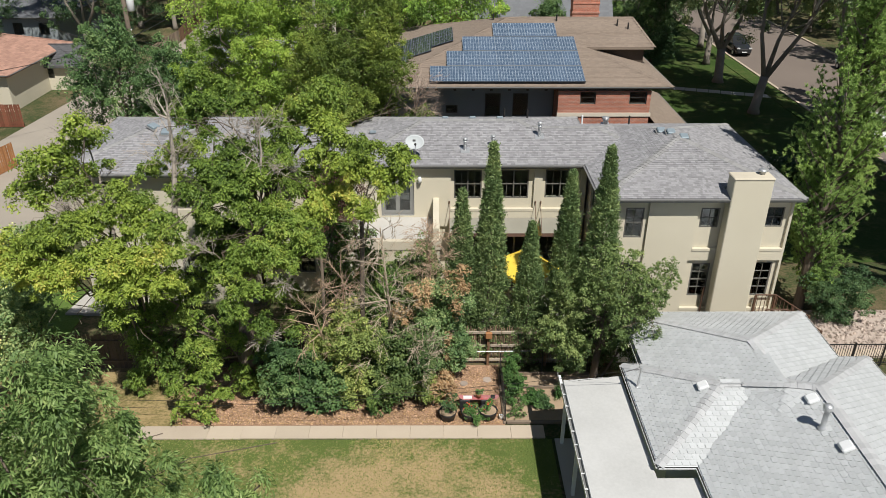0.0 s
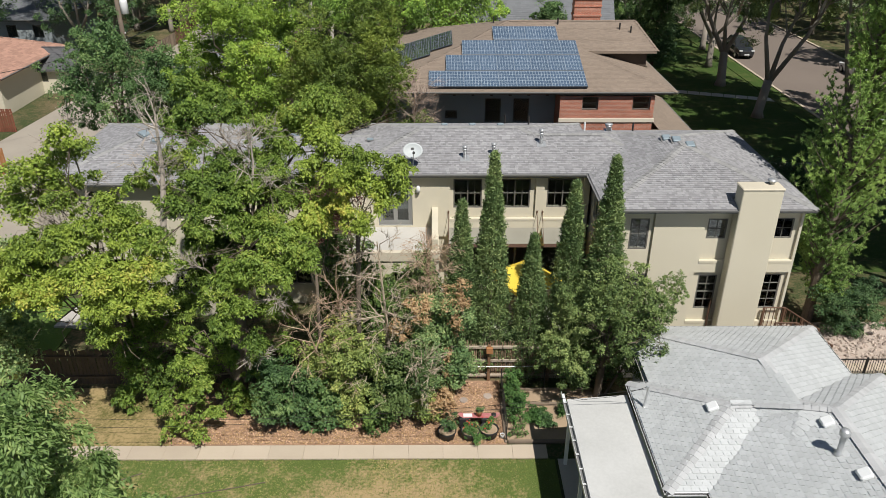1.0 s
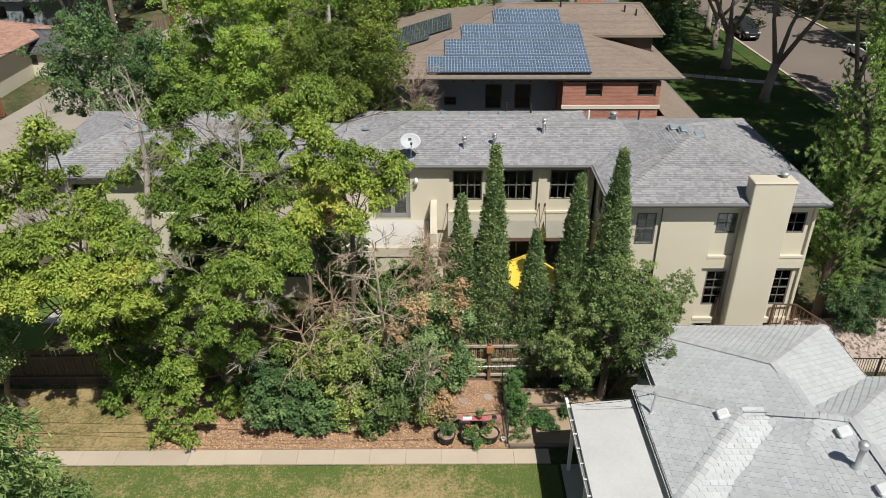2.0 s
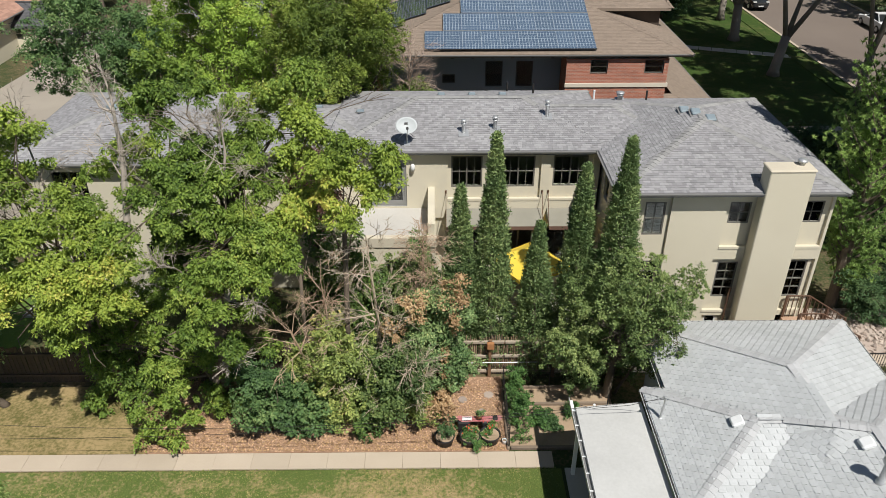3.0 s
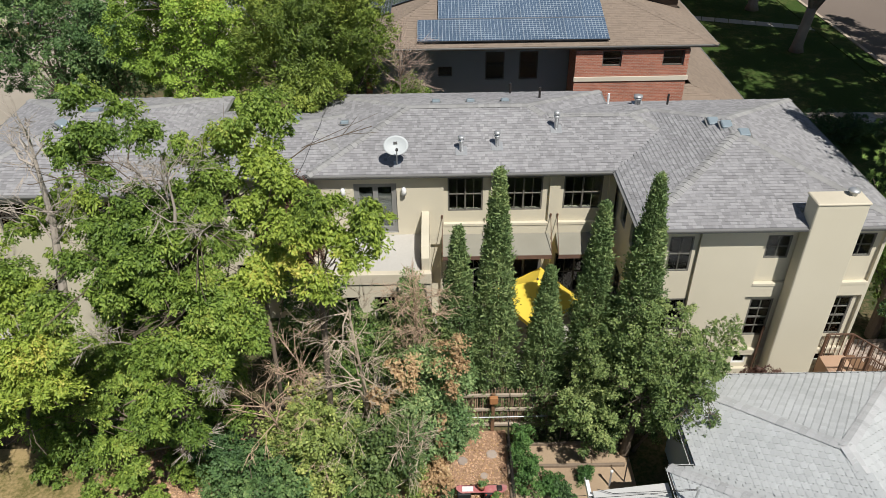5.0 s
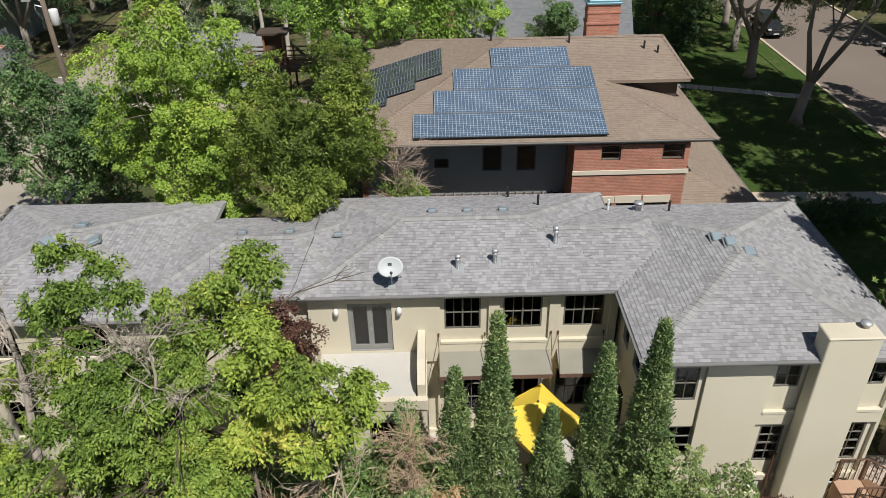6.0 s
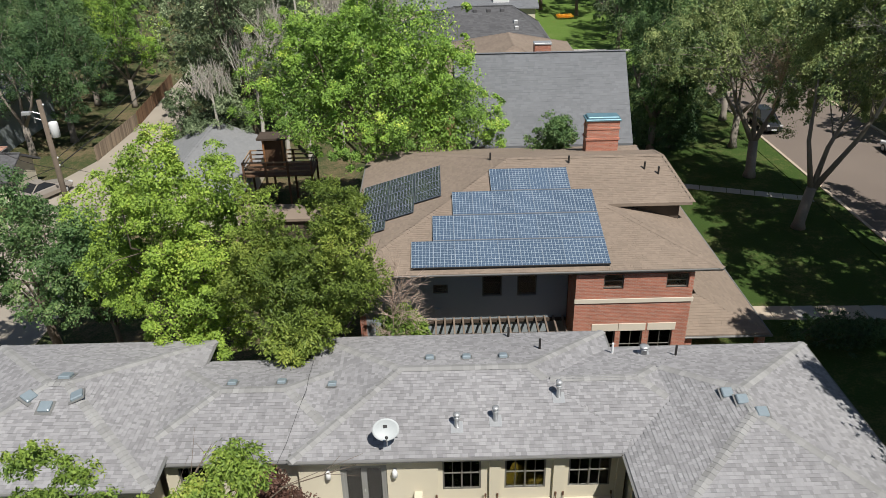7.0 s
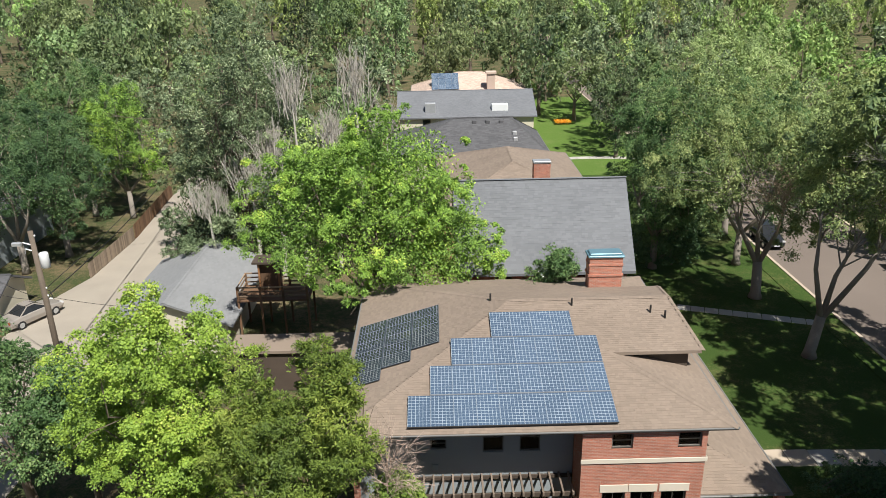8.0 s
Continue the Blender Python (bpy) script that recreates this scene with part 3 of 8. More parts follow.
def height_at(faces, x, y):
    best = -1e9
    for poly in faces:
        if inside(poly, x, y):
            n = (Vector(poly[1]) - Vector(poly[0])).cross(Vector(poly[2]) - Vector(poly[0]))
            best = max(best, poly[0][2] - (n.x * (x - poly[0][0]) + n.y * (y - poly[0][1])) / n.z)
    return best


def tab_shape(width, length, thick):
    """One shingle tab in its own axes: x across, y up the slope, z off the roof."""
    w, l, t = width / 2, length, thick
    return [(-w, 0, t), (w, 0, t), (w, l, 0.003), (-w, l, 0.003), (-w, 0, -0.002), (w, 0, -0.002)], [(0, 1, 2, 3), (4, 5, 1, 0), (0, 3, 4), (1, 5, 2)]


def lock_shape(width, length, thick):
    """One interlocking shingle: a broad head and a narrower raised tongue below it."""
    w, a, l, t = width / 2, width * 0.405, length, thick
    top = [(-a, 0, t), (a, 0, t), (a, l * 0.42, t * 0.8), (w, l * 0.46, t * 0.55), (w, l, 0.003), (-w, l, 0.003), (-w, l * 0.46, t * 0.55), (-a, l * 0.42, t * 0.8)]
    low = [(x, y, -0.004) for x, y, _ in top]
    return top + low, [tuple(range(8))] + [(i + 8, (i + 1) % 8 + 8, (i + 1) % 8, i) for i in (0, 1, 2, 6, 7)]


def lay_shingles(parent, faces, before, after, material, course=0.145, tab=0.30, thick=0.016, seed=1, near=None, pick=0, skew=0.0):
    """Courses of tabs over the roof slopes; those nearest to the plan point near become objects of their own."""
    rng = random.Random(seed)
    spots = []
    for poly in faces:
        a, b = Vector(poly[0]), Vector(poly[1])
        u = (b - a).normalized()
        n = (b - a).cross(Vector(poly[2]) - a).normalized()
        v = n.cross(u)
        span = [((Vector(p) - a).dot(u), (Vector(p) - a).dot(v)) for p in poly]
        smin, smax, tmax = min(p[0] for p in span), max(p[0] for p in span), max(p[1] for p in span)
        rows = int(tmax / course) + 1
        for r in range(rows):
            s = smin - rng.random() * tab if not skew else smin - (r % 2) * tab * skew - tab
            cuts = []
            for (s0, t0), (s1, t1) in zip(span, span[1:] + span[:1]):
                if (t0 - (r + 0.5) * course) * (t1 - (r + 0.5) * course) < 0:
                    cuts.append(s0 + (s1 - s0) * ((r + 0.5) * course - t0) / (t1 - t0))
            lo, hi = (min(cuts), max(cuts)) if len(cuts) > 1 else (smin, smax)
            while s < smax:
                full = tab * (rng.uniform(0.45, 1.45) if not skew else 1.0)
                left, right = max(s, lo), min(s + full, hi)
                w = right - left
                if w < 0.05:
                    s += full
                    continue
                c = a + u * (left + w / 2) + v * (r * course + 0.01)
                mid = c + v * course * 0.5
                if inside(poly, mid.x, mid.y) and height_at(before, mid.x, mid.y) < mid.z - 0.015 and height_at(after, mid.x, mid.y) < mid.z + 0.015:
                    spots.append((c, u, v, n, w))
                s += full
    spots.sort(key=lambda q: (q[0].xy - Vector(near)).length if near else 0)
    base = {}
    for c, u, v, n, w in spots[:pick]:
        key = round(w / tab * 6)
        if key not in base:
            me = bpy.data.meshes.new("shingle")
            me.from_pydata(*(lambda q: (q[0], [], q[1]))((lock_shape if skew else tab_shape)(key * tab / 6 - 0.002, course * 1.25, thick)))
            me.materials.append(material)
            base[key] = me
        ob = new("shingle", base[key])
        ob.parent = parent
        m = Matrix((u, v, n)).transposed().to_4x4()
        m.translation = c + n * 0.004
        ob.matrix_parent_inverse = Matrix.Identity(4) if parent.type == "MESH" else Matrix.Translation(parent.location).inverted()
        ob.matrix_basis = m @ Matrix.Rotation(radians(rng.uniform(-0.6, 0.6)), 4, "Z")
    verts, polys = [], []
    for c, u, v, n, w in spots[pick:]:
        lift = rng.uniform(0.002, 0.007)
        k = len(verts)
        pv, pf = (lock_shape if skew else tab_shape)(w - 0.002, course * 1.25, thick * rng.uniform(0.8, 1.3))
        verts += [tuple(c + u * p[0] + v * p[1] + n * (p[2] + lift)) for p in pv]
        polys += [tuple(k + i for i in q) for q in pf]
    me = bpy.data.meshes.new("shingle_field")
    me.from_pydata(verts, [], polys)
    part("shingle_field", me, material, parent, kind="stuff")


def cap_line(shape, p, q, width=0.34, step=0.2, lift=0.02):
    """A line of overlapping bent cap shingles along a ridge or hip."""
    p, q = Vector(p), Vector(q)
    d = (q - p).normalized()
    side = d.cross(Vector((0, 0, 1))).normalized()
    up = side.cross(d).normalized()
    n = int((q - p).length / step)
    for i in range(n + 1):
        a, b = p + d * (i * step), p + d * min(i * step + step * 1.15, (q - p).length + 0.05)
        pts = []
        for e, t in ((a, lift + 0.022), (b, lift + 0.006)):
            pts += [e - side * width / 2 + up * (t - width * 0.13), e + up * t, e + side * width / 2 + up * (t - width * 0.13)]
        pts += [pts[0] - up * 0.03, pts[1] - up * 0.03, pts[2] - up * 0.03]
        shape.mesh_part(pts, [(0, 1, 4, 3), (1, 2, 5, 4), (6, 7, 1, 0), (7, 8, 2, 1)])


def ridge_lines(poly_set):
    """Hips and ridge of a hipped roof, low end first."""
    lines = []
    for poly in poly_set:
        lines.append((poly[1], poly[2]))
    a = poly_set[0] if len(poly_set[0]) == 4 else poly_set[1]
    lines.append((a[2], a[3]))
    return lines


def roof(parent, pieces, material, cap, course, tab, near, pick, seed, gutter=GUTTER, fascia=0.16, skew=0.0, thick=0.016, rim=0.75, bed=None):
    """Hipped roofs that run into one another; each piece is the list that hip_faces gives."""
    tops = []
    for faces in pieces:
        deck = Shape()
        for poly in faces:
            deck.face(poly)
        eave = [poly[0] for poly in faces]
        z = eave[0][2]
        deck.face([(x, y, z - fascia) for x, y, _ in reversed(eave)])
        for a, b in zip(eave, eave[1:] + eave[:1]):
            deck.face([(a[0], a[1], z - fascia), (b[0], b[1], z - fascia), b, a])
        tops.append(part("roof", deck, material, parent))
    top = tops[0]
    caps = Shape()
    for i, faces in enumerate(pieces):
        others = [p for k, q in enumerate(pieces) if k != i for p in q]
        for a, b in ridge_lines(faces):
            a, b = Vector(a), Vector(b)
            n = max(1, int((b - a).length / 0.4))
            run = [k for k in range(n) if height_at(others, *(a + (b - a) * (k + 0.5) / n).xy) < (a + (b - a) * (k + 0.5) / n).z - 0.01]
            if run:
                cap_line(caps, a + (b - a) * run[0] / n, a + (b - a) * (run[-1] + 1) / n)
    part("ridge_cap", caps, cap, top, kind="stuff")
    allfaces = [p for q in pieces for p in q]
    lay_everything.append((top, pieces, material, course, tab, near, pick, seed, skew, thick))
    for i, faces in enumerate(pieces):
        others = [p for k, q in enumerate(pieces) if k != i for p in q]
        eave = [Vector(poly[0]) for poly in faces]
        for a, b in zip(eave, eave[1:] + eave[:1]):
            d = (b - a).normalized()
            out = Vector((d.y, -d.x, 0))
            n = max(1, int((b - a).length / 0.25))
            edge_, run = Shape(), []
            for k in range(n):
                p, q = a + (b - a) * k / n, a + (b - a) * (k + 1) / n
                mid = (p + q) / 2 + out * 0.06
                if height_at(others, mid.x, mid.y) > -1e8:
                    continue
                run.append(k)
            if not run:
                continue
            for p, q in [(a + (b - a) * run[0] / n, a + (b - a) * (run[-1] + 1) / n)]:
                prof = [(-0.004, -0.015), (0.035, -0.03), (0.10, -0.03), (0.118, -0.03), (0.112, -0.07), (0.085, -0.135), (-0.004, -0.145)]
                ring = [[e + out * o * rim + Vector((0, 0, h * rim)) for o, h in prof] for e in (p, q)]
                edge_.mesh_part(ring[0] + ring[1], [(i2, i2 + 1, 7 + i2 + 1, 7 + i2) for i2 in range(6)])
            trough = part("gutter", edge_, gutter, parent)
            if bed:
                # a dark strip laid along the flat top of the gutter, inside its rim
                p, q = a + (b - a) * run[0] / n, a + (b - a) * (run[-1] + 1) / n
                ring = [e + out * o * rim + Vector((0, 0, -0.021)) for e in (p, q) for o in (0.02, 0.102)]
                part("gutter_bed", Shape().mesh_part(ring + [v - Vector((0, 0, 0.01)) for v in ring], [(0, 1, 3, 2), (4, 6, 7, 5), (0, 4, 5, 1), (1, 5, 7, 3), (3, 7, 6, 2), (2, 6, 4, 0)]), bed, trough, "dark strip along the inside of the gutter")
    return top


lay_everything = []


def hip(x0, x1, y0, y1, z, pitch):
    w, d = x1 - x0, y1 - y0
    if w >= d:
        r = d / 2
        return hip_faces(x0, x1, y0, y1, z, ((x0 + r, y0 + r), (x1 - r, y0 + r)), z + r * pitch)
    r = w / 2
    return hip_faces(x0, x1, y0, y1, z, ((x0 + r, y0 + r), (x0 + r, y1 - r)), z + r * pitch)


# ---- ground ----
def slab(name, outline, z0, z1, material, label, category, kind="structure"):
    return solid(name, Shape().prism(outline, z0, z1), material, label, category, kind=kind)


def rect(x0, y0, x1, y1):
    return [(x0, y0), (x1, y0), (x1, y1), (x0, y1)]


g = Shape()
for i in range(40):
    for k in range(40):
        x, y = -500 + i * 25.0, -300 + k * 25.0
        g.face([(x, y, -0.02), (x + 25, y, -0.02), (x + 25, y + 25, -0.02), (x, y + 25, -0.02)])
solid("ground", g, GROUND, "rough dry ground with thin grass between the gardens", "ground", kind="structure")
slab("lawn_front", rect(-30, -10, 3.9, 19.93), -0.2, 0.0, LAWN_DRY, "patchy lawn with dry brown and green grass", "lawn")
slab("mulch_bed", rect(-9.6, 20.68, 2.3, 24.3), -0.2, 0.012, MULCH, "garden bed covered with reddish bark mulch", "garden bed")
slab("dry_lawn_strip", rect(-30, 20.68, -9.6, 23.9), -0.2, 0.006, LAWN_STRAW, "strip of dry lawn in front of the fence", "lawn")
slab("vegetable_bed", rect(2.36, 20.9, 6.1, 23.7), -0.2, 0.02, SOIL, "dark soil of the vegetable bed", "garden bed")
slab("courtyard", rect(-4.0, 24.5, 14.0, 30.0), -0.2, 0.004, CONCRETE_GREY, "pale paved courtyard behind the timber fence", "courtyard")
slab("turf_yard", rect(-24.0, 24.4, -16.2, 30.6), -0.2, 0.02, TURF, "bright green turf yard behind the dark fence", "lawn")
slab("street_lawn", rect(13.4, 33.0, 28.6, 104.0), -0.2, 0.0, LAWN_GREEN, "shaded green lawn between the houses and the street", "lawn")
slab("road", rect(30.4, -60, 41.5, 300), -0.3, -0.01, ASPHALT, "worn brownish asphalt street", "road")
slab("kerb", rect(30.15, -60, 30.4, 300), -0.3, 0.11, CONCRETE, "pale concrete kerb along the street", "kerb")
slab("kerb", rect(41.5, -60, 41.75, 300), -0.3, 0.11, CONCRETE, "pale concrete kerb along the street", "kerb")
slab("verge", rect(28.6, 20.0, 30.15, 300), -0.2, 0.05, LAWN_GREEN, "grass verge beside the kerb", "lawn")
slab("alley", [(-33.0, 40), (-21.5, 40), (-21.3, 70), (-24.6, 84), (-27.6, 102), (-27.0, 140), (-32.0, 140), (-30.0, 99), (-29.0, 84), (-29.3, 74.4), (-30.6, 70)], -0.2, 0.01, ALLEY, "pale sunlit concrete alley", "alley")
slab("driveway", [(-31.0, 36.5), (-20.2, 36.5), (-20.2, 42), (-31.0, 42)], -0.2, 0.005, ALLEY, "pale concrete driveway behind the house", "driveway")
slab("patio_pad", [(-17.0, 28.1), (-15.4, 28.1), (-15.0, 30.6), (-16.6, 30.6)], -0.2, 0.12, CONCRETE_GREY, "pale concrete pad beside the turf", "patio")
slab("gravel_bed", rect(14.6, 25.4, 20.5, 28.4), -0.2, 0.01, STONE, "bed of pale river gravel", "garden bed")
# The same lawn farther on; sunlight is put into its brighter turf colour.
slab("far_lawn", rect(13.4, 104, 28.6, 160), -0.2, 0.004, TURF, "bright far lawn in the sun", "lawn")


# ---- the cream stucco house with the grey roof ----
EAVE, PITCH = 6.62, 0.285


def bay_wall(parent, name, m, width, height, bays, doors=()):
    """A stucco wall in two layers: shallow bays (x0, z0, x1, z1) cut in the outer one, window holes in the inner one."""
    part(name, wall_shape(m, width, height, 0.12, [b[:4] for b in bays] + list(doors)), STUCCO, parent)
    part(name, wall_shape(m @ pose(0, 0.12, 0), width, height, 0.22, [h for b in bays for h in b[4]] + list(doors)), STUCCO, parent)
    sills = []
    for x0, z0, x1, z1, _ in bays:
        if z0 > 0.5:
            sills.append(part("sill_band", Shape().soft_box(x0 - 0.02, -0.025, z0 - 0.09, x1 + 0.02, 0.118, z0 + 0.02, 0.015, m), STUCCO, parent))


house = thing("stucco_house", "two-storey cream stucco house with a low grey shingle roof", "house", (0, 33, 0))
hips = [hip(-4.16, 6.90, 29.70, 36.40, EAVE, PITCH), hip(1.5, 10.0, 29.70, 35.30, EAVE - 0.006, PITCH), hip(6.20, 14.25, 26.10, 35.30, EAVE, PITCH),
        hip(-9.5, -2.0, 29.86, 35.15, EAVE - 0.10, PITCH), hip(-16.4, -8.1, 28.70, 36.40, EAVE, PITCH)]
grey_roof = roof(house, hips, SHINGLE, SHINGLE_CAP, 0.128, 0.145, (4.0, 29.5), 300, 3, thick=0.018)
H = EAVE - 0.14

# main front, seen over the courtyard
FY = 29.98
M = pose(-4.0, FY, 0)
bays = [(4.42, 4.42, 6.05, H, [(4.56, 4.89, 5.79, 6.24)]), (6.42, 4.42, 8.10, H, [(6.55, 4.89, 7.87, 6.24)]), (8.46, 4.42, 10.14, H, [(8.60, 4.92, 9.95, 6.26)]),
        (0.9, 0.2, 10.2, 3.55, [(4.5, 1.0, 5.85, 3.0), (6.7, 0.2, 8.0, 3.1), (8.5, 1.2, 10.0, 3.0), (1.2, 1.2, 2.4, 2.9)])]
door_hole = (1.31, 4.09, 2.79, 6.12)
bay_wall(house, "front_wall", M, 10.4, H, bays, [door_hole])
for x0, w in ((0.56, 1.23), (2.55, 1.32), (4.60, 1.35)):
    window(house, pose(x0, FY + 0.13, 4.89), w, 1.35, 2, 2, 2)
window(house, pose(0.5, FY + 0.14, 1.0), 1.35, 2.0, 2, 2, 3)
window(house, pose(4.5, FY + 0.14, 1.2), 1.5, 1.8, 2, 2, 2)
window(house, pose(-2.8, FY + 0.14, 1.2), 1.2, 1.7, 2, 1, 2)
fd = Shape().box(2.72, FY + 0.14, 0.2, 2.80, FY + 0.22, 3.1).box(3.9, FY + 0.14, 0.2, 3.98, FY + 0.22, 3.1).box(2.72, FY + 0.14, 3.02, 3.98, FY + 0.22, 3.1).box(3.31, FY + 0.15, 0.2, 3.39, FY + 0.21, 3.02)
part("patio_door", fd, FRAME, house, "dark open patio door")
# the deck's double door
dm = pose(-2.69, FY + 0.06, 4.09)
fr = Shape().box(0, 0, 0, 0.09, 0.10, 2.03, dm).box(1.39, 0, 0, 1.48, 0.10, 2.03, dm).box(0, 0, 1.95, 1.48, 0.10, 2.03, dm).box(-0.05, -0.05, -0.05, 1.53, 0.10, 0.02, dm)
dd = part("double_door", fr, FRAME_GREY, house, "grey glazed double door onto the deck")
for k in (0, 1):
    lm = dm @ pose(0.09 + 0.65 * k, 0.03, 0.02)
    lf = Shape().box(0, 0, 0, 0.65, 0.05, 0.2, lm).box(0, 0, 1.83, 0.65, 0.05, 1.93, lm).box(0, 0, 0.2, 0.09, 0.05, 1.83, lm).box(0.56, 0, 0.2, 0.65, 0.05, 1.83, lm)
    leaf = part("door_leaf", lf, FRAME_GREY, dd)
    p_ = part("pane", Shape().box(0.09, 0.02, 0.2, 0.56, 0.028, 1.83, lm), GLASS, dd)
    p_.visible_shadow = False
    blind = Shape()
    for i in range(24):
        blind.box(0.09, 0.075, 0.72 + i * 0.047, 0.56, 0.10, 0.74 + i * 0.047, lm)
    part("blind", blind, FRAME_GREY, dd, "half-lowered slatted blind")
part("door_handle", Shape().tube([(-1.93, FY + 0.05, 5.0), (-1.93, FY + 0.0, 5.02), (-1.93, FY + 0.0, 5.12)], 0.014, 6), GALV, dd, "metal door handle")


def wall_lamp(x, z):
    lamp = thing("wall_lamp", "small round-topped metal lamp on the stucco wall", "lamp", (x, FY, z), "lamps beside the deck door")
    part("back_plate", Shape().soft_box(x - 0.06, FY - 0.03, z - 0.10, x + 0.06, FY + 0.0, z + 0.12), GALV, lamp)
    part("shade", Shape().lathe([(0.085, -0.13), (0.09, 0.0), (0.085, 0.08), (0.05, 0.14), (0.01, 0.155)], pose(x, FY - 0.11, z), 12), WHITE_PAINT, lamp, "pale shade", smooth=True)


wall_lamp(-3.05, 5.86)
wall_lamp(-0.95, 5.86)

# the wing with the chimney
WY, WX0, WX1 = 26.52, 6.55, 14.05
M = pose(WX0, WY, 0)
bays = [(0.60, 1.55, 1.74, H, [(0.84, 4.66, 1.58, 6.00), (0.74, 2.2, 1.72, 3.55)]),
        (3.72, 4.2, 4.85, H, [(3.86, 5.12, 4.62, 5.99)]), (6.30, 4.2, 7.40, H, [(6.42, 5.14, 7.22, 6.02)]),
        (3.60, 1.35, 4.85, 3.66, [(3.86, 1.90, 4.62, 3.48)]), (6.22, 1.35, 7.40, 3.66, [(6.44, 1.90, 7.22, 3.52)]),
        (3.65, 0.45, 4.6, 1.1, [(3.78, 0.62, 4.25, 1.03)]), (6.30, 0.45, 7.2, 1.1, [(6.42, 0.66, 6.95, 1.05)])]
bay_wall(house, "wing_wall", M, WX1 - WX0, H, bays)
for x, z, w, h, cols, rows in ((0.84, 4.66, 0.74, 1.34, 2, 2), (0.74, 2.2, 0.98, 1.35, 2, 3), (3.86, 5.12, 0.76, 0.87, 2, 2), (6.42, 5.14, 0.80, 0.88, 2, 2),
                               (3.86, 1.90, 0.76, 1.58, 2, 4), (6.44, 1.90, 0.78, 1.62, 2, 4), (3.78, 0.62, 0.47, 0.41, 1, 1), (6.42, 0.66, 0.53, 0.39, 1, 1)):
    window(house, pose(WX0 + x, WY + 0.13, z), w, h, 1, cols, rows, meeting=rows > 2, frame=WHITE_PAINT if rows == 1 else FRAME)
# side walls: courtyard side, street side, rear
M = pose(WX0, FY + 0.34, 0, 0, 0, -90)
side_bays = [(0.7, 4.4, 1.6, H, [(0.8, 4.8, 1.5, 6.1)]), (2.1, 4.4, 3.0, H, [(2.2, 4.8, 2.9, 6.1)]), (0.7, 0.4, 1.9, 3.3, [(0.8, 0.6, 1.8, 3.1)])]
part("wing_side_wall", wall_shape(M, FY - WY, H, 0.3, [b for q in side_bays for b in q[4]]), STUCCO, house)
for x, z, w, h in ((0.8, 4.8, 0.7, 1.3), (2.2, 4.8, 0.7, 1.3), (0.8, 0.6, 1.0, 2.5)):
    window(house, M @ pose(x, 0.1, z), w, h, 1, 2, 2)
for q in ((WX1 - 0.3, WY + 0.34, 0, WX1, 34.9, H), (6.55, 34.6, 0, WX1 - 0.3, 34.9, H), (-4.0, 35.7, 0, 6.5, 36.0, H), (6.25, 34.9, 0, 6.54, 35.7, H)):
    part("rear_wall", Shape().box(*q), STUCCO, house)
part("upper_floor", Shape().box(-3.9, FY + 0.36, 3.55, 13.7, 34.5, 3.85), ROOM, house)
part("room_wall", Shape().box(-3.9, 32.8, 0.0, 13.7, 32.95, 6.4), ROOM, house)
# link and west wing, behind the trees
M = pose(-8.3, 30.2, 0)
part("link_wall", wall_shape(M, 4.3, H - 0.1, 0.3, [(2.6, 4.7, 3.6, 6.0), (0.4, 4.7, 1.6, 6.0), (1.0, 1.0, 2.4, 2.6)]), STUCCO, house)
for x, z, w, h in ((2.6, 4.7, 1.0, 1.3), (0.4, 4.7, 1.2, 1.3), (1.0, 1.0, 1.4, 1.6)):
    window(house, pose(-8.3 + x, 30.3, z), w, h, 2, 2, 2)
M = pose(-16.0, 29.12, 0)
part("west_wall", wall_shape(M, 7.5, H, 0.3, [(4.3, 4.8, 5.6, 6.1), (1.3, 4.8, 2.6, 6.1), (4.3, 1.2, 5.6, 2.9), (1.3, 1.2, 2.6, 2.9)]), STUCCO, house)
for x in (4.3, 1.3):
    window(house, pose(-16.0 + x, 29.22, 4.8), 1.3, 1.3, 2, 2, 2)
    window(house, pose(-16.0 + x, 29.22, 1.2), 1.3, 1.7, 2, 2, 3)
for q in ((-16.0, 29.42, 0, -15.7, 36.0, H), (-15.7, 35.7, 0, -8.5, 36.0, H), (-8.8, 29.42, 0, -8.5, 30.2, H), (-8.8, 34.75, 0, -8.5, 35.7, H), (-8.5, 34.5, 0, -4.0, 34.75, H - 0.1), (-15.6, 32.0, 0, -8.6, 32.2, 6.3)):
    part("west_side_wall", Shape().box(*q), STUCCO, house)
# chimney stack on the wing front
CX0, CX1, CY0, CY1, CZ = 11.24, 12.78, 25.98, WY, 7.46
cs = Shape().soft_box(CX0, CY0, 0, CX1, CY1 - 0.003, CZ, 0.03).soft_box(CX0 + 0.002, CY1 - 0.05, 6.5, CX1 - 0.002, CY1 + 0.14, CZ - 0.002, 0.03)
ch = part("chimney", cs, STUCCO, house)
part("chimney_cap", Shape().soft_box(CX0 - 0.03, CY0 - 0.03, CZ, CX1 + 0.03, CY1 + 0.17, CZ + 0.06, 0.03), STUCCO_TOP, ch)
part("flue", Shape().lathe([(0.11, 0), (0.11, 0.12), (0.17, 0.13), (0.17, 0.17), (0.13, 0.21), (0.02, 0.23)], pose(12.45, 26.45, CZ + 0.05), 14), GALV, ch, "round metal flue cap", smooth=True)
part("flashing", Shape().box(CX0 - 0.05, CY1 + 0.13, 6.60, CX1 + 0.05, CY1 + 0.24, 6.9), GUTTER, ch)

# roof vents, hoods and pipes


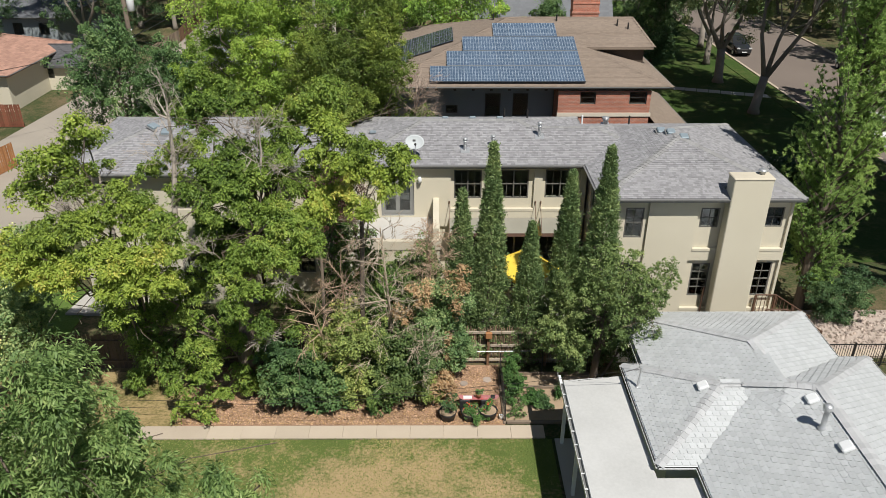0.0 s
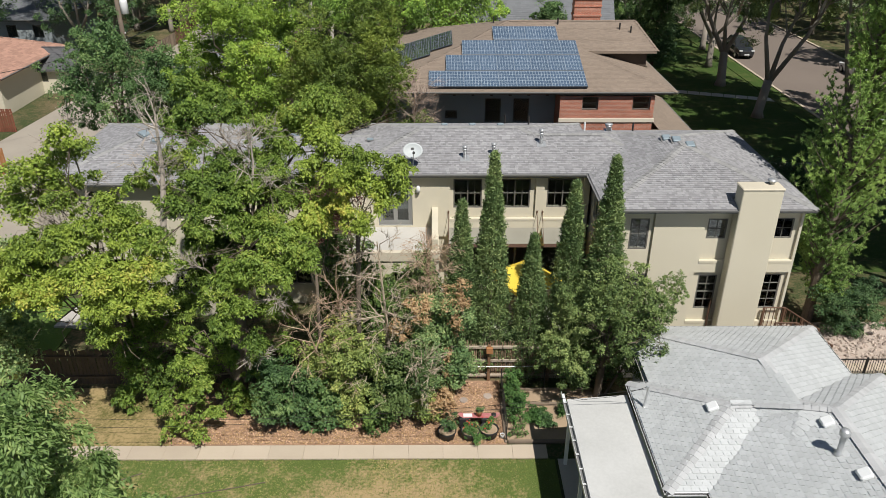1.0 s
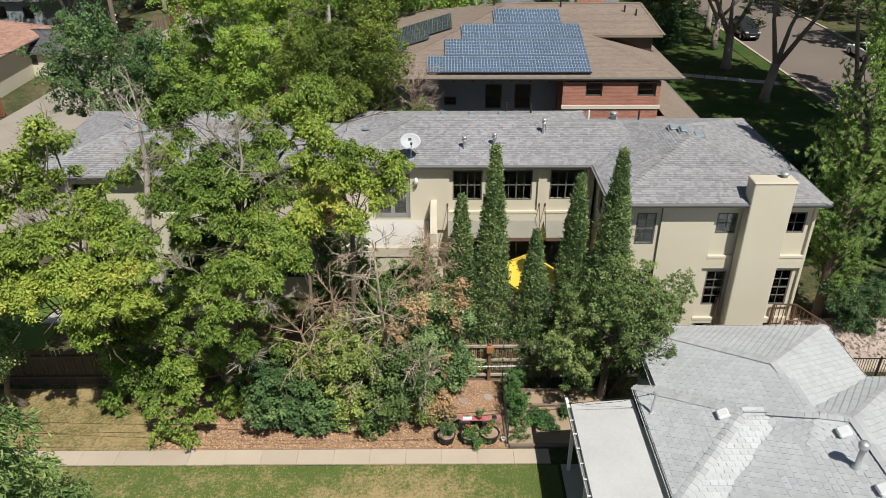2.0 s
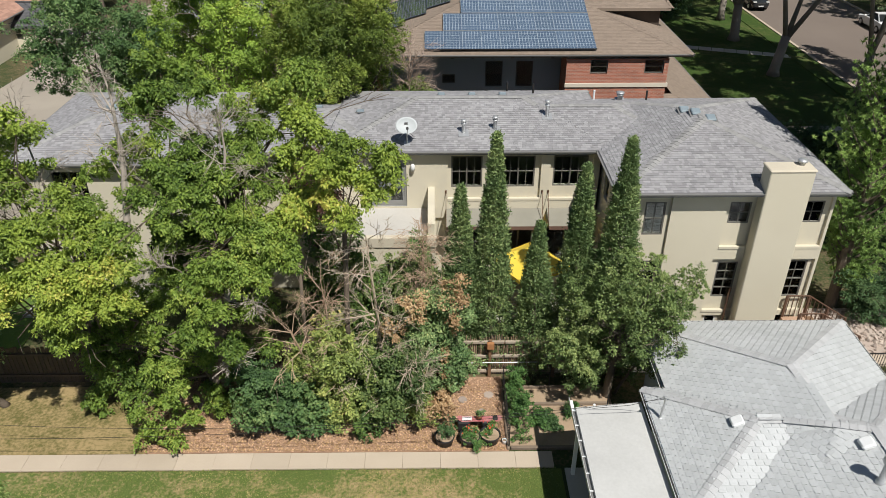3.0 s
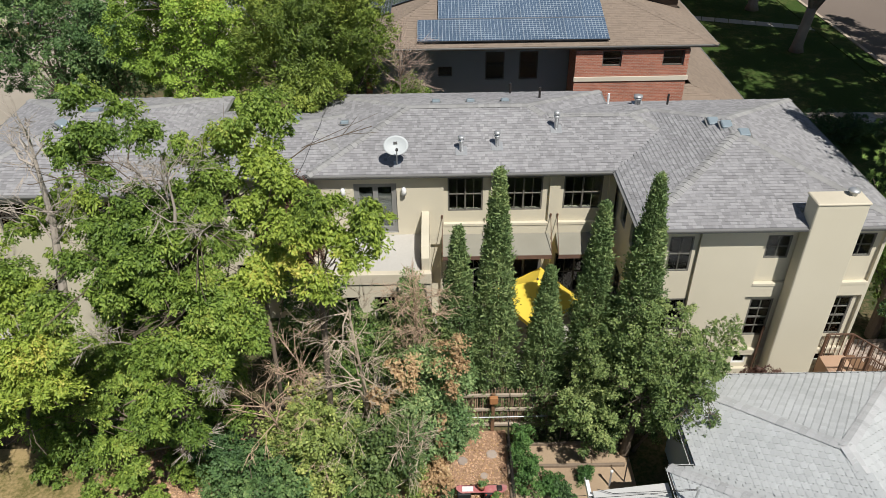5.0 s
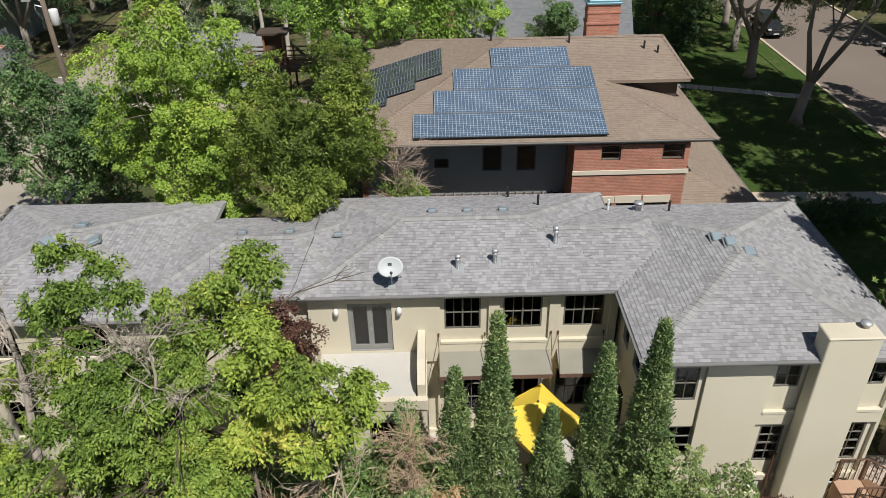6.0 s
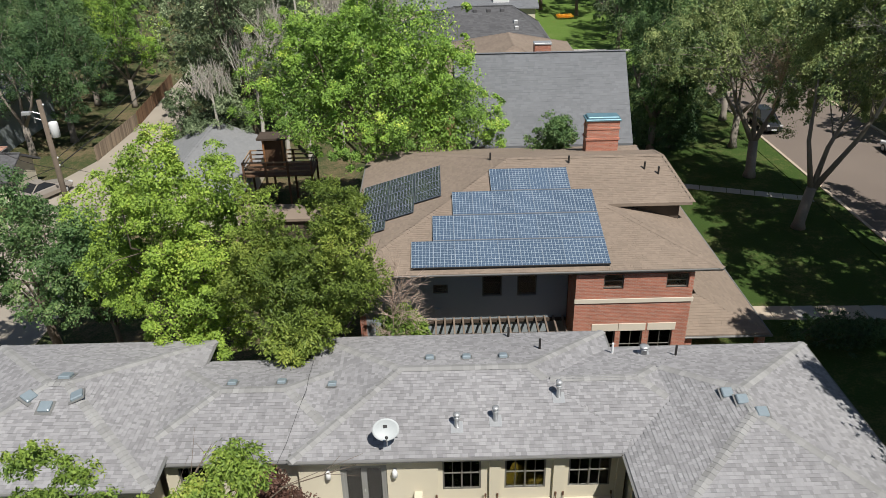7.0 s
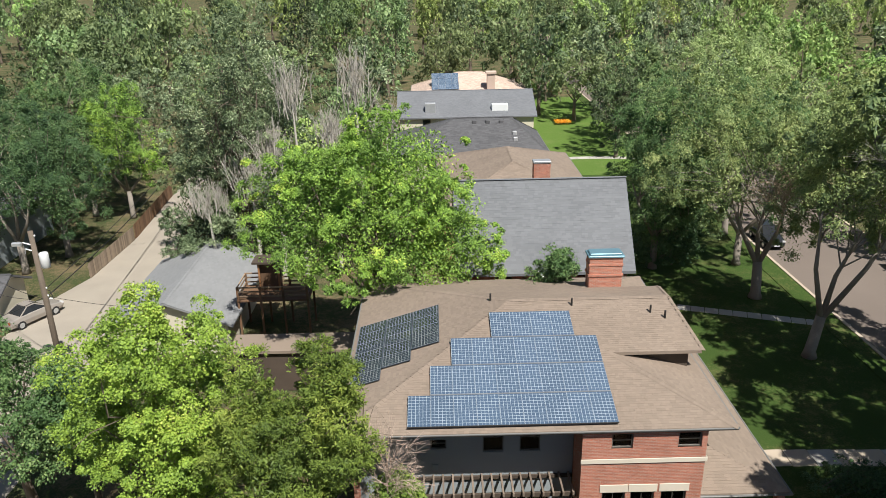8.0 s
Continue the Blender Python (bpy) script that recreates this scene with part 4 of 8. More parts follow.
def vent_pipe(x, y, h=0.42, r=0.075):
    z = height_at([p for q in hips for p in q], x, y)
    v = part("roof_vent", Shape().lathe([(r, -0.1), (r, h * 0.62), (r * 1.35, h * 0.64), (r * 1.35, h * 0.74), (r, h * 0.75), (r * 1.0, h * 0.82), (r * 1.5, h * 0.84), (r * 1.5, h * 0.95), (r * 0.5, h)], pose(x, y, z), 14), GALV, grey_roof, "galvanised vent pipe", smooth=True)
    part("flashing", Shape().box(-0.2, -0.24, 0.02, 0.2, 0.2, 0.035, pose(x, y, z, 15.9)), GALV, v)


def vent_hood(x, y, s=0.34, material=SKYLIGHT_PANE, tilt=15.9, yaw=0):
    z = height_at([p for q in hips for p in q], x, y)
    m = pose(x, y, z, 0, 0, yaw) @ pose(0, 0, 0, tilt)
    v = part("roof_hood", Shape().soft_box(-s / 2, -s / 2, -0.05, s / 2, s / 2, 0.13, 0.03, m), material, grey_roof, "square metal roof vent")
    part("flashing", Shape().box(-s * 0.7, -s * 0.75, 0.01, s * 0.7, s * 0.6, 0.03, m), GUTTER, v)


vent_pipe(2.30, 30.95, 0.58)
vent_pipe(1.05, 30.75, 0.58)
vent_pipe(4.44, 31.75, 0.7)
vent_pipe(8.0, 34.5, 0.4, 0.12)
for x, y in ((4.2, 34.6), (6.9, 34.7), (9.1, 34.3), (3.2, 36.0)):
    z = height_at([p for q in hips for p in q], x, y)
    part("stack_pipe", Shape().tube([(x, y, z - 0.1), (x, y, z + 0.45)], 0.045, 8), DARK_METAL if x != 6.9 else WHITE_PAINT, grey_roof)
for x, y in ((9.75, 31.2), (10.05, 30.75), (10.45, 30.15)):
    vent_hood(x, y, 0.36)
for x, y in ((-6.6, 33.0), (-4.9, 33.0), (-3.2, 33.1), (0.2, 33.9), (1.5, 33.9), (2.8, 33.9)):
    vent_hood(x, y, 0.30, tilt=-15.9)
for x, y, yaw in ((-13.0, 32.0, 60), (-12.3, 31.6, 0), (-11.4, 32.0, -70), (-12.2, 33.0, 180)):
    vent_hood(x, y, 0.40, yaw=yaw)

# the deck over the lower rooms
DX0, DX1, DY0, DZ = -3.95, -0.08, 27.6, 4.0
deck = part("deck_slab", Shape().box(DX0, DY0 + 0.004, DZ - 0.35, DX1 - 0.5, FY - 0.004, DZ - 0.02), STUCCO, house)
part("deck_floor", Shape().box(DX0 + 0.22, DY0 + 0.18, DZ - 0.02, -0.42, FY - 0.01, DZ + 0.012), DECK_FLOOR, deck, "pale coated deck floor")
M = pose(DX0, DY0, 0)
low = wall_shape(M, DX1 - DX0, DZ - 0.36, 0.25, [(0.5, 1.7, 1.4, 3.05), (1.95, 1.7, 2.85, 3.05), (3.0, 1.7, 3.55, 3.05)])
part("deck_front_wall", low, STUCCO, house)
part("deck_edge", Shape().soft_box(DX0 - 0.04, DY0 - 0.06, DZ - 0.37, DX1 + 0.04, DY0 + 0.17, DZ + 0.06, 0.03), STUCCO_TOP, deck)
for x, w in ((0.5, 0.9), (1.95, 0.9), (3.0, 0.55)):
    window(house, pose(DX0 + x, DY0 + 0.12, 1.7), w, 1.35, 1, 2, 2, sill=BRICK_RED)
for x_ in (DX0, DX1 - 0.25):
    part("deck_side_wall", Shape().box(x_, DY0 + 0.255, 0, x_ + 0.25, FY - 0.01, DZ - 0.36), STUCCO, house)
# parapets: a tall sloped one beside the awnings, a low one on the other side
pp = Shape()
pts = [(27.72, DZ + 0.0), (27.72, DZ + 0.55), (28.0, DZ + 0.86), (28.5, DZ + 0.95), (FY - 0.004, DZ + 0.97), (FY - 0.004, DZ - 0.02)]
n = len(pts)
pp.mesh_part([(-0.36, y, z) for y, z in pts] + [(-0.10, y, z) for y, z in pts], [tuple(range(n)), tuple(reversed(range(n, 2 * n)))] + [(i, n + i, n + (i + 1) % n, (i + 1) % n) for i in range(n)])
part("parapet", pp, STUCCO, house)
part("low_parapet", Shape().soft_box(DX0, DY0 + 0.18, DZ - 0.02, DX0 + 0.2, FY - 0.01, DZ + 0.5, 0.03), STUCCO_TOP, house)


def awning(x0, x1):
    a = thing("awning", "olive-grey canvas window awning with a brown valance", "awning", (x0, FY, 3.6), "awnings over the courtyard windows")
    z0, z1, y = 3.98, 3.66, 29.06
    top = Shape().mesh_part([(x0, FY - 0.01, z0), (x1, FY - 0.01, z0), (x1, y, z1), (x0, y, z1), (x0, FY - 0.01, z0 - 0.02), (x1, FY - 0.01, z0 - 0.02), (x1, y, z1 - 0.02), (x0, y, z1 - 0.02)],
                            [(3, 2, 1, 0), (4, 5, 6, 7), (0, 1, 5, 4), (2, 3, 7, 6), (0, 4, 7, 3), (1, 2, 6, 5)])
    part("canopy", top, AWNING, a)
    part("valance", Shape().box(x0, y - 0.012, z1 - 0.17, x1, y + 0.004, z1 - 0.015), AWNING_TRIM, a, "brown-red valance")
    for x in (x0, x1):
        part("cheek", Shape().mesh_part([(x - 0.006, FY - 0.01, z0 - 0.03), (x - 0.006, y, z1 - 0.03), (x - 0.006, FY - 0.01, z1 - 0.14), (x + 0.006, FY - 0.01, z0 - 0.03), (x + 0.006, y, z1 - 0.03), (x + 0.006, FY - 0.01, z1 - 0.14)],
                                        [(0, 1, 2), (5, 4, 3), (0, 3, 4, 1), (1, 4, 5, 2), (2, 5, 3, 0)]), AWNING, a)
        part("stay_rod", Shape().tube([(x, y + 0.05, z1 + 0.01), (x, FY - 0.02, z0 + 0.75)], 0.014, 6), RUSTY, a)
        part("rod_bracket", Shape().box(x - 0.03, FY - 0.04, z0 + 0.70, x + 0.03, FY, z0 + 0.82), RUSTY, a)


for x0, x1 in ((0.35, 1.93), (2.32, 4.20), (4.44, 6.0)):
    awning(x0, x1)
for x, y in ((0.30, FY - 0.05), (2.12, FY - 0.05), (4.32, FY - 0.05)):
    part("downpipe", Shape().tube([(x, y, 0.05), (x, y, 3.2)], 0.04, 8), STUCCO_TOP, house)
part("downpipe", Shape().tube([(11.02, WY - 0.05, 0.05), (11.02, WY - 0.05, 2.2), (11.05, WY - 0.05, 2.4)], 0.045, 8), RUSTY, house, "rust-brown downpipe")
part("roof_cable", Shape().tube([(-4.55, 29.75, 6.55), (-4.35, 30.4, 6.76), (-4.15, 31.5, 7.06), (-3.95, 32.4, 7.30), (-4.0, 33.2, 7.2), (-4.1, 34.9, 6.7)], 0.007, 5), DARK_METAL, house, "thin black cable over the roof")

# satellite dish on the eave
dish = thing("satellite_dish", "white oval satellite dish on a mast at the eave", "dish", (-1.15, 30.0, 6.7))
zb = height_at([p for q in hips for p in q], -1.15, 30.15) + 0.16
part("mast", Shape().tube([(-1.15, 30.15, zb - 0.2), (-1.15, 30.15, zb + 0.42), (-1.15, 30.05, zb + 0.56)], 0.03, 8), GALV, dish)
part("foot", Shape().box(-0.12, -0.15, -0.02, 0.12, 0.15, 0.02, pose(-1.15, 30.15, zb - 0.15, 15.9)), GALV, dish)
for x, y in ((-0.8, 30.45), (-1.5, 30.45)):
    part("stay", Shape().tube([(-1.15, 30.15, zb + 0.38), (x, y, height_at([p for q in hips for p in q], x, y))], 0.012, 5), GALV, dish)
dm = look((-1.15, 29.98, zb + 0.66), (-0.7, 26.0, zb + 4.0))
bowl = Shape()
rings, nn = 7, 28
pts, fc = [], []
for back_ in (0, 1):
    for i in range(rings):
        r = i / (rings - 1)
        pts += [dm @ Vector((0.42 * r * math.cos(2 * math.pi * k / nn), 0.34 * r * math.sin(2 * math.pi * k / nn), 0.07 - 0.075 * r * r + 0.02 * back_)) for k in range(nn)]
for back_ in (0, 1):
    o = back_ * rings * nn
    for i in range(rings - 1):
        fc += [(o + i * nn + k, o + i * nn + (k + 1) % nn, o + (i + 1) * nn + (k + 1) % nn, o + (i + 1) * nn + k)[::-1 if back_ else 1] for k in range(nn)]
o = (rings - 1) * nn
fc += [(o + k, o + (k + 1) % nn, rings * nn + o + (k + 1) % nn, rings * nn + o + k) for k in range(nn)]
bowl.mesh_part(pts, fc)
part("reflector", bowl, surface("pale_grey_enamel", (0.46, 0.49, 0.50), (0.40, 0.425, 0.435), 20, 1.0, 0.5, 0.0), dish, "pale grey reflector", smooth=True)
part("feed_arm", Shape().tube([dm @ Vector((0, -0.36, 0.0)), dm @ Vector((0, -0.25, -0.34))], 0.018, 6), GALV, dish)
part("feed_horn", Shape().lathe([(0.03, -0.05), (0.05, -0.04), (0.05, 0.05), (0.035, 0.07)], dm @ pose(0, -0.23, -0.36), 10), PLASTIC_BLACK, dish, smooth=True)
part("emblem", Shape().box(-0.055, 0.05, 0.045, 0.075, 0.14, 0.054, dm), PLASTIC_BLACK, dish, "small dark emblem")

# yellow patio umbrella
umb = thing("patio_umbrella", "square bright yellow patio umbrella, open", "umbrella", (3.62, 28.2, 0))
um = pose(3.62, 28.2, 0, 0, 0, 33)
can = Shape()
S, zt, ze = 1.18, 3.22, 2.55
corner = [(-S, -S), (S, -S), (S, S), (-S, S)]
for i in range(4):
    a, b = corner[i], corner[(i + 1) % 4]
    grid = [[], []]
    for r in range(6):
        t = r / 5
        for k in range(7):
            w = k / 6
            e = (a[0] + (b[0] - a[0]) * w, a[1] + (b[1] - a[1]) * w)
            sag = 0.09 * t * math.sin(math.pi * w) + 0.05 * math.sin(math.pi * t)
            grid[0].append(um @ Vector((e[0] * t * (1 - 0.03 * math.sin(math.pi * w)), e[1] * t * (1 - 0.03 * math.sin(math.pi * w)), zt + (ze - zt) * t - sag * 0.6)))
    can.mesh_part(grid[0], [(r * 7 + k, (r + 1) * 7 + k, (r + 1) * 7 + k + 1, r * 7 + k + 1) for r in range(5) for k in range(6)])
canopy = part("canopy", can, YELLOW, umb, "bright yellow canvas")
for i in range(4):
    a, b = corner[i], corner[(i + 1) % 4]
    q = [um @ Vector((a[0] + (b[0] - a[0]) * w, a[1] + (b[1] - a[1]) * w, ze - 0.055 * math.sin(math.pi * w))) for w in np.linspace(0, 1, 7)]
    vl = Shape()
    for p_, r_ in zip(q, q[1:]):
        vl.face([p_, r_, r_ - Vector((0, 0, 0.13)), p_ - Vector((0, 0, 0.13))])
    part("flap", vl, YELLOW, canopy)
    part("rib", Shape().tube([um @ Vector((0, 0, zt - 0.05)), um @ Vector((a[0] * 0.99, a[1] * 0.99, ze - 0.03))], 0.012, 5), DARK_WOOD, umb)
part("pole", Shape().tube([(3.62, 28.2, 0), (3.62, 28.2, zt + 0.06)], 0.026, 8), DARK_WOOD, umb)
part("base", Shape().lathe([(0.28, 0.005), (0.28, 0.05), (0.06, 0.09), (0.05, 0.3)], pose(3.62, 28.2, 0), 16), DARK_METAL, umb)
part("finial", Shape().lathe([(0.03, 0), (0.045, 0.03), (0.02, 0.08)], pose(3.62, 28.2, zt + 0.0), 8), DARK_WOOD, umb)

# entrance steps beside the wing, with a brown rail
st = thing("entry_steps", "brown timber steps with a metal rail beside the house", "stairs", (14.6, 26.0, 0))
for i in range(6):
    part("tread", Shape().box(14.15 + 0.27 * i, 25.35, 1.02 - 0.17 * i, 14.46 + 0.27 * i, 26.45, 1.07 - 0.17 * i), WOOD_BROWN, st)
for y in (25.33, 26.47):
    part("stringer", Shape().mesh_part([(14.1, y - 0.03, 0.85), (14.1, y - 0.03, 1.08), (15.85, y - 0.03, 0.02), (15.55, y - 0.03, 0.02), (14.1, y + 0.03, 0.85), (14.1, y + 0.03, 1.08), (15.85, y + 0.03, 0.02), (15.55, y + 0.03, 0.02)],
                                       [(0, 3, 2, 1), (4, 5, 6, 7), (0, 1, 5, 4), (1, 2, 6, 5), (2, 3, 7, 6), (3, 0, 4, 7)]), WOOD_BROWN, st)
    part("handrail", Shape().tube([(13.3, y, 2.02), (14.15, y, 2.02), (15.8, y, 0.95)], 0.03, 6), RUSTY, st)
    for k, (x, zz) in enumerate(((13.3, 1.02), (14.15, 1.02), (15.0, 0.5), (15.8, 0.0))):
        part("post", Shape().box(x - 0.04, y - 0.04, 0.0, x + 0.04, y + 0.04, zz + 0.98), RUSTY, st)
    for k in range(14):
        x = 13.4 + k * 0.17
        zb_ = 1.1 if x < 14.15 else 1.1 - (x - 14.15) * 0.64
        part("baluster", Shape().box(x - 0.011, y - 0.011, zb_ - 0.05, x + 0.011, y + 0.011, zb_ + 0.9), RUSTY, st)
part("landing", Shape().box(13.25, 25.3, 0.0, 14.14, 26.47, 1.05), SANDSTONE, st, "reddish sandstone landing")

# ---- the white house in front ----
wh = thing("pale_bungalow", "low pale bungalow with a light grey interlocking shingle roof", "house", (11, 16, 0))
WE, WP = 2.88, 0.45
saddle = [(9.315, 18.035, WE + 2.415 * WP), (10.39, 17.36, WE + 3.49 * WP), (11.15, 17.05, WE + 3.8 * WP), (9.775, 16.4, WE + 2.417 * WP)]
saddle_foot = (9.3, 17.57, WE + 1.95 * WP)
peak = (10.17, 19.80, WE + 3.27 * WP)
north = [[(13.88, 20.85, WE), (13.88, 23.78, WE), peak, (10.39, 17.36, WE + 3.076 * WP)],
         [(13.88, 23.78, WE), (6.90, 23.78, WE), peak],
         [(6.90, 23.78, WE), (6.90, 20.45, WE), saddle[0], saddle[1], peak],
         [(6.90, 20.45, WE - 0.1), (13.88, 20.85, WE - 0.1), (10.39, 17.36, WE + 3.49 * WP - 0.1)]]
white_hips = [north, hip(6.20, 12.2, 15.62, 20.45, WE, WP), hip(7.35, 14.95, 8.3, 20.85, WE, WP), hip(10.0, 24.0, 7.5, 15.0, WE, WP)]
white_roof = roof(wh, white_hips, SHINGLE_WHITE, SHINGLE_WHITE_CAP, 0.17, 0.225, (7.2, 18.0), 300, 7, gutter=WHITE_PAINT, fascia=0.14, skew=0.5, thick=0.018, bed=DARK_METAL)
part("roof_saddle", Shape().face([saddle[0], saddle_foot, saddle[1]]).face([saddle_foot, saddle[3], saddle[1]]).face([saddle[3], saddle[2], saddle[1]]), SHINGLE_WHITE, white_roof)
saddle_cap = Shape()
cap_line(saddle_cap, saddle[0], saddle[1])
cap_line(saddle_cap, saddle[1], saddle[2])
part("ridge_cap", saddle_cap, SHINGLE_WHITE_CAP, white_roof, kind="stuff")
hw = Shape()
hw.prism([(6.6, 16.0), (7.75, 16.0), (7.75, 9.0), (23.5, 9.0), (23.5, 14.6), (14.55, 14.6), (14.55, 20.45), (13.48, 20.45), (13.48, 23.38), (7.3, 23.38), (7.3, 20.05), (6.6, 20.05)], 0, WE - 0.13)
part("wall", hw, PALE_SIDING, wh)
# flat patio roof with posts
part("patio_roof", Shape().prism([(4.12, 3.0), (7.30, 3.0), (7.30, 15.4), (6.14, 15.4), (6.14, 20.15), (4.12, 19.93)], 2.50, 2.62), FLAT_ROOF, wh, "flat white patio roof")
pg = Shape()
for y in np.arange(3.0, 19.9, 0.6):
    pg.box(3.99, y, 2.46, 4.0, y + 0.6, 2.60).box(3.99, y, 2.46, 4.115, y + 0.6, 2.475).box(4.10, y + 0.02, 2.565, 4.0, y + 0.06, 2.58)
part("patio_gutter", pg, WHITE_PAINT, wh, "white gutter along the patio roof")
part("patio_gutter_bed", Shape().box(4.001, 3.0, 2.476, 4.119, 19.9, 2.50), GUTTER, wh)
for y in (19.6, 17.2, 14.4, 11.0):
    part("post", Shape().box(4.16, y, 0, 4.27, y + 0.11, 2.5), WHITE_PAINT, wh)
part("rear_fascia", Shape().box(4.12, 19.95, 2.42, 6.14, 19.98, 2.49), WHITE_PAINT, wh)
part("patio_slab", Shape().box(4.0, 3.0, 0.0, 6.59, 19.9, 0.06), CONCRETE_GREY, wh)


def white_vent(x, y, s=0.34):
    z = height_at([p for q in white_hips for p in q], x, y)
    e = 0.05
    fx = [p for q in white_hips for p in q]
    n = Vector((-(height_at(fx, x + e, y) - height_at(fx, x - e, y)) / (2 * e), -(height_at(fx, x, y + e) - height_at(fx, x, y - e)) / (2 * e), 1)).normalized()
    m = Matrix.Translation((x, y, z)) @ n.to_track_quat("Z", "Y").to_matrix().to_4x4()
    v = part("roof_hood", Shape().soft_box(-s / 2, -s / 2, 0.05, s / 2, s / 2, 0.15, 0.035, m), WHITE_PAINT, white_roof, "white square roof vent")
    part("collar", Shape().box(-s * 0.35, -s * 0.35, -0.02, s * 0.35, s * 0.35, 0.06, m), GALV, v)


for x, y in ((8.13, 18.1), (10.75, 16.65), (10.78, 14.65), (12.0, 13.5)):
    white_vent(x, y)
zp = height_at([p for q in white_hips for p in q], 10.55, 15.55)
pipe = part("flue_pipe", Shape().lathe([(0.13, -0.15), (0.12, 0.04), (0.075, 0.07), (0.075, 0.62), (0.125, 0.64), (0.14, 0.70), (0.14, 0.78), (0.10, 0.83), (0.01, 0.86)], pose(10.55, 15.55, zp), 18), GALV, white_roof, "galvanised flue with a round cap", smooth=True)
part("service_mast", Shape().tube([(6.45, 18.95, 2.9), (6.40, 19.10, 3.0), (6.45, 19.12, 3.55), (6.45, 19.1, 3.78), (6.36, 19.05, 3.82)], 0.035, 8), GALV, white_roof, "bent grey service mast")
part("service_cable", Shape().tube([(6.36, 19.05, 3.8), (5.6, 19.6, 3.0), (4.6, 19.75, 2.75), (4.2, 19.9, 2.75)], 0.008, 5), DARK_METAL, wh)

# ---- walk, fences and the garden in front ----
walk_ = thing("garden_path", "narrow path of pale concrete slabs", "path", (0, 20.3, 0), kind="structure")
rng = random.Random(5)
for i in range(24):
    x = -25.4 + i * 1.212
    part("slab", Shape().soft_box(x + 0.002, 19.98 + rng.uniform(-0.008, 0.008), -0.1, x + 1.209, 20.64, 0.035 + rng.uniform(-0.004, 0.004), 0.006), CONCRETE, walk_)
edge = thing("bed_edging", "grey timber edging of the vegetable bed", "edging", (2.3, 21, 0))
part("board", Shape().soft_box(2.24, 20.72, 0, 2.33, 23.7, 0.10), WOOD_GREY, edge)
part("board", Shape().soft_box(2.36, 20.72, 0, 6.1, 20.82, 0.12), WOOD_GREY, edge)
part("board", Shape().soft_box(2.7, 22.75, 0, 5.9, 22.84, 0.14), WOOD_GREY, edge)
part("board", Shape().soft_box(2.6, 23.62, 0, 5.9, 23.70, 0.14), WOOD_GREY, edge)

fence = thing("picket_fence", "fence of thin brown poles with pale horizontal rails", "fence", (1.5, 24.4, 0))
rng = random.Random(8)
picks = {}
for k in range(4):
    h = 1.64 + 0.06 * k
    me = Shape().tube([(0, 0, 0.03), (0.004 * (k - 1.5), 0, h * 0.5), (0, 0.003, h)], [0.029, 0.027, 0.022], 6).mesh("picket")
    me.materials.append(WOOD_POLE)
    picks[k] = me
for i in range(158):
    x = -4.8 + i * 0.0755
    ob = part("picket", picks[rng.randrange(4)], WOOD_POLE, fence)
    ob.matrix_basis = pose(x, 24.475 + rng.uniform(-0.008, 0.008), 0, rng.uniform(-1, 1), rng.uniform(-1.3, 1.3), rng.uniform(0, 360))
for z in (0.16, 0.86, 1.50):
    for k in range(5):
        part("rail", Shape().soft_box(-4.8 + k * 2.4 + 0.01, 24.37, z, -2.42 + k * 2.4, 24.445, z + 0.10, 0.01), WOOD_PALE, fence)
for k, x in enumerate((-3.0, -0.6, 1.87, 4.2, 6.6)):
    part("post", Shape().soft_box(x - 0.06, 24.27, 0, x + 0.06, 24.36, 1.72, 0.015), WOOD_BROWN, fence)
part("post_lamp", Shape().soft_box(1.74, 24.13, 1.42, 2.0, 24.27, 1.68, 0.02), WOOD_ORANGE, fence, "orange wooden bird box")
part("tray", Shape().soft_box(0.55, 24.22, 0.98, 0.85, 24.37, 1.05, 0.015), SKYLIGHT_PANE, fence, "pale blue tray on the rail")

dfence = thing("dark_fence", "dark brown board fence under the trees", "fence", (-14, 24.2, 0))
boards = {}
for k in range(3):
    me = Shape().soft_box(-0.07, -0.012, 0.03, 0.07, 0.012, 1.6 + 0.04 * k, 0.01).mesh("board")
    me.materials.append(DARK_WOOD)
    boards[k] = me
for i in range(130):
    ob = part("board", boards[i % 3], DARK_WOOD, dfence)
    ob.matrix_basis = pose(-25.0 + i * 0.1545, 24.16, 0, 0, rng.uniform(-0.8, 0.8), 0)
for z in (0.35, 1.30):
    part("rail", Shape().box(-25.0, 24.08, z, -4.9, 24.14, z + 0.09), DARK_WOOD, dfence)

# wire fence by the vegetable bed
wf = thing("wire_fence", "thin dark wire fence on steel posts round the vegetables", "fence", (2.3, 22, 0))
for x, y in ((2.3, 20.8), (2.3, 22.2), (2.32, 23.7), (4.0, 23.75), (5.8, 23.75), (5.75, 22.2)):
    part("post", Shape().tube([(x, y, 0), (x, y, 1.05)], 0.02, 6), DARK_METAL, wf)
wire = Shape()
for k in range(9):
    wire.box(2.297, 20.8, 0.1 + k * 0.11, 2.303, 23.7, 0.104 + k * 0.11).box(2.3, 23.747, 0.1 + k * 0.11, 5.8, 23.753, 0.104 + k * 0.11)
for k in range(27):
    wire.box(2.297, 20.8 + k * 0.11, 0.1, 2.303, 20.804 + k * 0.11, 1.0)
part("mesh", wire, DARK_METAL, wf)
part("rail", Shape().tube([(0.2, 24.2, 0.75), (3.6, 24.2, 0.78)], 0.018, 6), GALV, wf)
hyd = thing("garden_tap", "pale garden tap on a standpipe by the patio corner", "tap", (5.27, 22.06, 0))
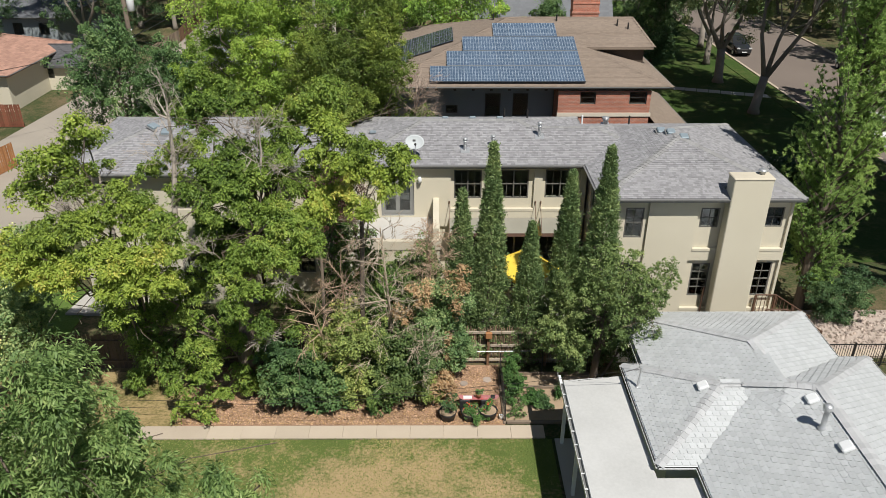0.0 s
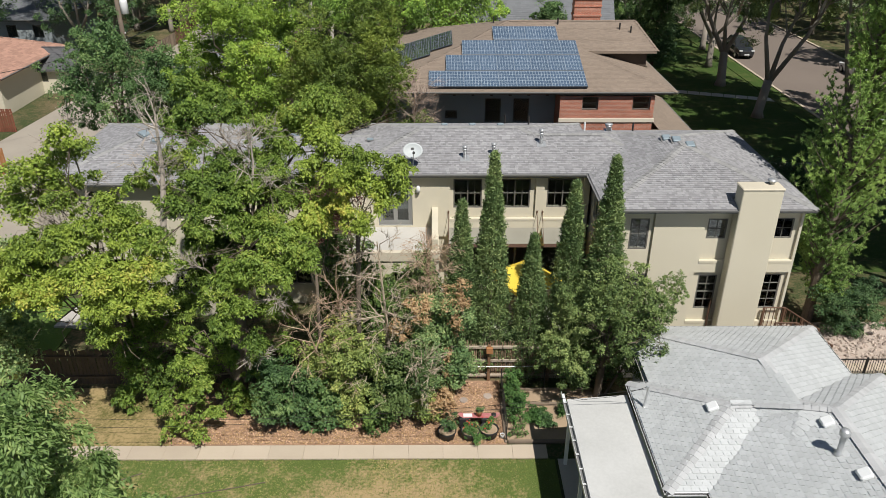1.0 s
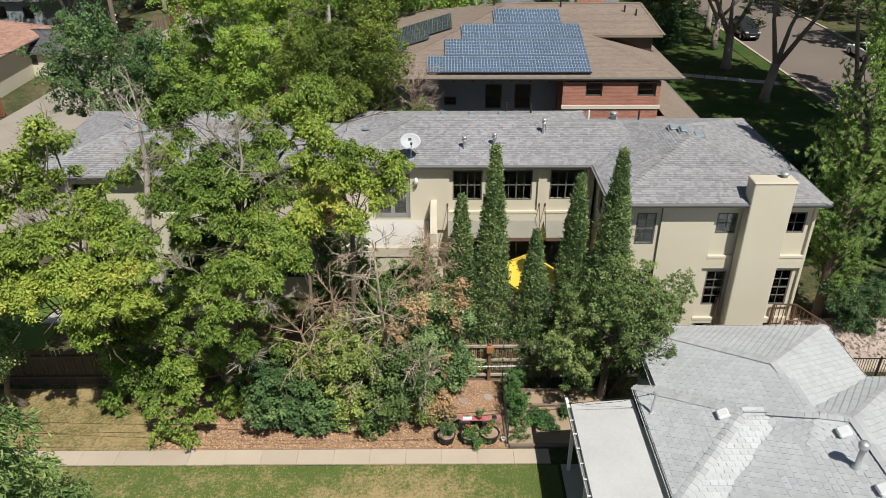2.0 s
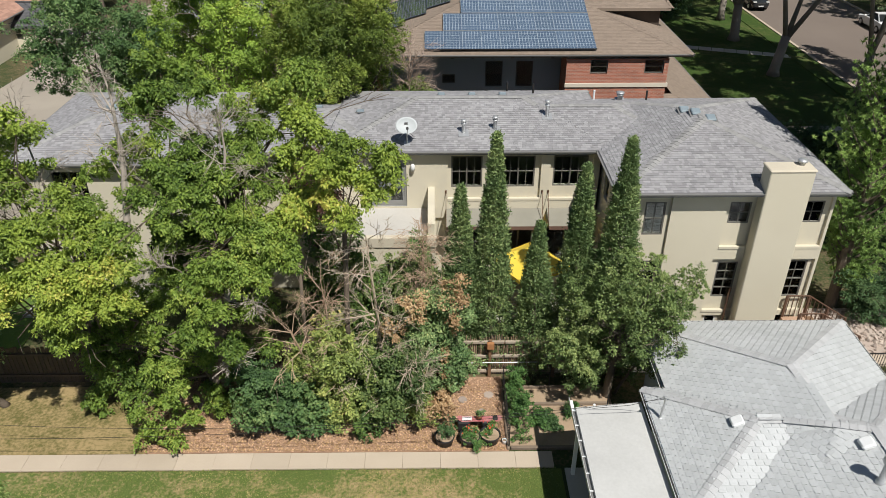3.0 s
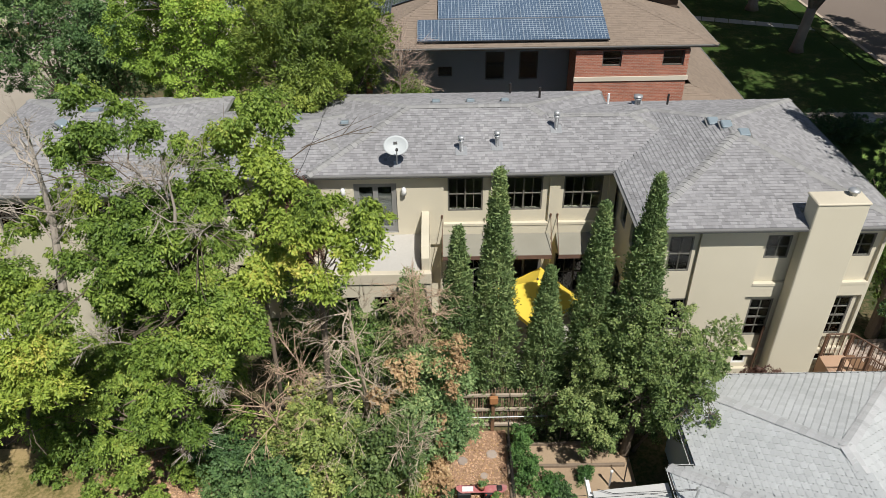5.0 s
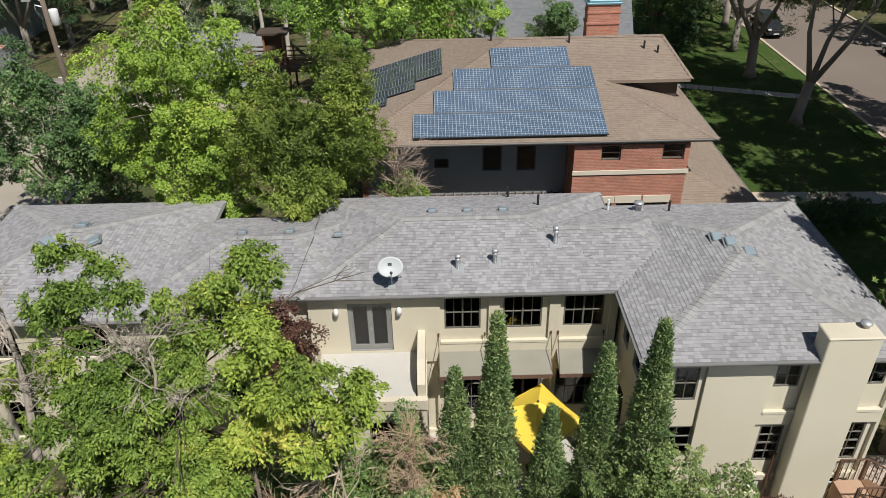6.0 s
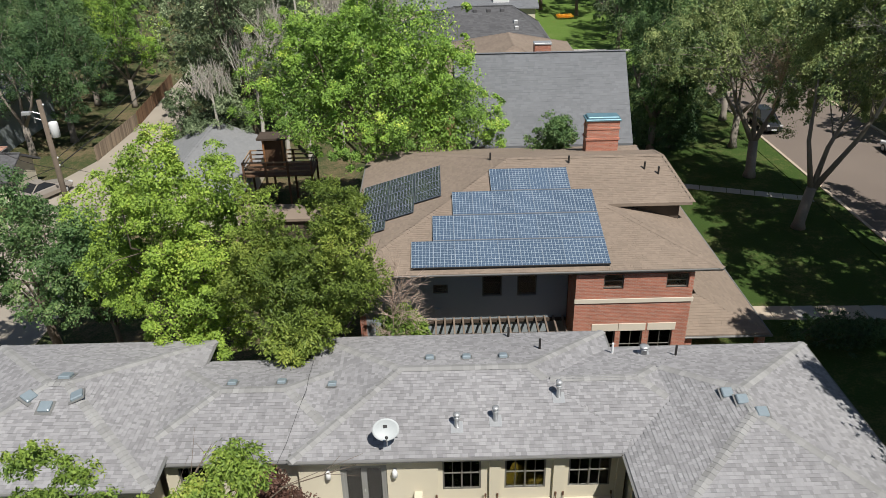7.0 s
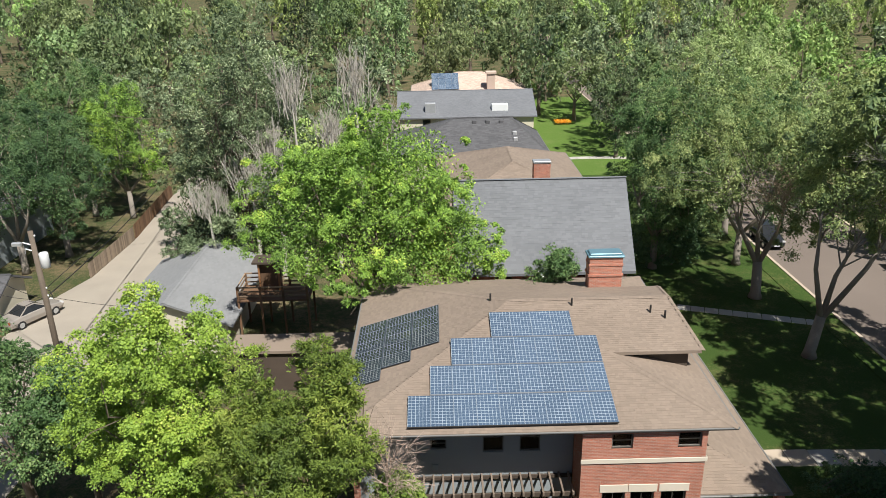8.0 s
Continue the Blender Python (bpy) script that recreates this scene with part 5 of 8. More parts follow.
part("pipe", Shape().tube([(5.27, 22.06, 0), (5.27, 22.06, 0.65)], 0.03, 8), GALV, hyd)
part("valve", Shape().lathe([(0.03, 0.62), (0.05, 0.66), (0.05, 0.71), (0.02, 0.74)], pose(5.27, 22.06, 0), 10), WHITE_PAINT, hyd)

# snowboard bench
bench = thing("board_bench", "bench made of a red and white snowboard on black crates", "bench", (1.37, 21.7, 0))
bo = Shape()
top, bot = [], []
for i in range(25):
    t = i / 24
    x = 0.62 + 1.5 * t
    w = 0.145 * (1 - 0.16 * math.sin(math.pi * t)) * min(1, (math.sin(math.pi * min(max(t, 0.0), 1)) * 3.2 + 0.12)) ** 0.5
    z = 0.46 + 0.07 * max(0, abs(t - 0.5) - 0.38) / 0.12
    for sgn in (-1, 1):
        top.append((x, 21.68 + sgn * w, z + 0.012))
        bot.append((x, 21.68 + sgn * w, z))
k = len(top)
bo.mesh_part(top + bot, [(2 * i, 2 * i + 1, 2 * i + 3, 2 * i + 2)[::-1] for i in range(24)] + [(k + 2 * i, k + 2 * i + 1, k + 2 * i + 3, k + 2 * i + 2) for i in range(24)]
             + [(2 * i, 2 * i + 2, k + 2 * i + 2, k + 2 * i) for i in range(24)] + [(2 * i + 1, k + 2 * i + 1, k + 2 * i + 3, 2 * i + 3) for i in range(24)])
RED_GLOSS = surface("glossy_red_print", (0.36, 0.035, 0.05), (0.60, 0.38, 0.36), 9, 2.5, 0.3, 0.0)
part("snowboard", bo, RED_GLOSS, bench, "red snowboard with a pale graphic")
part("graphic", Shape().box(0.72, 21.60, 0.4735, 1.12, 21.78, 0.476), WHITE_PAINT, bench, "pale printed patch")
part("binding", Shape().soft_box(1.82, 21.6, 0.474, 1.98, 21.78, 0.53, 0.02), PLASTIC_BLACK, bench)
for x in (0.85, 1.65):
    part("crate", Shape().soft_box(x - 0.2, 21.5, 0.0, x + 0.2, 21.86, 0.459, 0.02), PLASTIC_BLACK, bench, "black crate")


def planter(x, y, r, h, name="planter_tub", label="round black tub planted with herbs and red flowers", material=PLASTIC_BLACK, group="tubs beside the path"):
    t = thing(name, label, "planter", (x, y, 0.012), group)
    part("tub", Shape().lathe([(r * 0.78, 0.012), (r * 0.95, h * 0.8), (r * 1.03, h), (r * 0.97, h + 0.01), (r * 0.9, h - 0.06), (r * 0.2, h - 0.07)], pose(x, y, 0.0), 20), material, t, smooth=True)
    part("soil", Shape().lathe([(r * 0.9, h - 0.08), (r * 0.89, h - 0.05), (0.02, h - 0.045)], pose(x, y, 0), 14), SOIL, t)
    return t


tubs = [planter(0.20, 21.05, 0.33, 0.36), planter(1.03, 21.05, 0.34, 0.36), planter(1.70, 21.12, 0.34, 0.36)]
pot = planter(1.36, 21.68, 0.12, 0.2, "flower_pot", "small terracotta pot on the snowboard bench", TERRACOTTA, "pots")
pot.location.z += 0.474
planter(2.17, 21.0, 0.085, 0.18, "flower_pot", "small pale pot on the mulch", WHITE_PAINT, "pots")
for x, y, r in ((0.86, 23.08, 0.17), (1.79, 23.32, 0.19), (1.5, 22.5, 0.13)):
    solid("stepping_stone", Shape().lathe([(r, 0.0), (r * 0.97, 0.03), (r * 0.8, 0.045)], pose(0, 0, 0, 2, -2, x * 90), 7), STONE, "flat reddish stepping stone in the mulch", "stone", (x, y, 0.01), "stepping stones")

# ---- the brown-roofed brick house ----
br = thing("brick_house", "brick and slate-painted house with a brown hipped roof", "house", (5, 46, 0))
BE, BRIDGE, BP = 7.02, 48.1, 0.295
bz = BE + (BRIDGE - 40.0) * BP
main = hip_faces(-3.517, 12.95, 40.3, 55.9, BE + 0.3 * BP, ((4.28, BRIDGE), (4.85, BRIDGE)), bz)
upz = BE + 4.5 * BP
upper = hip_faces(1.2, 12.75, 44.5, 51.7, upz, ((4.8, BRIDGE), (12.1, BRIDGE)), bz + 0.01)
brown_roof = roof(br, [main, upper], SHINGLE_BROWN, SHINGLE_BROWN, 0.135, 0.22, (9.5, 41.0), 300, 11, fascia=0.14, rim=0.6, thick=0.011)
# porch roof round the street side
pr = Shape()
PZ = 2.85
pr.face([(11.6, 41.4, PZ), (16.2, 41.4, PZ), (13.2, 43.4, PZ + 1.05), (11.6, 43.4, PZ + 1.05)]).face([(16.2, 41.4, PZ), (16.2, 54, PZ), (13.2, 54, PZ + 1.05), (13.2, 43.4, PZ + 1.05)])
pr.face([(11.6, 41.4, PZ - 0.18), (11.6, 43.4, PZ - 0.18), (13.2, 43.4, PZ - 0.18), (13.2, 54, PZ - 0.18), (16.2, 54, PZ - 0.18), (16.2, 41.4, PZ - 0.18)])
pr.face([(11.6, 41.4, PZ - 0.18), (16.2, 41.4, PZ - 0.18), (16.2, 41.4, PZ), (11.6, 41.4, PZ)]).face([(16.2, 41.4, PZ - 0.18), (16.2, 54, PZ - 0.18), (16.2, 54, PZ), (16.2, 41.4, PZ)])
porch = part("porch_roof", pr, SHINGLE_BROWN, br, "low brown porch roof")
lay_everything.append((porch, [[[(11.6, 41.4, PZ), (16.2, 41.4, PZ), (13.2, 43.4, PZ + 1.05), (11.6, 43.4, PZ + 1.05)], [(16.2, 41.4, PZ), (16.2, 54, PZ), (13.2, 54, PZ + 1.05), (13.2, 43.4, PZ + 1.05)]]], SHINGLE_BROWN, 0.15, 0.34, None, 0, 12, 0.0, 0.016))
part("porch_gutter", Shape().tube([(11.7, 41.33, PZ - 0.07), (16.27, 41.33, PZ - 0.07), (16.27, 54, PZ - 0.07)], 0.06, 6), GUTTER, br)
for x, y in ((12.4, 41.7), (15.9, 41.7), (15.9, 45.5), (15.9, 49.5)):
    part("porch_post", Shape().soft_box(x - 0.18, y - 0.18, 0, x + 0.18, y + 0.18, PZ - 0.18, 0.02), BRICK_RED, br)
BY = 40.5
M = pose(6.62, BY, 0)
holes = [(1.22, 6.04, 2.11, 6.78), (3.99, 6.04, 4.98, 6.78), (0.95, 2.2, 1.95, 3.85), (2.17, 2.2, 3.2, 3.85), (3.48, 2.2, 4.56, 3.85)]
part("brick_wall", wall_shape(M, 5.2, BE - 0.2, 0.35, holes), BRICK_RED, br, "red brick wall")
for i, (x0, z0, x1, z1) in enumerate(holes):
    window(br, M @ pose(x0, 0.1, z0), x1 - x0, z1 - z0, 1, 1 if i < 2 else 2, 2, sill=LIMESTONE)
    if i > 1:
        part("lintel", Shape().soft_box(x0 - 0.1, -0.03, z1, x1 + 0.1, 0.08, z1 + 0.38, 0.01, M), LIMESTONE, br, "cream stone lintel")
part("string_course", Shape().soft_box(6.58, BY - 0.06, 5.36, 11.9, BY + 0.0, 5.58, 0.02), LIMESTONE, br, "cream stone band")
part("string_course_side", Shape().soft_box(11.82, BY - 0.0, 5.36, 11.88, 44, 5.58, 0.02), LIMESTONE, br)
GYW = 42.2
M = pose(-2.9, GYW, 0)
gh = [(5.5, 4.80, 6.42, 6.2), (7.13, 4.80, 8.04, 6.2), (3.2, 5.0, 3.9, 5.5), (4.5, 0.2, 8.5, 2.6)]
part("slate_wall", wall_shape(M, 9.5, BE - 0.2, 0.3, gh), GREY_STUCCO, br, "slate-painted recessed wall")
for x0, z0, x1, z1 in gh:
    window(br, M @ pose(x0, 0.08, z0), x1 - x0, z1 - z0, 1 if x1 - x0 < 2 else 4, 1, 2 if z0 > 4 else 1)
for q in ((6.62, BY + 0.35, 0, 6.9, GYW - 0.004, BE - 0.2), (11.52, BY + 0.35, 0, 11.82, 55.2, BE - 0.2), (-3.2, GYW, 0, -2.9, 55.2, BE - 0.2), (-3.2, 55.2, 0, 11.82, 55.5, BE - 0.2), (11.6, 45.0, BE - 0.2, 12.2, 51.2, upz - 0.1), (6.0, 45.0, BE - 0.2, 11.6, 45.3, upz - 0.1)):
    part("side_wall", Shape().box(*q), BRICK_RED, br)
part("clerestory", Shape().box(9.4, 44.93, BE - 0.1, 12.3, 44.99, upz - 0.15), DARK_WOOD, br, "dark wall under the upper eave")
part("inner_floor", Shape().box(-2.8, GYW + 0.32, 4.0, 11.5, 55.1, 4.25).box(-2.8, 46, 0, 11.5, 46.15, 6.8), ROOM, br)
for i in range(7):
    part("eave_bracket", Shape().box(-0.3 + i * 1.05, GYW - 0.5, BE - 0.52, -0.14 + i * 1.05, GYW, BE - 0.22), DARK_WOOD, br)
part("wall_box", Shape().soft_box(0.35, GYW - 0.12, 3.95, 0.62, GYW - 0.003, 4.25, 0.02), SKYLIGHT_PANE, br, "pale meter box")
# pergola along the slate wall
pgl = thing("pergola", "dark timber pergola with close rafters beside the slate wall", "pergola", (3, 41, 0))
PGZ = 3.45
part("front_beam", Shape().box(-0.6, 40.95, PGZ - 0.12, 6.58, 41.05, PGZ + 0.08), DARK_WOOD, pgl)
part("wall_beam", Shape().box(-0.6, 42.08, PGZ - 0.02, 6.58, 42.18, PGZ + 0.14), DARK_WOOD, pgl)
for i in range(17):
    part("rafter", Shape().box(-0.5 + i * 0.43, 40.75, PGZ + 0.08, -0.42 + i * 0.43, 42.17, PGZ + 0.24), WOOD_RAFTER, pgl)
for x in (-0.5, 3.0, 6.4):
    part("post", Shape().box(x - 0.07, 40.93, 0, x + 0.07, 41.07, PGZ - 0.12), DARK_WOOD, pgl)
# chimney of the brick house
bc = part("chimney", Shape().soft_box(8.98, 51.7, 6.0, 10.78, 52.55, 10.1, 0.02), BRICK_RED, br)
part("corbel", Shape().soft_box(8.93, 51.65, 9.0, 10.83, 52.6, 9.12, 0.01).soft_box(8.95, 51.67, 9.6, 10.81, 52.58, 9.72, 0.01), BRICK_RED, bc)
part("cap", Shape().soft_box(8.90, 51.62, 10.1, 10.86, 52.63, 10.2, 0.03).soft_box(9.0, 51.7, 10.2, 10.75, 52.5, 10.32, 0.04), TEAL_METAL, bc, "teal metal cap")
for x, y in ((3.4, 48.6), (7.3, 47.6), (11.0, 47.0), (11.6, 46.6)):
    z = height_at(main + upper, x, y)
    part("vent_pipe", Shape().tube([(x, y, z - 0.1), (x, y, z + 0.4)], 0.05, 7), DARK_METAL, brown_roof)


def pv_panel(me_box, parent, m, w, h, cell):
    f = Shape()
    f.box(-0.0, 0, 0, w, h, 0.035, m)
    fr = part("solar_panel", f, PV_FRAME, parent)
    me = bpy.data.meshes.new("cell_sheet")
    q = [m @ Vector(p) for p in ((0.008, 0.018, 0.039), (w - 0.008, 0.018, 0.039), (w - 0.008, h - 0.018, 0.039), (0.008, h - 0.018, 0.039))]
    me.from_pydata(q, [], [(0, 1, 2, 3)])
    uvl = me.uv_layers.new(name="UVMap")
    for i, c in enumerate(((0, 0), (w - 0.016, 0), (w - 0.016, h - 0.036), (0, h - 0.036))):
        uvl.data[i].uv = c
    part("cell_sheet", me, cell, fr)


slope = math.degrees(math.atan(BP))
array = thing("solar_array", "stepped rows of blue solar panels on the brown roof", "solar panels", (4, 43, 8))
for row, (x0, count) in enumerate(((-0.60, 9), (0.36, 8), (1.32, 7), (3.22, 4))):
    y = 40.52 + row * 1.645
    z = BE + (y - 40.0) * BP + 0.12
    for k in range(count):
        pv_panel(None, array, pose(x0 + k * 0.965 if row else x0 + k * 0.965, y, z, slope), 0.963, 1.70, CELL_BLUE)
    for d in (0.35, 1.3):
        part("rail", Shape().box(x0 - 0.03, d - 0.02, -0.07, x0 + count * 0.965, d + 0.02, -0.01, pose(0, y, z, slope)), ALU, array)
    part("edge", Shape().box(x0, -0.02, 0.036, x0 + count * 0.965, 0.022, 0.062, pose(0, y, z, slope)), ALU if row else DARK_METAL, array)
dark = thing("dark_solar_array", "dark solar panels on the steep side slope", "solar panels", (-2, 47, 8))
hs = BP
tilt = math.degrees(math.atan(hs))
sm = pose(-3.517, 56.2, BE + 0.3 * BP, 0, 0, -90) @ pose(0, 0, 0, tilt)
for v0, first, count, rows_ in ((0.26, 6.55, 6, 1.45), (1.74, 6.55, 5, 1.39), (3.16, 6.55, 4, 1.37)):
    for k in range(count):
        pv_panel(None, dark, sm @ pose(first + 0.99 * k, v0, 0.10), 0.98, rows_, CELL_DARK)


# ---- houses beyond ----
def gable_house(name, label, x0, x1, y0, y1, eave, ridge_z, roof_mat, wall_mat, along="x", wins=4, chim=None, seed=1):
    """A plain house with a gabled roof, windows on the near side and overhanging eaves."""
    h = thing(name, label, "house", ((x0 + x1) / 2, (y0 + y1) / 2, 0))
    o = 0.45
    if along == "x":
        ym = (y0 + y1) / 2
        k = (ridge_z - eave) / (ym - y0)
        a, b = eave - o * k, ridge_z
        s = Shape()
        t = 0.16
        sl = [[(x0 - o, y0 - o, a), (x1 + o, y0 - o, a), (x1 + o, ym, b), (x0 - o, ym, b)], [(x1 + o, y1 + o, a), (x0 - o, y1 + o, a), (x0 - o, ym, b), (x1 + o, ym, b)]]
        ends = [[(x0, y0, eave), (x0, y1, eave), (x0, ym, ridge_z - 0.1)], [(x1, y1, eave), (x1, y0, eave), (x1, ym, ridge_z - 0.1)]]
    else:
        xm = (x0 + x1) / 2
        k = (ridge_z - eave) / (xm - x0)
        a, b = eave - o * k, ridge_z
        s = Shape()
        t = 0.16
        sl = [[(x1 + o, y0 - o, a), (x1 + o, y1 + o, a), (xm, y1 + o, b), (xm, y0 - o, b)], [(x0 - o, y1 + o, a), (x0 - o, y0 - o, a), (xm, y0 - o, b), (xm, y1 + o, b)]]
        ends = [[(x1, y0, eave), (x0, y0, eave), (xm, y0, ridge_z - 0.1)], [(x0, y1, eave), (x1, y1, eave), (xm, y1, ridge_z - 0.1)]]
    for q in sl:
        s.face(q)
        s.face([(p[0], p[1], p[2] - t) for p in reversed(q)])
        for c, d in zip(q, q[1:] + q[:1]):
            s.face([(c[0], c[1], c[2] - t), (d[0], d[1], d[2] - t), d, c])
    top = part("roof", s, roof_mat, h)
    lay_everything.append((top, [sl], roof_mat, 0.17, 0.34, None, 0, seed, 0.0, 0.010))
    caps = Shape()
    cap_line(caps, sl[0][3], sl[0][2], 0.3, 0.35)
    part("ridge_cap", caps, roof_mat, top, kind="stuff")
    step = (x1 - x0) / (wins + 1)
    wh_ = [((i + 1) * step - 0.55, max(1.0, eave - 1.9), (i + 1) * step + 0.55, eave - 0.5) for i in range(wins)]
    m = pose(x0, y0, 0)
    part("wall", wall_shape(m, x1 - x0, eave, 0.25, wh_), wall_mat, h)
    for q in wh_:
        window(h, m @ pose(q[0], 0.08, q[1]), 1.1, q[3] - q[1], 1, 2, 2)
    for q in ((x0, y0 + 0.25, x0 + 0.25, y1), (x1 - 0.25, y0 + 0.25, x1, y1), (x0 + 0.25, y1 - 0.25, x1 - 0.25, y1)):
        part("side_wall", Shape().box(q[0], q[1], 0, q[2], q[3], eave), wall_mat, h)
    for e in ends:
        d_ = Vector((0.2, 0, 0)) if along == "x" else Vector((0, 0.2, 0))
        if e[0][0 if along == "x" else 1] == (x1 if along == "x" else y1):
            d_ = -d_
        e2 = [tuple(Vector(p) + d_) for p in e]
        part("gable", Shape().mesh_part(e + e2, [(0, 1, 2), (5, 4, 3), (0, 3, 4, 1), (1, 4, 5, 2), (2, 5, 3, 0)]), wall_mat, h)
    if chim:
        cx, cy, cz = chim
        c = part("chimney", Shape().soft_box(cx - 0.6, cy - 0.4, eave, cx + 0.6, cy + 0.4, cz, 0.02), BRICK_RED, h)
        part("cap", Shape().soft_box(cx - 0.66, cy - 0.46, cz, cx + 0.66, cy + 0.46, cz + 0.14, 0.03), GALV, c)
    return h


def hip_house(name, label, x0, x1, y0, y1, eave, pitch, roof_mat, wall_mat, seed=1, ridge=None):
    h = thing(name, label, "house", ((x0 + x1) / 2, (y0 + y1) / 2, 0))
    fs = [hip_faces(x0, x1, y0, y1, eave, ridge, eave + (y1 - y0) / 2 * pitch) if ridge else hip(x0, x1, y0, y1, eave, pitch)]
    roof(h, fs, roof_mat, roof_mat, 0.22, 0.45, None, 0, seed, thick=0.012)
    m = pose(x0 + 0.5, y0 + 0.5, 0)
    w = x1 - x0 - 1.0
    n_ = max(2, int(w / 2.6))
    wh_ = [((i + 0.5) * w / n_ - 0.5, eave - 1.8, (i + 0.5) * w / n_ + 0.5, eave - 0.6) for i in range(n_)]
    part("wall", wall_shape(m, w, eave - 0.12, 0.25, wh_), wall_mat, h)
    for q in wh_:
        window(h, m @ pose(q[0], 0.08, q[1]), 1.0, 1.2, 1, 2, 2)
    for q in ((x0 + 0.5, y0 + 0.75, x0 + 0.75, y1 - 0.5), (x1 - 0.75, y0 + 0.75, x1 - 0.5, y1 - 0.5), (x0 + 0.75, y1 - 0.75, x1 - 0.75, y1 - 0.5)):
        part("side_wall", Shape().box(q[0], q[1], 0, q[2], q[3], eave - 0.12), wall_mat, h)
    return h


slate = gable_house("slate_roof_house", "house with a tall plain slate-grey gable roof", 2.4, 13.2, 59.45, 66.95, 6.68, 11.3, SHINGLE_SLATE, BRICK_RED, wins=3, seed=21)
part("valley_flashing", Shape().box(-0.06, 0, 0, 0.06, 4.6, 0.05, look((6.7, 60.0, 6.9), (4.6, 63.0, 9.0)) @ pose(0, 0, 0, 90)), WHITE_PAINT, slate)
brown_house = hip_house("brown_roof_house", "house with a brown hipped roof behind trees", 1.0, 15.6, 76.5, 97.0, 4.6, 0.36, SHINGLE_BROWN, BRICK_RED, 22)
ch_house = hip_house("charcoal_roof_house", "house with a charcoal hipped roof and small vents", -4.5, 14.0, 97.2, 109.8, 4.5, 0.484, SHINGLE_DARK, STUCCO, 23, ((3.2, 103.5), (10.0, 103.5)))
part("chimney", Shape().soft_box(9.3, 76.9, 4.0, 10.75, 77.8, 8.75, 0.03), BRICK_RED, brown_house)
part("chimney_cap", Shape().soft_box(9.25, 76.85, 8.75, 10.8, 77.85, 8.9, 0.03), GALV, brown_house)
for x, y in ((5.6, 102.6), (7.2, 102.6), (8.8, 102.6), (10.2, 100.6), (10.2, 99.6)):
    z = 4.5 + (y - 97.2) * 0.484
    part("roof_hood", Shape().soft_box(x - 0.25, y - 0.25, z - 0.1, x + 0.25, y + 0.25, z + 0.28, 0.05), GALV if y < 102 else SHINGLE_DARK, ch_house)
mid_house = gable_house("grey_roof_house", "low house with a grey gabled roof and white skylight", -4.0, 15.0, 119.8, 131.4, 4.7, 7.3, SHINGLE_SLATE, STUCCO, "x", 4, seed=24)
part("skylight", Shape().soft_box(9.1, 120.6, 4.6, 11.4, 121.6, 6.0, 0.05), WHITE_PAINT, mid_house, "white skylight box")
part("roof_box", Shape().soft_box(-0.4, 120.4, 4.6, 1.1, 121.4, 6.3, 0.05), GALV, mid_house)
pink = hip_house("pink_tile_house", "house with a pale pink tile roof and solar panels", -3.0, 17.0, 135.0, 151.0, 4.3, 0.41, TILE_PINK, STUCCO, 25)
part("chimney", Shape().soft_box(9.6, 137.0, 4.6, 10.9, 138.2, 8.0, 0.05), TILE_PINK, pink)
part("chimney_cap", Shape().soft_box(9.4, 136.8, 8.0, 11.1, 138.4, 8.3, 0.05), TILE_PINK, pink)
far_pv = thing("far_solar_array", "dark blue solar panels on the pink tile roof", "solar panels", (2, 139, 6))
for r in range(3):
    for k in range(4):
        pv_panel(None, far_pv, pose(0.6 + k * 1.12, 137.6 + r * 1.6, 4.3 + (2.6 + r * 1.6) * 0.41 + 0.14, 22.3), 1.1, 1.7, CELL_BLUE)

hip_house("red_tile_house", "low tan house with a red clay tile roof", -48.5, -34.0, 58.0, 70.0, 3.1, 0.40, TILE_RED, STUCCO, 31)
hip_house("corner_house", "grey-roofed house beside the alley", -52.0, -38.0, 76.0, 88.0, 4.2, 0.4, SHINGLE_SLATE, GREY_STUCCO, 32)
gable_house("alley_garage", "low garage with a worn grey shingle roof", -21.6, -13.6, 60.6, 72.0, 2.5, 4.1, SHINGLE_GARAGE, STUCCO, "y", 2, seed=33)
gable_house("garden_shed", "small tan shed with a dark red roof beside the alley", -37.0, -32.0, 65.0, 69.5, 2.4, 3.5, SHINGLE_DARK, STUCCO, "x", 1, seed=34)
lean = thing("flat_outbuilding", "low flat-roofed brown outbuilding between the houses", "shed", (-8, 56, 0))
part("roof", Shape().soft_box(-12.2, 55.3, 2.75, -3.8, 57.6, 2.95, 0.02), SHINGLE_BROWN, lean)
part("wall", Shape().box(-12.0, 55.5, 0, -3.95, 57.4, 2.75), DARK_WOOD, lean)
# timber deck in the neighbour's garden
nd = thing("timber_deck", "raised orange-brown timber deck with a rail under the trees", "deck", (-11, 65, 0))
# Floor, posts and hut in darker brown: the maple's shade is in the colour.
part("floor", Shape().box(-13.4, 62.6, 2.9, -8.3, 65.4, 3.02), WOOD_BROWN, nd)
for x in (-13.3, -11.7, -10.1, -8.4):
    for y in (62.7, 65.3):
        part("post", Shape().box(x - 0.07, y - 0.07, 0, x + 0.07, y + 0.07, 4.0), WOOD_BROWN, nd)
for y in (62.7, 65.3):
    for z in (3.25, 3.6, 3.92):
        part("rail", Shape().box(-13.3, y - 0.03, z, -8.4, y + 0.03, z + 0.10), WOOD_POLE, nd)
for x in (-13.3, -8.4):
    for z in (3.25, 3.6, 3.92):
        part("rail", Shape().box(x - 0.03, 62.8, z, x + 0.03, 65.2, z + 0.10), WOOD_POLE, nd)
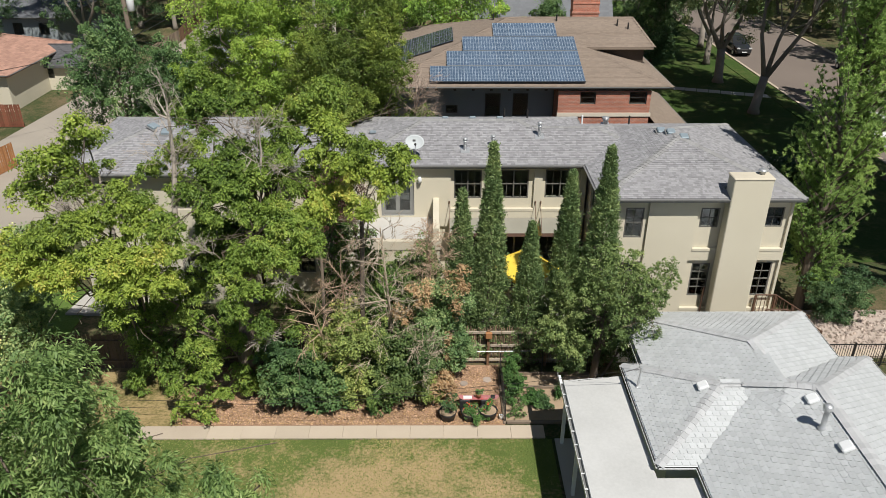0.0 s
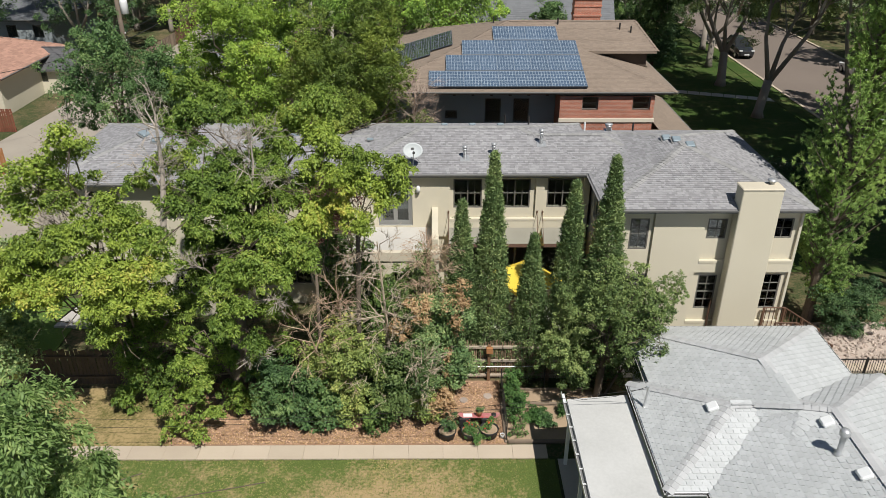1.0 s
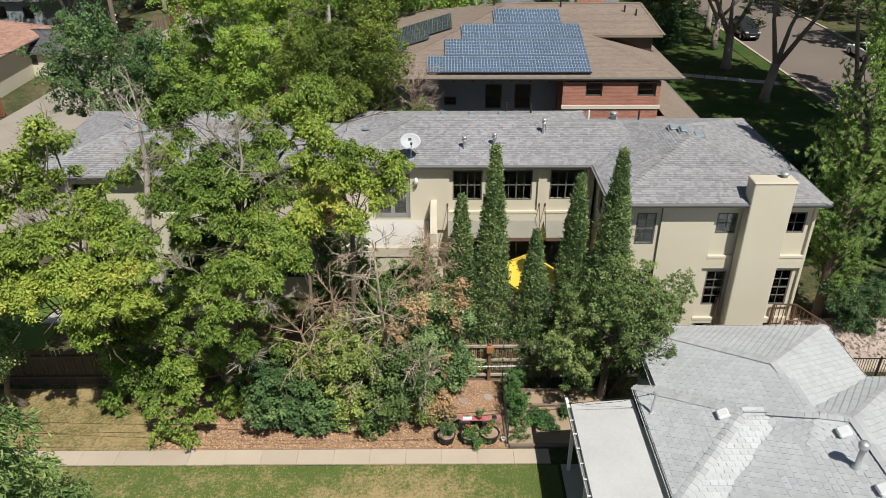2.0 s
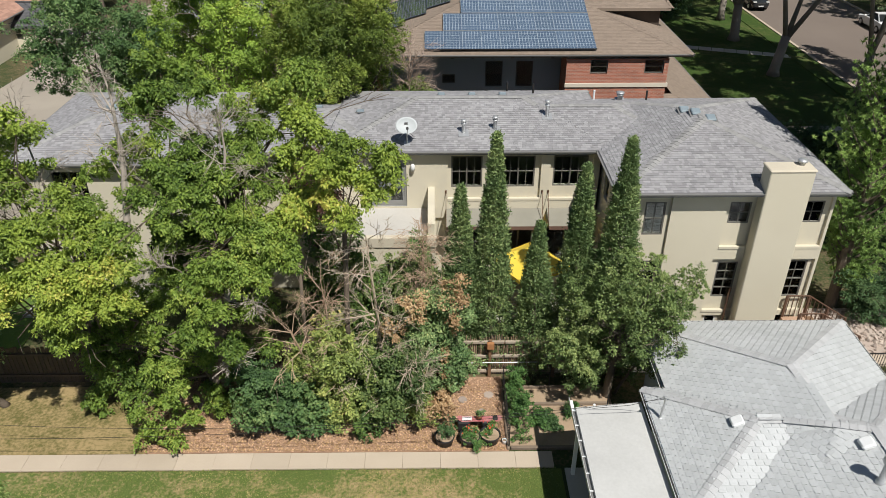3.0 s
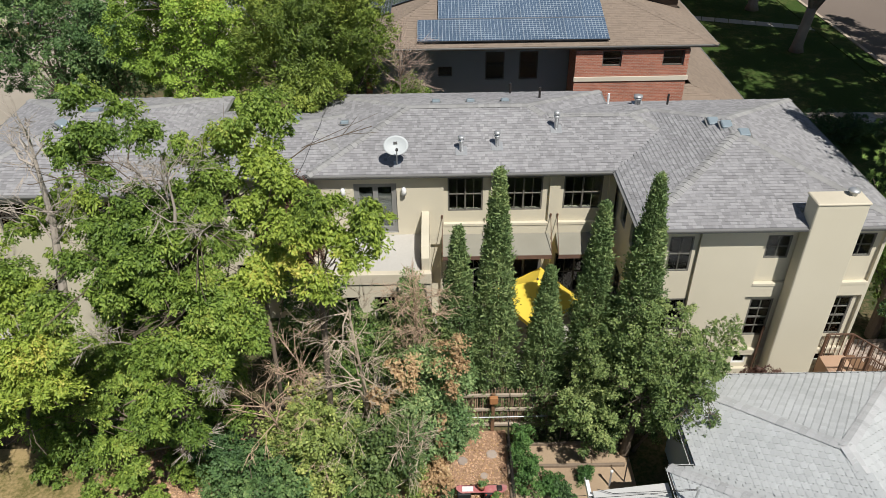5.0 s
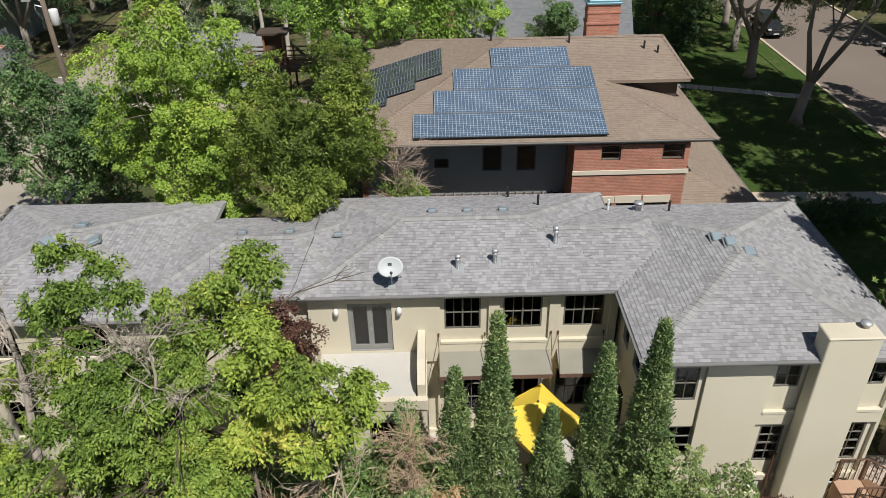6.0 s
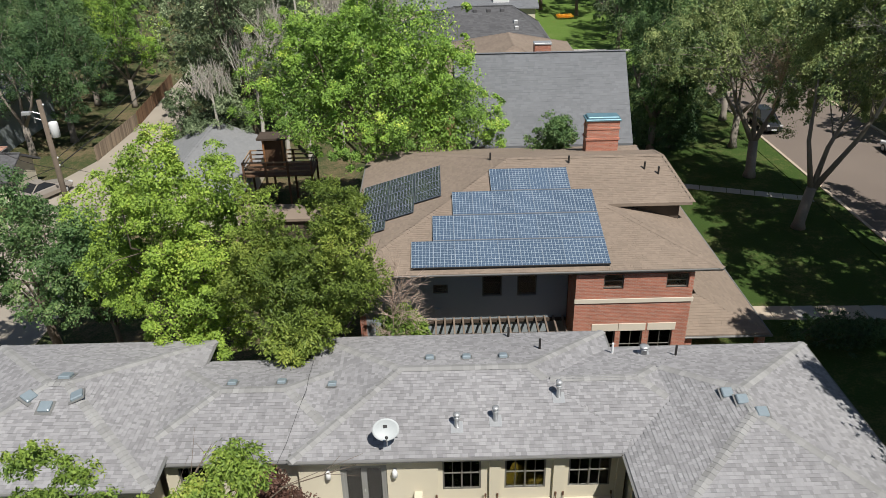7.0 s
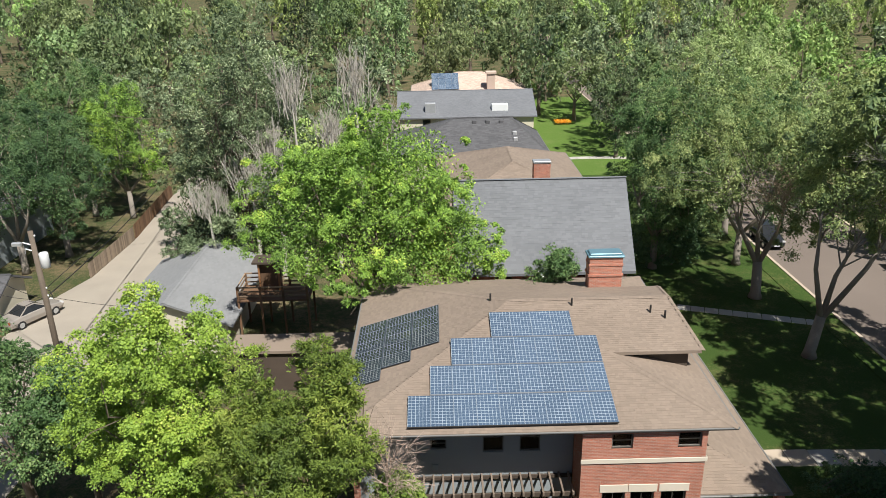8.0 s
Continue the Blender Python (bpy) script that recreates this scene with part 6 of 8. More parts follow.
for x in (-12.0, -10.6):
    part("hut_post", Shape().box(x - 0.06, 64.1, 3.02, x + 0.06, 64.22, 5.2), WOOD_ORANGE, nd)
part("hut", Shape().box(-12.0, 64.4, 3.02, -10.6, 65.2, 5.2), WOOD_BROWN, nd, "cedar hut")
part("hut_roof", Shape().box(-12.4, 63.9, 5.2, -10.2, 65.5, 5.35), DARK_WOOD, nd)


# ---- fences by the alley, the pole and the cars ----
def board_fence(name, label, p, q, h, material, step=0.16):
    f = thing(name, label, "fence", (*p, 0))
    d = Vector((q[0] - p[0], q[1] - p[1], 0))
    n_ = int(d.length / step)
    yaw = math.degrees(math.atan2(d.y, d.x))
    me = Shape().soft_box(-step / 2 + 0.006, -0.012, 0.03, step / 2 - 0.006, 0.012, h, 0.01).mesh("board")
    me.materials.append(material)
    for i in range(n_):
        ob = part("board", me, material, f)
        c = Vector((*p, 0)) + d * (i + 0.5) / n_
        ob.matrix_basis = pose(c.x, c.y, 0.0, 0, rng.uniform(-0.7, 0.7), yaw)
    for z in (0.3, h - 0.35):
        part("rail", Shape().box(0, 0.02, z, d.length, 0.07, z + 0.09, pose(*p, 0, 0, 0, yaw)), material, f)
    return f


board_fence("cedar_fence", "orange cedar board fence beside the driveway", (-29.5, 41.5), (-28.3, 46.5), 1.7, WOOD_ORANGE)
board_fence("yard_fence", "dark red-brown board fence before the tan house", (-38.0, 54.6), (-31.8, 54.6), 1.8, WOOD_RED)
board_fence("alley_fence", "long grey-brown board fence along the alley", (-29.2, 74.4), (-28.9, 84.0), 1.4, WOOD_GREY, 0.2)
# The fence goes on in darker wood; the trees' shade is put into it.
board_fence("alley_fence", "dark board fence in the shade of the alley trees", (-28.9, 84.2), (-30.0, 99.0), 1.5, WOOD_BROWN, 0.2)

PX, PY = -23.3, 56.7
pole = thing("utility_pole", "weathered wooden utility pole with a grey transformer", "utility pole", (PX, PY, 0))
part("shaft", Shape().tube([(PX, PY, 0), (PX + 0.02, PY, 5), (PX, PY, 10.6)], [0.2, 0.18, 0.15], 10), BARK, pole, smooth=True)
part("transformer", Shape().lathe([(0.2, -0.5), (0.27, -0.45), (0.27, 0.38), (0.24, 0.46), (0.05, 0.5)], pose(PX + 0.48, PY, 8.75), 14), WHITE_PAINT, pole, "pale grey transformer can", smooth=True)
for z in (8.5, 8.95):
    part("bracket", Shape().box(PX + 0.1, PY - 0.04, z, PX + 0.26, PY + 0.04, z + 0.07), DARK_METAL, pole)
part("cutout", Shape().tube([(PX - 0.15, PY, 9.35), (PX - 0.5, PY - 0.05, 9.5), (PX - 0.55, PY - 0.05, 9.2)], 0.03, 6), GALV, pole)
part("lamp_arm", Shape().tube([(PX, PY, 9.7), (PX - 0.5, PY - 0.1, 9.9), (PX - 0.75, PY - 0.15, 9.88)], 0.03, 6), GALV, pole)
part("lamp_head", Shape().soft_box(PX - 1.15, PY - 0.28, 9.74, PX - 0.62, PY - 0.02, 9.95, 0.03), GALV, pole)
for z in (6.4, 6.9, 10.3):
    part("insulator", Shape().lathe([(0.03, -0.06), (0.06, 0.0), (0.03, 0.06)], pose(PX + 0.2, PY, z), 8), WHITE_PAINT, pole)
part("cable_coil", Shape().tube([(PX - 0.1, PY + 0.2, 6.2), (PX - 0.25, PY + 0.3, 6.5), (PX + 0.15, PY + 0.35, 6.6), (PX + 0.3, PY + 0.3, 6.2), (PX - 0.1, PY + 0.25, 6.1)], 0.03, 5), DARK_METAL, pole)


def cable(p, q, sag, r=0.014):
    p, q = Vector(p), Vector(q)
    pts = [p + (q - p) * t - Vector((0, 0, sag * 4 * t * (1 - t))) for t in np.linspace(0, 1, 15)]
    c = Shape().tube(pts, r, 4)
    solid("overhead_cable", c, DARK_METAL, "thin dark overhead cable sagging from the pole", "cable", group="overhead cables")


for p, q, sag, r in (((PX + 0.2, PY, 6.9), (-27.4, 110, 8.2), 1.0, 0.02), ((PX + 0.2, PY, 6.4), (-28.4, 110, 6.6), 1.2, 0.035), ((PX - 0.1, PY, 6.2), (-38.0, 70.0, 5.8), 0.9, 0.02),
                     ((PX, PY, 6.2), (-33.5, 66.0, 3.2), 0.4, 0.014), ((PX, PY, 6.4), (-17.0, 61.0, 3.4), 0.3, 0.014), ((PX, PY, 6.3), (-38.0, 40.0, 6.8), 0.9, 0.02),
                     ((-20.0, 20.05, 1.55), (4.2, 19.95, 2.45), 0.5, 0.007), ((-20.0, 21.4, 1.2), (6.4, 19.1, 3.7), 0.9, 0.007)):
    cable(p, q, sag, r)


def car(m, paint, label, suv=False):
    """A parked car: lofted body, glasshouse, wheels, lamps, plate bar."""
    c = thing("car", label, "car", m.translation)
    hh = 0.16 if suv else 0.0
    L = [(-2.25, 0.42, 0.62, 0.70), (-2.2, 0.30, 0.86, 0.84), (-1.3, 0.26, 0.98 + hh, 0.90), (-0.4, 0.26, 1.0 + hh, 0.91), (0.8, 0.26, 0.98 + hh, 0.91), (1.5, 0.27, 0.88 + hh, 0.88), (2.15, 0.32, 0.74 + hh, 0.80), (2.3, 0.42, 0.62 + hh, 0.66)]
    body = Shape()
    rings = []
    for x, z0, z1, w in L:
        rings.append([(x, -w * 0.9, z0), (x, -w, (z0 + z1) / 2), (x, -w * 0.93, z1 - 0.05), (x, -w * 0.8, z1), (x, w * 0.8, z1), (x, w * 0.93, z1 - 0.05), (x, w, (z0 + z1) / 2), (x, w * 0.9, z0)])
    pts = [m @ Vector(p) for r in rings for p in r]
    fc_ = [tuple(range(8)), tuple(reversed(range(len(pts) - 8, len(pts))))]
    for i in range(len(L) - 1):
        fc_ += [(i * 8 + k, (i + 1) * 8 + k, (i + 1) * 8 + (k + 1) % 8, i * 8 + (k + 1) % 8) for k in range(8)]
    body.mesh_part(pts, fc_)
    part("body", body, paint, c, smooth=False)
    r0, r1 = (-1.9, 0.95) if suv else (-1.35, 0.95)
    zt_ = 1.72 if suv else 1.42
    base_z = 0.97 + hh
    cab = [(r0, -0.76, base_z), (r1, -0.78, base_z - 0.02), (r1, 0.78, base_z - 0.02), (r0, 0.76, base_z)]
    topq = [(r0 + (0.35 if suv else 0.75), -0.56, zt_), (r1 - 0.85, -0.58, zt_), (r1 - 0.85, 0.58, zt_), (r0 + (0.35 if suv else 0.75), 0.56, zt_)]
    glass = Shape().mesh_part([m @ Vector(p) for p in cab + topq], [(0, 1, 5, 4), (1, 2, 6, 5), (2, 3, 7, 6), (3, 0, 4, 7)])
    part("glasshouse", glass, CAR_DARK, c, "dark car windows")
    rf = Shape().mesh_part([m @ Vector(p) for p in topq] + [m @ (Vector(p) * 1.0 + Vector((0, 0, 0.045))) for p in topq], [(3, 2, 1, 0), (4, 5, 6, 7), (0, 1, 5, 4), (1, 2, 6, 5), (2, 3, 7, 6), (3, 0, 4, 7)])
    part("roof_panel", rf, paint, c)
    for (a, b) in zip(cab, topq):
        part("pillar", Shape().tube([m @ Vector(a), m @ Vector(b)], 0.045, 5), paint, c)
    for x in (-1.42, 1.40):
        for sgn in (-1, 1):
            wm = m @ pose(x, sgn * 0.80, 0.33, 90)
            tyre = part("tyre", Shape().lathe([(0.22, -0.1), (0.33, -0.1), (0.335, 0.0), (0.33, 0.1), (0.22, 0.1)], wm, 18), TYRE, c)
            part("rim", Shape().lathe([(0.21, -0.105), (0.2, 0.0), (0.21, 0.105)], wm, 12), GALV, tyre)
    for sgn in (-1, 1):
        part("headlight", Shape().soft_box(2.08, sgn * 0.62 - 0.16, 0.66 + hh, 2.27, sgn * 0.62 + 0.16, 0.78 + hh, 0.02, m), LIGHT_CLEAR, c)
        part("tail_light", Shape().soft_box(-2.26, sgn * 0.66 - 0.12, 0.68, -2.16, sgn * 0.66 + 0.12, 0.84, 0.02, m), LIGHT_RED, c)
        part("mirror", Shape().soft_box(0.62, sgn * 0.98 - 0.1, 1.0 + hh, 0.78, sgn * 0.98 + 0.1, 1.12 + hh, 0.03, m), paint, c)
    part("grille", Shape().soft_box(2.22, -0.4, 0.5, 2.315, 0.4, 0.66 + hh, 0.02, m), PLASTIC_BLACK, c)
    part("number_plate", Shape().box(2.31, -0.25, 0.46, 2.325, 0.25, 0.57, m), WHITE_PAINT, c, "blank pale plate")
    return c


car(pose(-30.3, 66.6, 0.01, 0, 0, 62), CAR_SILVER, "champagne saloon car parked in the alley")
car(pose(31.7, 51.2, -0.01, 0, 0, -93), CAR_WHITE, "white off-road car parked at the kerb", True)
car(pose(31.6, 79.5, -0.01, 0, 0, -90), CAR_DARK, "dark car parked farther along the street", True)
car(pose(39.9, 71.0, -0.01, 0, 0, 90), CAR_WHITE, "white car parked on the far side of the street")
car(pose(39.9, 60.5, -0.01, 0, 0, 90), CAR_SILVER, "pale car parked on the far side of the street")
car(pose(16.9, 19.6, 0.0, 0, 0, 88), CAR_DARK, "dark car parked beside the bungalow", True)

iron = thing("iron_fence", "thin black iron fence beside the bungalow", "fence", (17, 24.2, 0))
for z in (0.15, 1.05):
    part("rail", Shape().box(14.2, 24.18, z, 24.0, 24.22, z + 0.035), DARK_METAL, iron)
for i in range(9):
    part("post", Shape().box(14.2 + i * 1.22, 24.17, 0, 14.25 + i * 1.22, 24.23, 1.15), DARK_METAL, iron)
for i in range(98):
    part("bar", Shape().box(14.3 + i * 0.1, 24.192, 0.15, 14.315 + i * 0.1, 24.207, 1.06), DARK_METAL, iron)

# pavements by the street
side = thing("house_pavement", "pavement of pale slabs from the porch to the street", "pavement", (23, 47.6, 0), kind="structure")
for i in range(9):
    part("slab", Shape().soft_box(16.6 + i * 1.32, 46.9 - 0.05 * i, -0.1, 17.9 + i * 1.32, 48.3 - 0.05 * i, 0.04, 0.015), CONCRETE if i % 3 else CONCRETE_GREY, side)
side = thing("lawn_path", "narrow path of concrete slabs over the shaded lawn", "pavement", (24, 64.4, 0), kind="structure")
for i in range(12):
    part("slab", Shape().soft_box(-0.48, -0.45, -0.1, 0.48, 0.45, 0.04, 0.015, pose(19.6 + i * 0.95, 66.0 - i * 0.33, 0, 0, 0, -19)), CONCRETE_GREY, side)
side = thing("far_path", "curved pale path across the far lawn", "pavement", (20, 113, 0), kind="structure")
for i in range(10):
    part("slab", Shape().soft_box(-0.9, -0.6, -0.1, 0.9, 0.6, 0.04, 0.015, pose(14.0 + i * 1.7, 112.5 - 0.04 * (i - 4) ** 2, 0, 0, 0, -4 * (i - 4))), CONCRETE_GREY, side)
side = thing("gravel_walk", "strip of square pale pavers beside the gravel", "pavement", (18, 25.2, 0), kind="structure")
for i in range(12):
    part("slab", Shape().soft_box(14.5 + i * 0.62, 24.75, -0.1, 15.1 + i * 0.62, 25.35, 0.04, 0.012), CONCRETE, side)


# ---- plants ----
def unit(v):
    return v / np.maximum(np.linalg.norm(v, axis=-1, keepdims=True), 1e-9)


def leaf_mesh(name, centres, axes, normals, length, width, material, fold=0.22, plain=False):
    """One folded lozenge a leaf; plain: one triangle, for trees far off."""
    r = np.random.default_rng(len(centres))
    n = len(centres)
    length = length * r.uniform(0.7, 1.3, (n, 1))
    width = width * r.uniform(0.75, 1.25, (n, 1))
    a = unit(axes)
    s = unit(np.cross(a, normals))
    u = np.cross(s, a)
    base, tip = centres - a * length / 2, centres + a * length / 2 - u * length * 0.12
    if plain:
        verts = np.stack([base - s * width / 2, base + s * width / 2, tip], 1).reshape(-1, 3)
        return fast_mesh(name, verts, np.arange(3 * n).reshape(n, 3), material)
    mid = centres + a * length * 0.05 - u * width * fold * 0.5
    left, right = mid - s * width / 2 + u * width * fold, mid + s * width / 2 + u * width * fold
    verts = np.stack([base, right, tip, left], 1).reshape(-1, 3)
    faces = np.arange(4 * n).reshape(n, 4)
    return fast_mesh(name, verts, faces, material)


def lobed_points(r, lobes, n, shell=0.5):
    """Points in the outer shell of a set of ellipsoids (x, y, z, rx, ry, rz), with the way outwards."""
    lobes = np.asarray(lobes, float)
    area = (lobes[:, 3] * lobes[:, 4] + lobes[:, 4] * lobes[:, 5] + lobes[:, 3] * lobes[:, 5])
    pick = r.choice(len(lobes), n * 3, p=area / area.sum())
    d = unit(r.normal(size=(n * 3, 3)))
    rad = shell + (1.0 - shell) * r.random((n * 3, 1)) ** 0.7
    p = lobes[pick, :3] + d * rad * lobes[pick, 3:]
    deep = np.zeros(len(p), bool)
    for L in lobes:
        deep |= (((p - L[:3]) / L[3:]) ** 2).sum(1) < (shell * 0.85) ** 2
    keep = np.flatnonzero(~deep)[:n]
    return p[keep], d[keep]


def make_lobes(r, c, rad, count, size=(0.28, 0.47), spread=0.80, low=-0.55):
    """A main body and smaller lobes on it, so that the outline is uneven."""
    c, rad = np.array(c, float), np.array(rad, float)
    lobes = [np.r_[c, rad * 0.66]]
    while len(lobes) < count:
        d = unit(r.normal(size=3))
        if d[2] < low:
            continue
        k = r.uniform(*size)
        lobes.append(np.r_[c + d * rad * spread * r.uniform(0.85, 1.1), rad * k * r.uniform(0.8, 1.2, 3)])
    return np.array(lobes)


def crown(r, name, lobes, clusters, per, spread, length, width, material, droop=0.25, shell=0.5, gaps=0.33, grain=0.6, flat=0.55, core=0.2, plain=False, cover=0.5, turn=0.6):
    """Domed clumps of leaves over the lobes, each dome a bunch of sprays; a noise leaves gaps between the clumps, and larger inner leaves close the heart."""
    lobes = np.asarray(lobes, float)
    total, big, sprays = int(clusters * per * 0.84), spread * 1.7, 15
    each = max(26, int(2 * math.pi * big * big * cover / (length * width * 0.6)))
    p, d = lobed_points(r, lobes, max(10, int(total / each / (0.42 + gaps))), max(shell, 0.62))
    open_ = np.array([noise.noise(Vector(q * grain)) for q in p])
    keep = open_ >= min(-gaps, np.sort(open_)[-min(len(p), 6)])
    p, d = p[keep], d[keep]
    n = len(p)
    p = p + r.normal(size=p.shape) * big * 0.3
    size = big * r.uniform(0.45, 1.35, n)
    ways = unit(r.normal(size=(n, sprays, 3)) * 0.8 + (unit(d + np.array([0, 0, 0.7])) * 1.0)[:, None, :])
    reach = r.uniform(0.62, 1.18, (n, sprays))
    who = np.repeat(np.arange(n), each)
    spray = r.integers(0, sprays, len(who))
    out = unit(ways[who, spray] + r.normal(size=(len(who), 3)) * 0.3)
    far = size[who] * reach[who, spray] * (1 - 0.5 * r.random(len(who)) ** 1.5)
    off = out * far[:, None] * np.array([1, 1, flat + 0.2])
    off[:, 2] -= droop * 0.5 * (off[:, 0] ** 2 + off[:, 1] ** 2) / size[who]
    c = p[who] + off
    level = out * np.array([1, 1, 0.2])
    axes = unit(unit(level) * 0.9 + r.normal(size=c.shape) * 0.55 - np.array([0, 0, droop * 1.2]))
    normals = unit(out * 0.8 + np.array([0, 0, 0.45]) + r.normal(size=c.shape) * turn)
    heart, hd = lobed_points(r, lobes * np.array([1, 1, 1, 0.74, 0.74, 0.74]), int(len(c) * core), 0.4)
    scale = np.r_[np.ones(len(c)), np.full(len(heart), 1.35)][:, None]
    c = np.r_[c, heart]
    axes = np.r_[axes, unit(r.normal(size=heart.shape) - np.array([0, 0, 0.3]))]
    normals = np.r_[normals, unit(r.normal(size=heart.shape) * 0.5 + hd + np.array([0, 0, 0.3]))]
    ok = c[:, 2] > 0.08
    return leaf_mesh(name, c[ok], axes[ok], normals[ok], length * scale[ok], width * 1.1 * scale[ok], material, plain=plain), p


def limbs(r, base, fork, targets, r0, r1=0.02, bend=0.35, sides=6, fine=0.0):
    """A tapered trunk from the base to the fork and curved limbs from it to the targets."""
    s = Shape()
    base, fork = Vector(base), Vector(fork)
    mid = (base + fork) / 2 + Vector((r.normal() * 0.12, r.normal() * 0.12, 0))
    s.tube([base - Vector((0, 0, 0.1)), base + (mid - base) * 0.15, mid, fork], [r0 * 1.35, r0 * 1.02, r0 * 0.85, r0 * 0.72], 9)
    for t in targets:
        t = Vector(t)
        start = mid + (fork - mid) * r.uniform(0.3, 1.0)
        k = (t - start).length
        q = start + (t - start) * 0.35 + Vector((r.normal(), r.normal(), abs(r.normal()))) * k * bend * 0.25 + Vector((0, 0, k * bend * 0.3))
        w = start + (t - start) * 0.7 + Vector((r.normal(), r.normal(), r.normal())) * k * 0.07 + Vector((0, 0, k * bend * 0.2))
        rr = r0 * r.uniform(0.16, 0.34)
        s.tube([start, q, w, t], [rr, rr * 0.72, rr * 0.42, r1], sides, cap=False)
        for _ in range(3):
            e = w + Vector((r.normal(), r.normal(), r.normal() * 0.6)) * k * 0.16
            s.tube([q + (w - q) * r.random(), w + (e - w) * 0.5, e], [rr * 0.3, rr * 0.2, r1 * 0.5], 4, cap=False)
            if fine:
                for _ in range(4):
                    h = e + Vector((r.normal(), r.normal(), r.normal() * 0.7 + 0.2)) * fine
                    s.tube([w + (e - w) * r.random(), h], [r1 * 0.6, r1 * 0.25], 3, cap=False)
    return s


def tree(seed, label, base, centre, rad, leaf, clusters=600, per=60, spread=0.33, length=0.13, width=0.07, trunk=0.2, n_lobes=14, bark=BARK, group="", name="tree",
         category="tree", droop=0.25, shell=0.5, gaps=0.33, limb_count=14, lobes=None, fine=0.0, fork=None, grain=0.6, flat=0.55, low=-0.55, second=None, plain=False, cover=0.5, turn=0.6):
    r = np.random.default_rng(seed)
    t = thing(name, label, category, base, group)
    L = make_lobes(r, centre, rad, n_lobes, low=low) if lobes is None else np.array(lobes, float)
    me, p = crown(r, "crown", L, clusters, per, spread, length, width, leaf, droop, shell, gaps, grain, flat, plain=plain, cover=cover, turn=turn)
    f = fork or (base[0] * 0.4 + centre[0] * 0.6, base[1] * 0.4 + centre[1] * 0.6, base[2] + (centre[2] - base[2]) * 0.55)
    part("trunk", limbs(r, base, f, p[r.choice(len(p), limb_count)], trunk, fine=fine), bark, t, smooth=True)
    part("crown", me, leaf, t)
    if second:
        leaf2, share, L2 = second
        me2, _ = crown(r, "dry_foliage", np.array(L2, float), int(clusters * share), per, spread, length, width, leaf2, droop, shell, gaps, grain, flat)
        part("dry_foliage", me2, leaf2, t, "withered brown foliage")
    return t


# the large box elder and its neighbours along the bed
def domes(seed, rows, front=2):
    """Rounded lobes (x, y, z, radius), each with smaller ones on its sunny side."""
    g = random.Random(seed)
    out = []
    for x, y, z, k in rows:
        out.append((x, y, z, k, k * 0.9, k * 0.86))
        for _ in range(front):
            a, e = g.uniform(-2.9, 0.3), g.uniform(-0.3, 0.75)
            out.append((x + k * 0.85 * math.cos(a), y + k * 0.7 * math.sin(a), z + k * 0.8 * e, k * g.uniform(0.38, 0.52), k * 0.45, k * 0.38))
    return out


ELDER = domes(4, [(-7.7, 23.4, 10.3, 0.34), (-7.0, 23.0, 9.7, 0.42), (-5.8, 23.8, 10.6, 0.42), (-5.2, 23.6, 10.1, 0.38), (-5.5, 23.2, 9.6, 0.34), (-4.6, 24.0, 11.1, 0.42), (-4.1, 24.6, 11.3, 0.45), (-3.8, 24.7, 11.0, 0.38), (-4.8, 24.4, 10.6, 0.4), (-6.6, 22.6, 9.3, 0.51), (-7.4, 22.4, 8.9, 0.51), (-8.3, 22.2, 8.6, 0.42), (-6.0, 22.4, 9.0, 0.51), (-6.8, 22.0, 8.4, 0.55), (-7.9, 21.8, 8.0, 0.51)])
ELDER += domes(14, [(-6.2, 21.9, 7.9, 0.42), (-5.5, 22.2, 8.1, 0.34), (-5.0, 21.2, 7.8, 0.59), (-4.4, 21.0, 7.5, 0.51), (-5.6, 20.8, 7.3, 0.51), (-6.4, 20.6, 6.9, 0.51), (-5.2, 20.8, 6.8, 0.47), (-7.1, 20.6, 6.2, 0.34), (-6.3, 20.3, 6.0, 0.47), (-6.7, 20.2, 5.3, 0.42), (-6.0, 20.6, 4.5, 0.34), (-5.6, 20.8, 5.6, 0.30), (-8.6, 21.0, 7.0, 0.42), (-8.9, 21.4, 7.7, 0.51), (-7.7, 22.6, 6.9, 0.68), (-6.4, 22.6, 6.7, 0.68), (-7.9, 22.6, 5.9, 0.51)])
ELDER += domes(15, [(-8.3, 24.4, 11.9, 0.38), (-7.3, 24.2, 11.6, 0.30), (-7.8, 23.8, 11.1, 0.42), (-6.6, 23.6, 11.3, 0.32), (-8.5, 23.6, 10.9, 0.34), (-8.8, 23.0, 9.8, 0.36), (-9.7, 22.8, 9.2, 0.32), (-8.1, 24.0, 11.0, 0.41), (-7.9, 22.8, 9.3, 0.45), (-5.8, 23.0, 9.3, 0.41), (-5.1, 22.8, 8.6, 0.41), (-10.0, 22.2, 8.3, 0.36), (-4.7, 23.4, 8.9, 0.27), (-6.1, 23.4, 9.9, 0.36), (-8.4, 23.8, 10.6, 0.32), (-7.4, 22.9, 9.1, 0.36)])
tree(101, "tall box elder with yellow-green leaves beside the path", (-7.6, 22.6, 0), (-7.0, 22.2, 8.0), (3.3, 2.9, 5.0), LEAF_ELDER, 2300, 46, 0.18, 0.105, 0.042, 0.34, droop=0.5, gaps=0.3, turn=0.75, limb_count=22, fine=0.3, lobes=ELDER, fork=(-6.9, 22.6, 5.6), shell=0.62, grain=0.9)
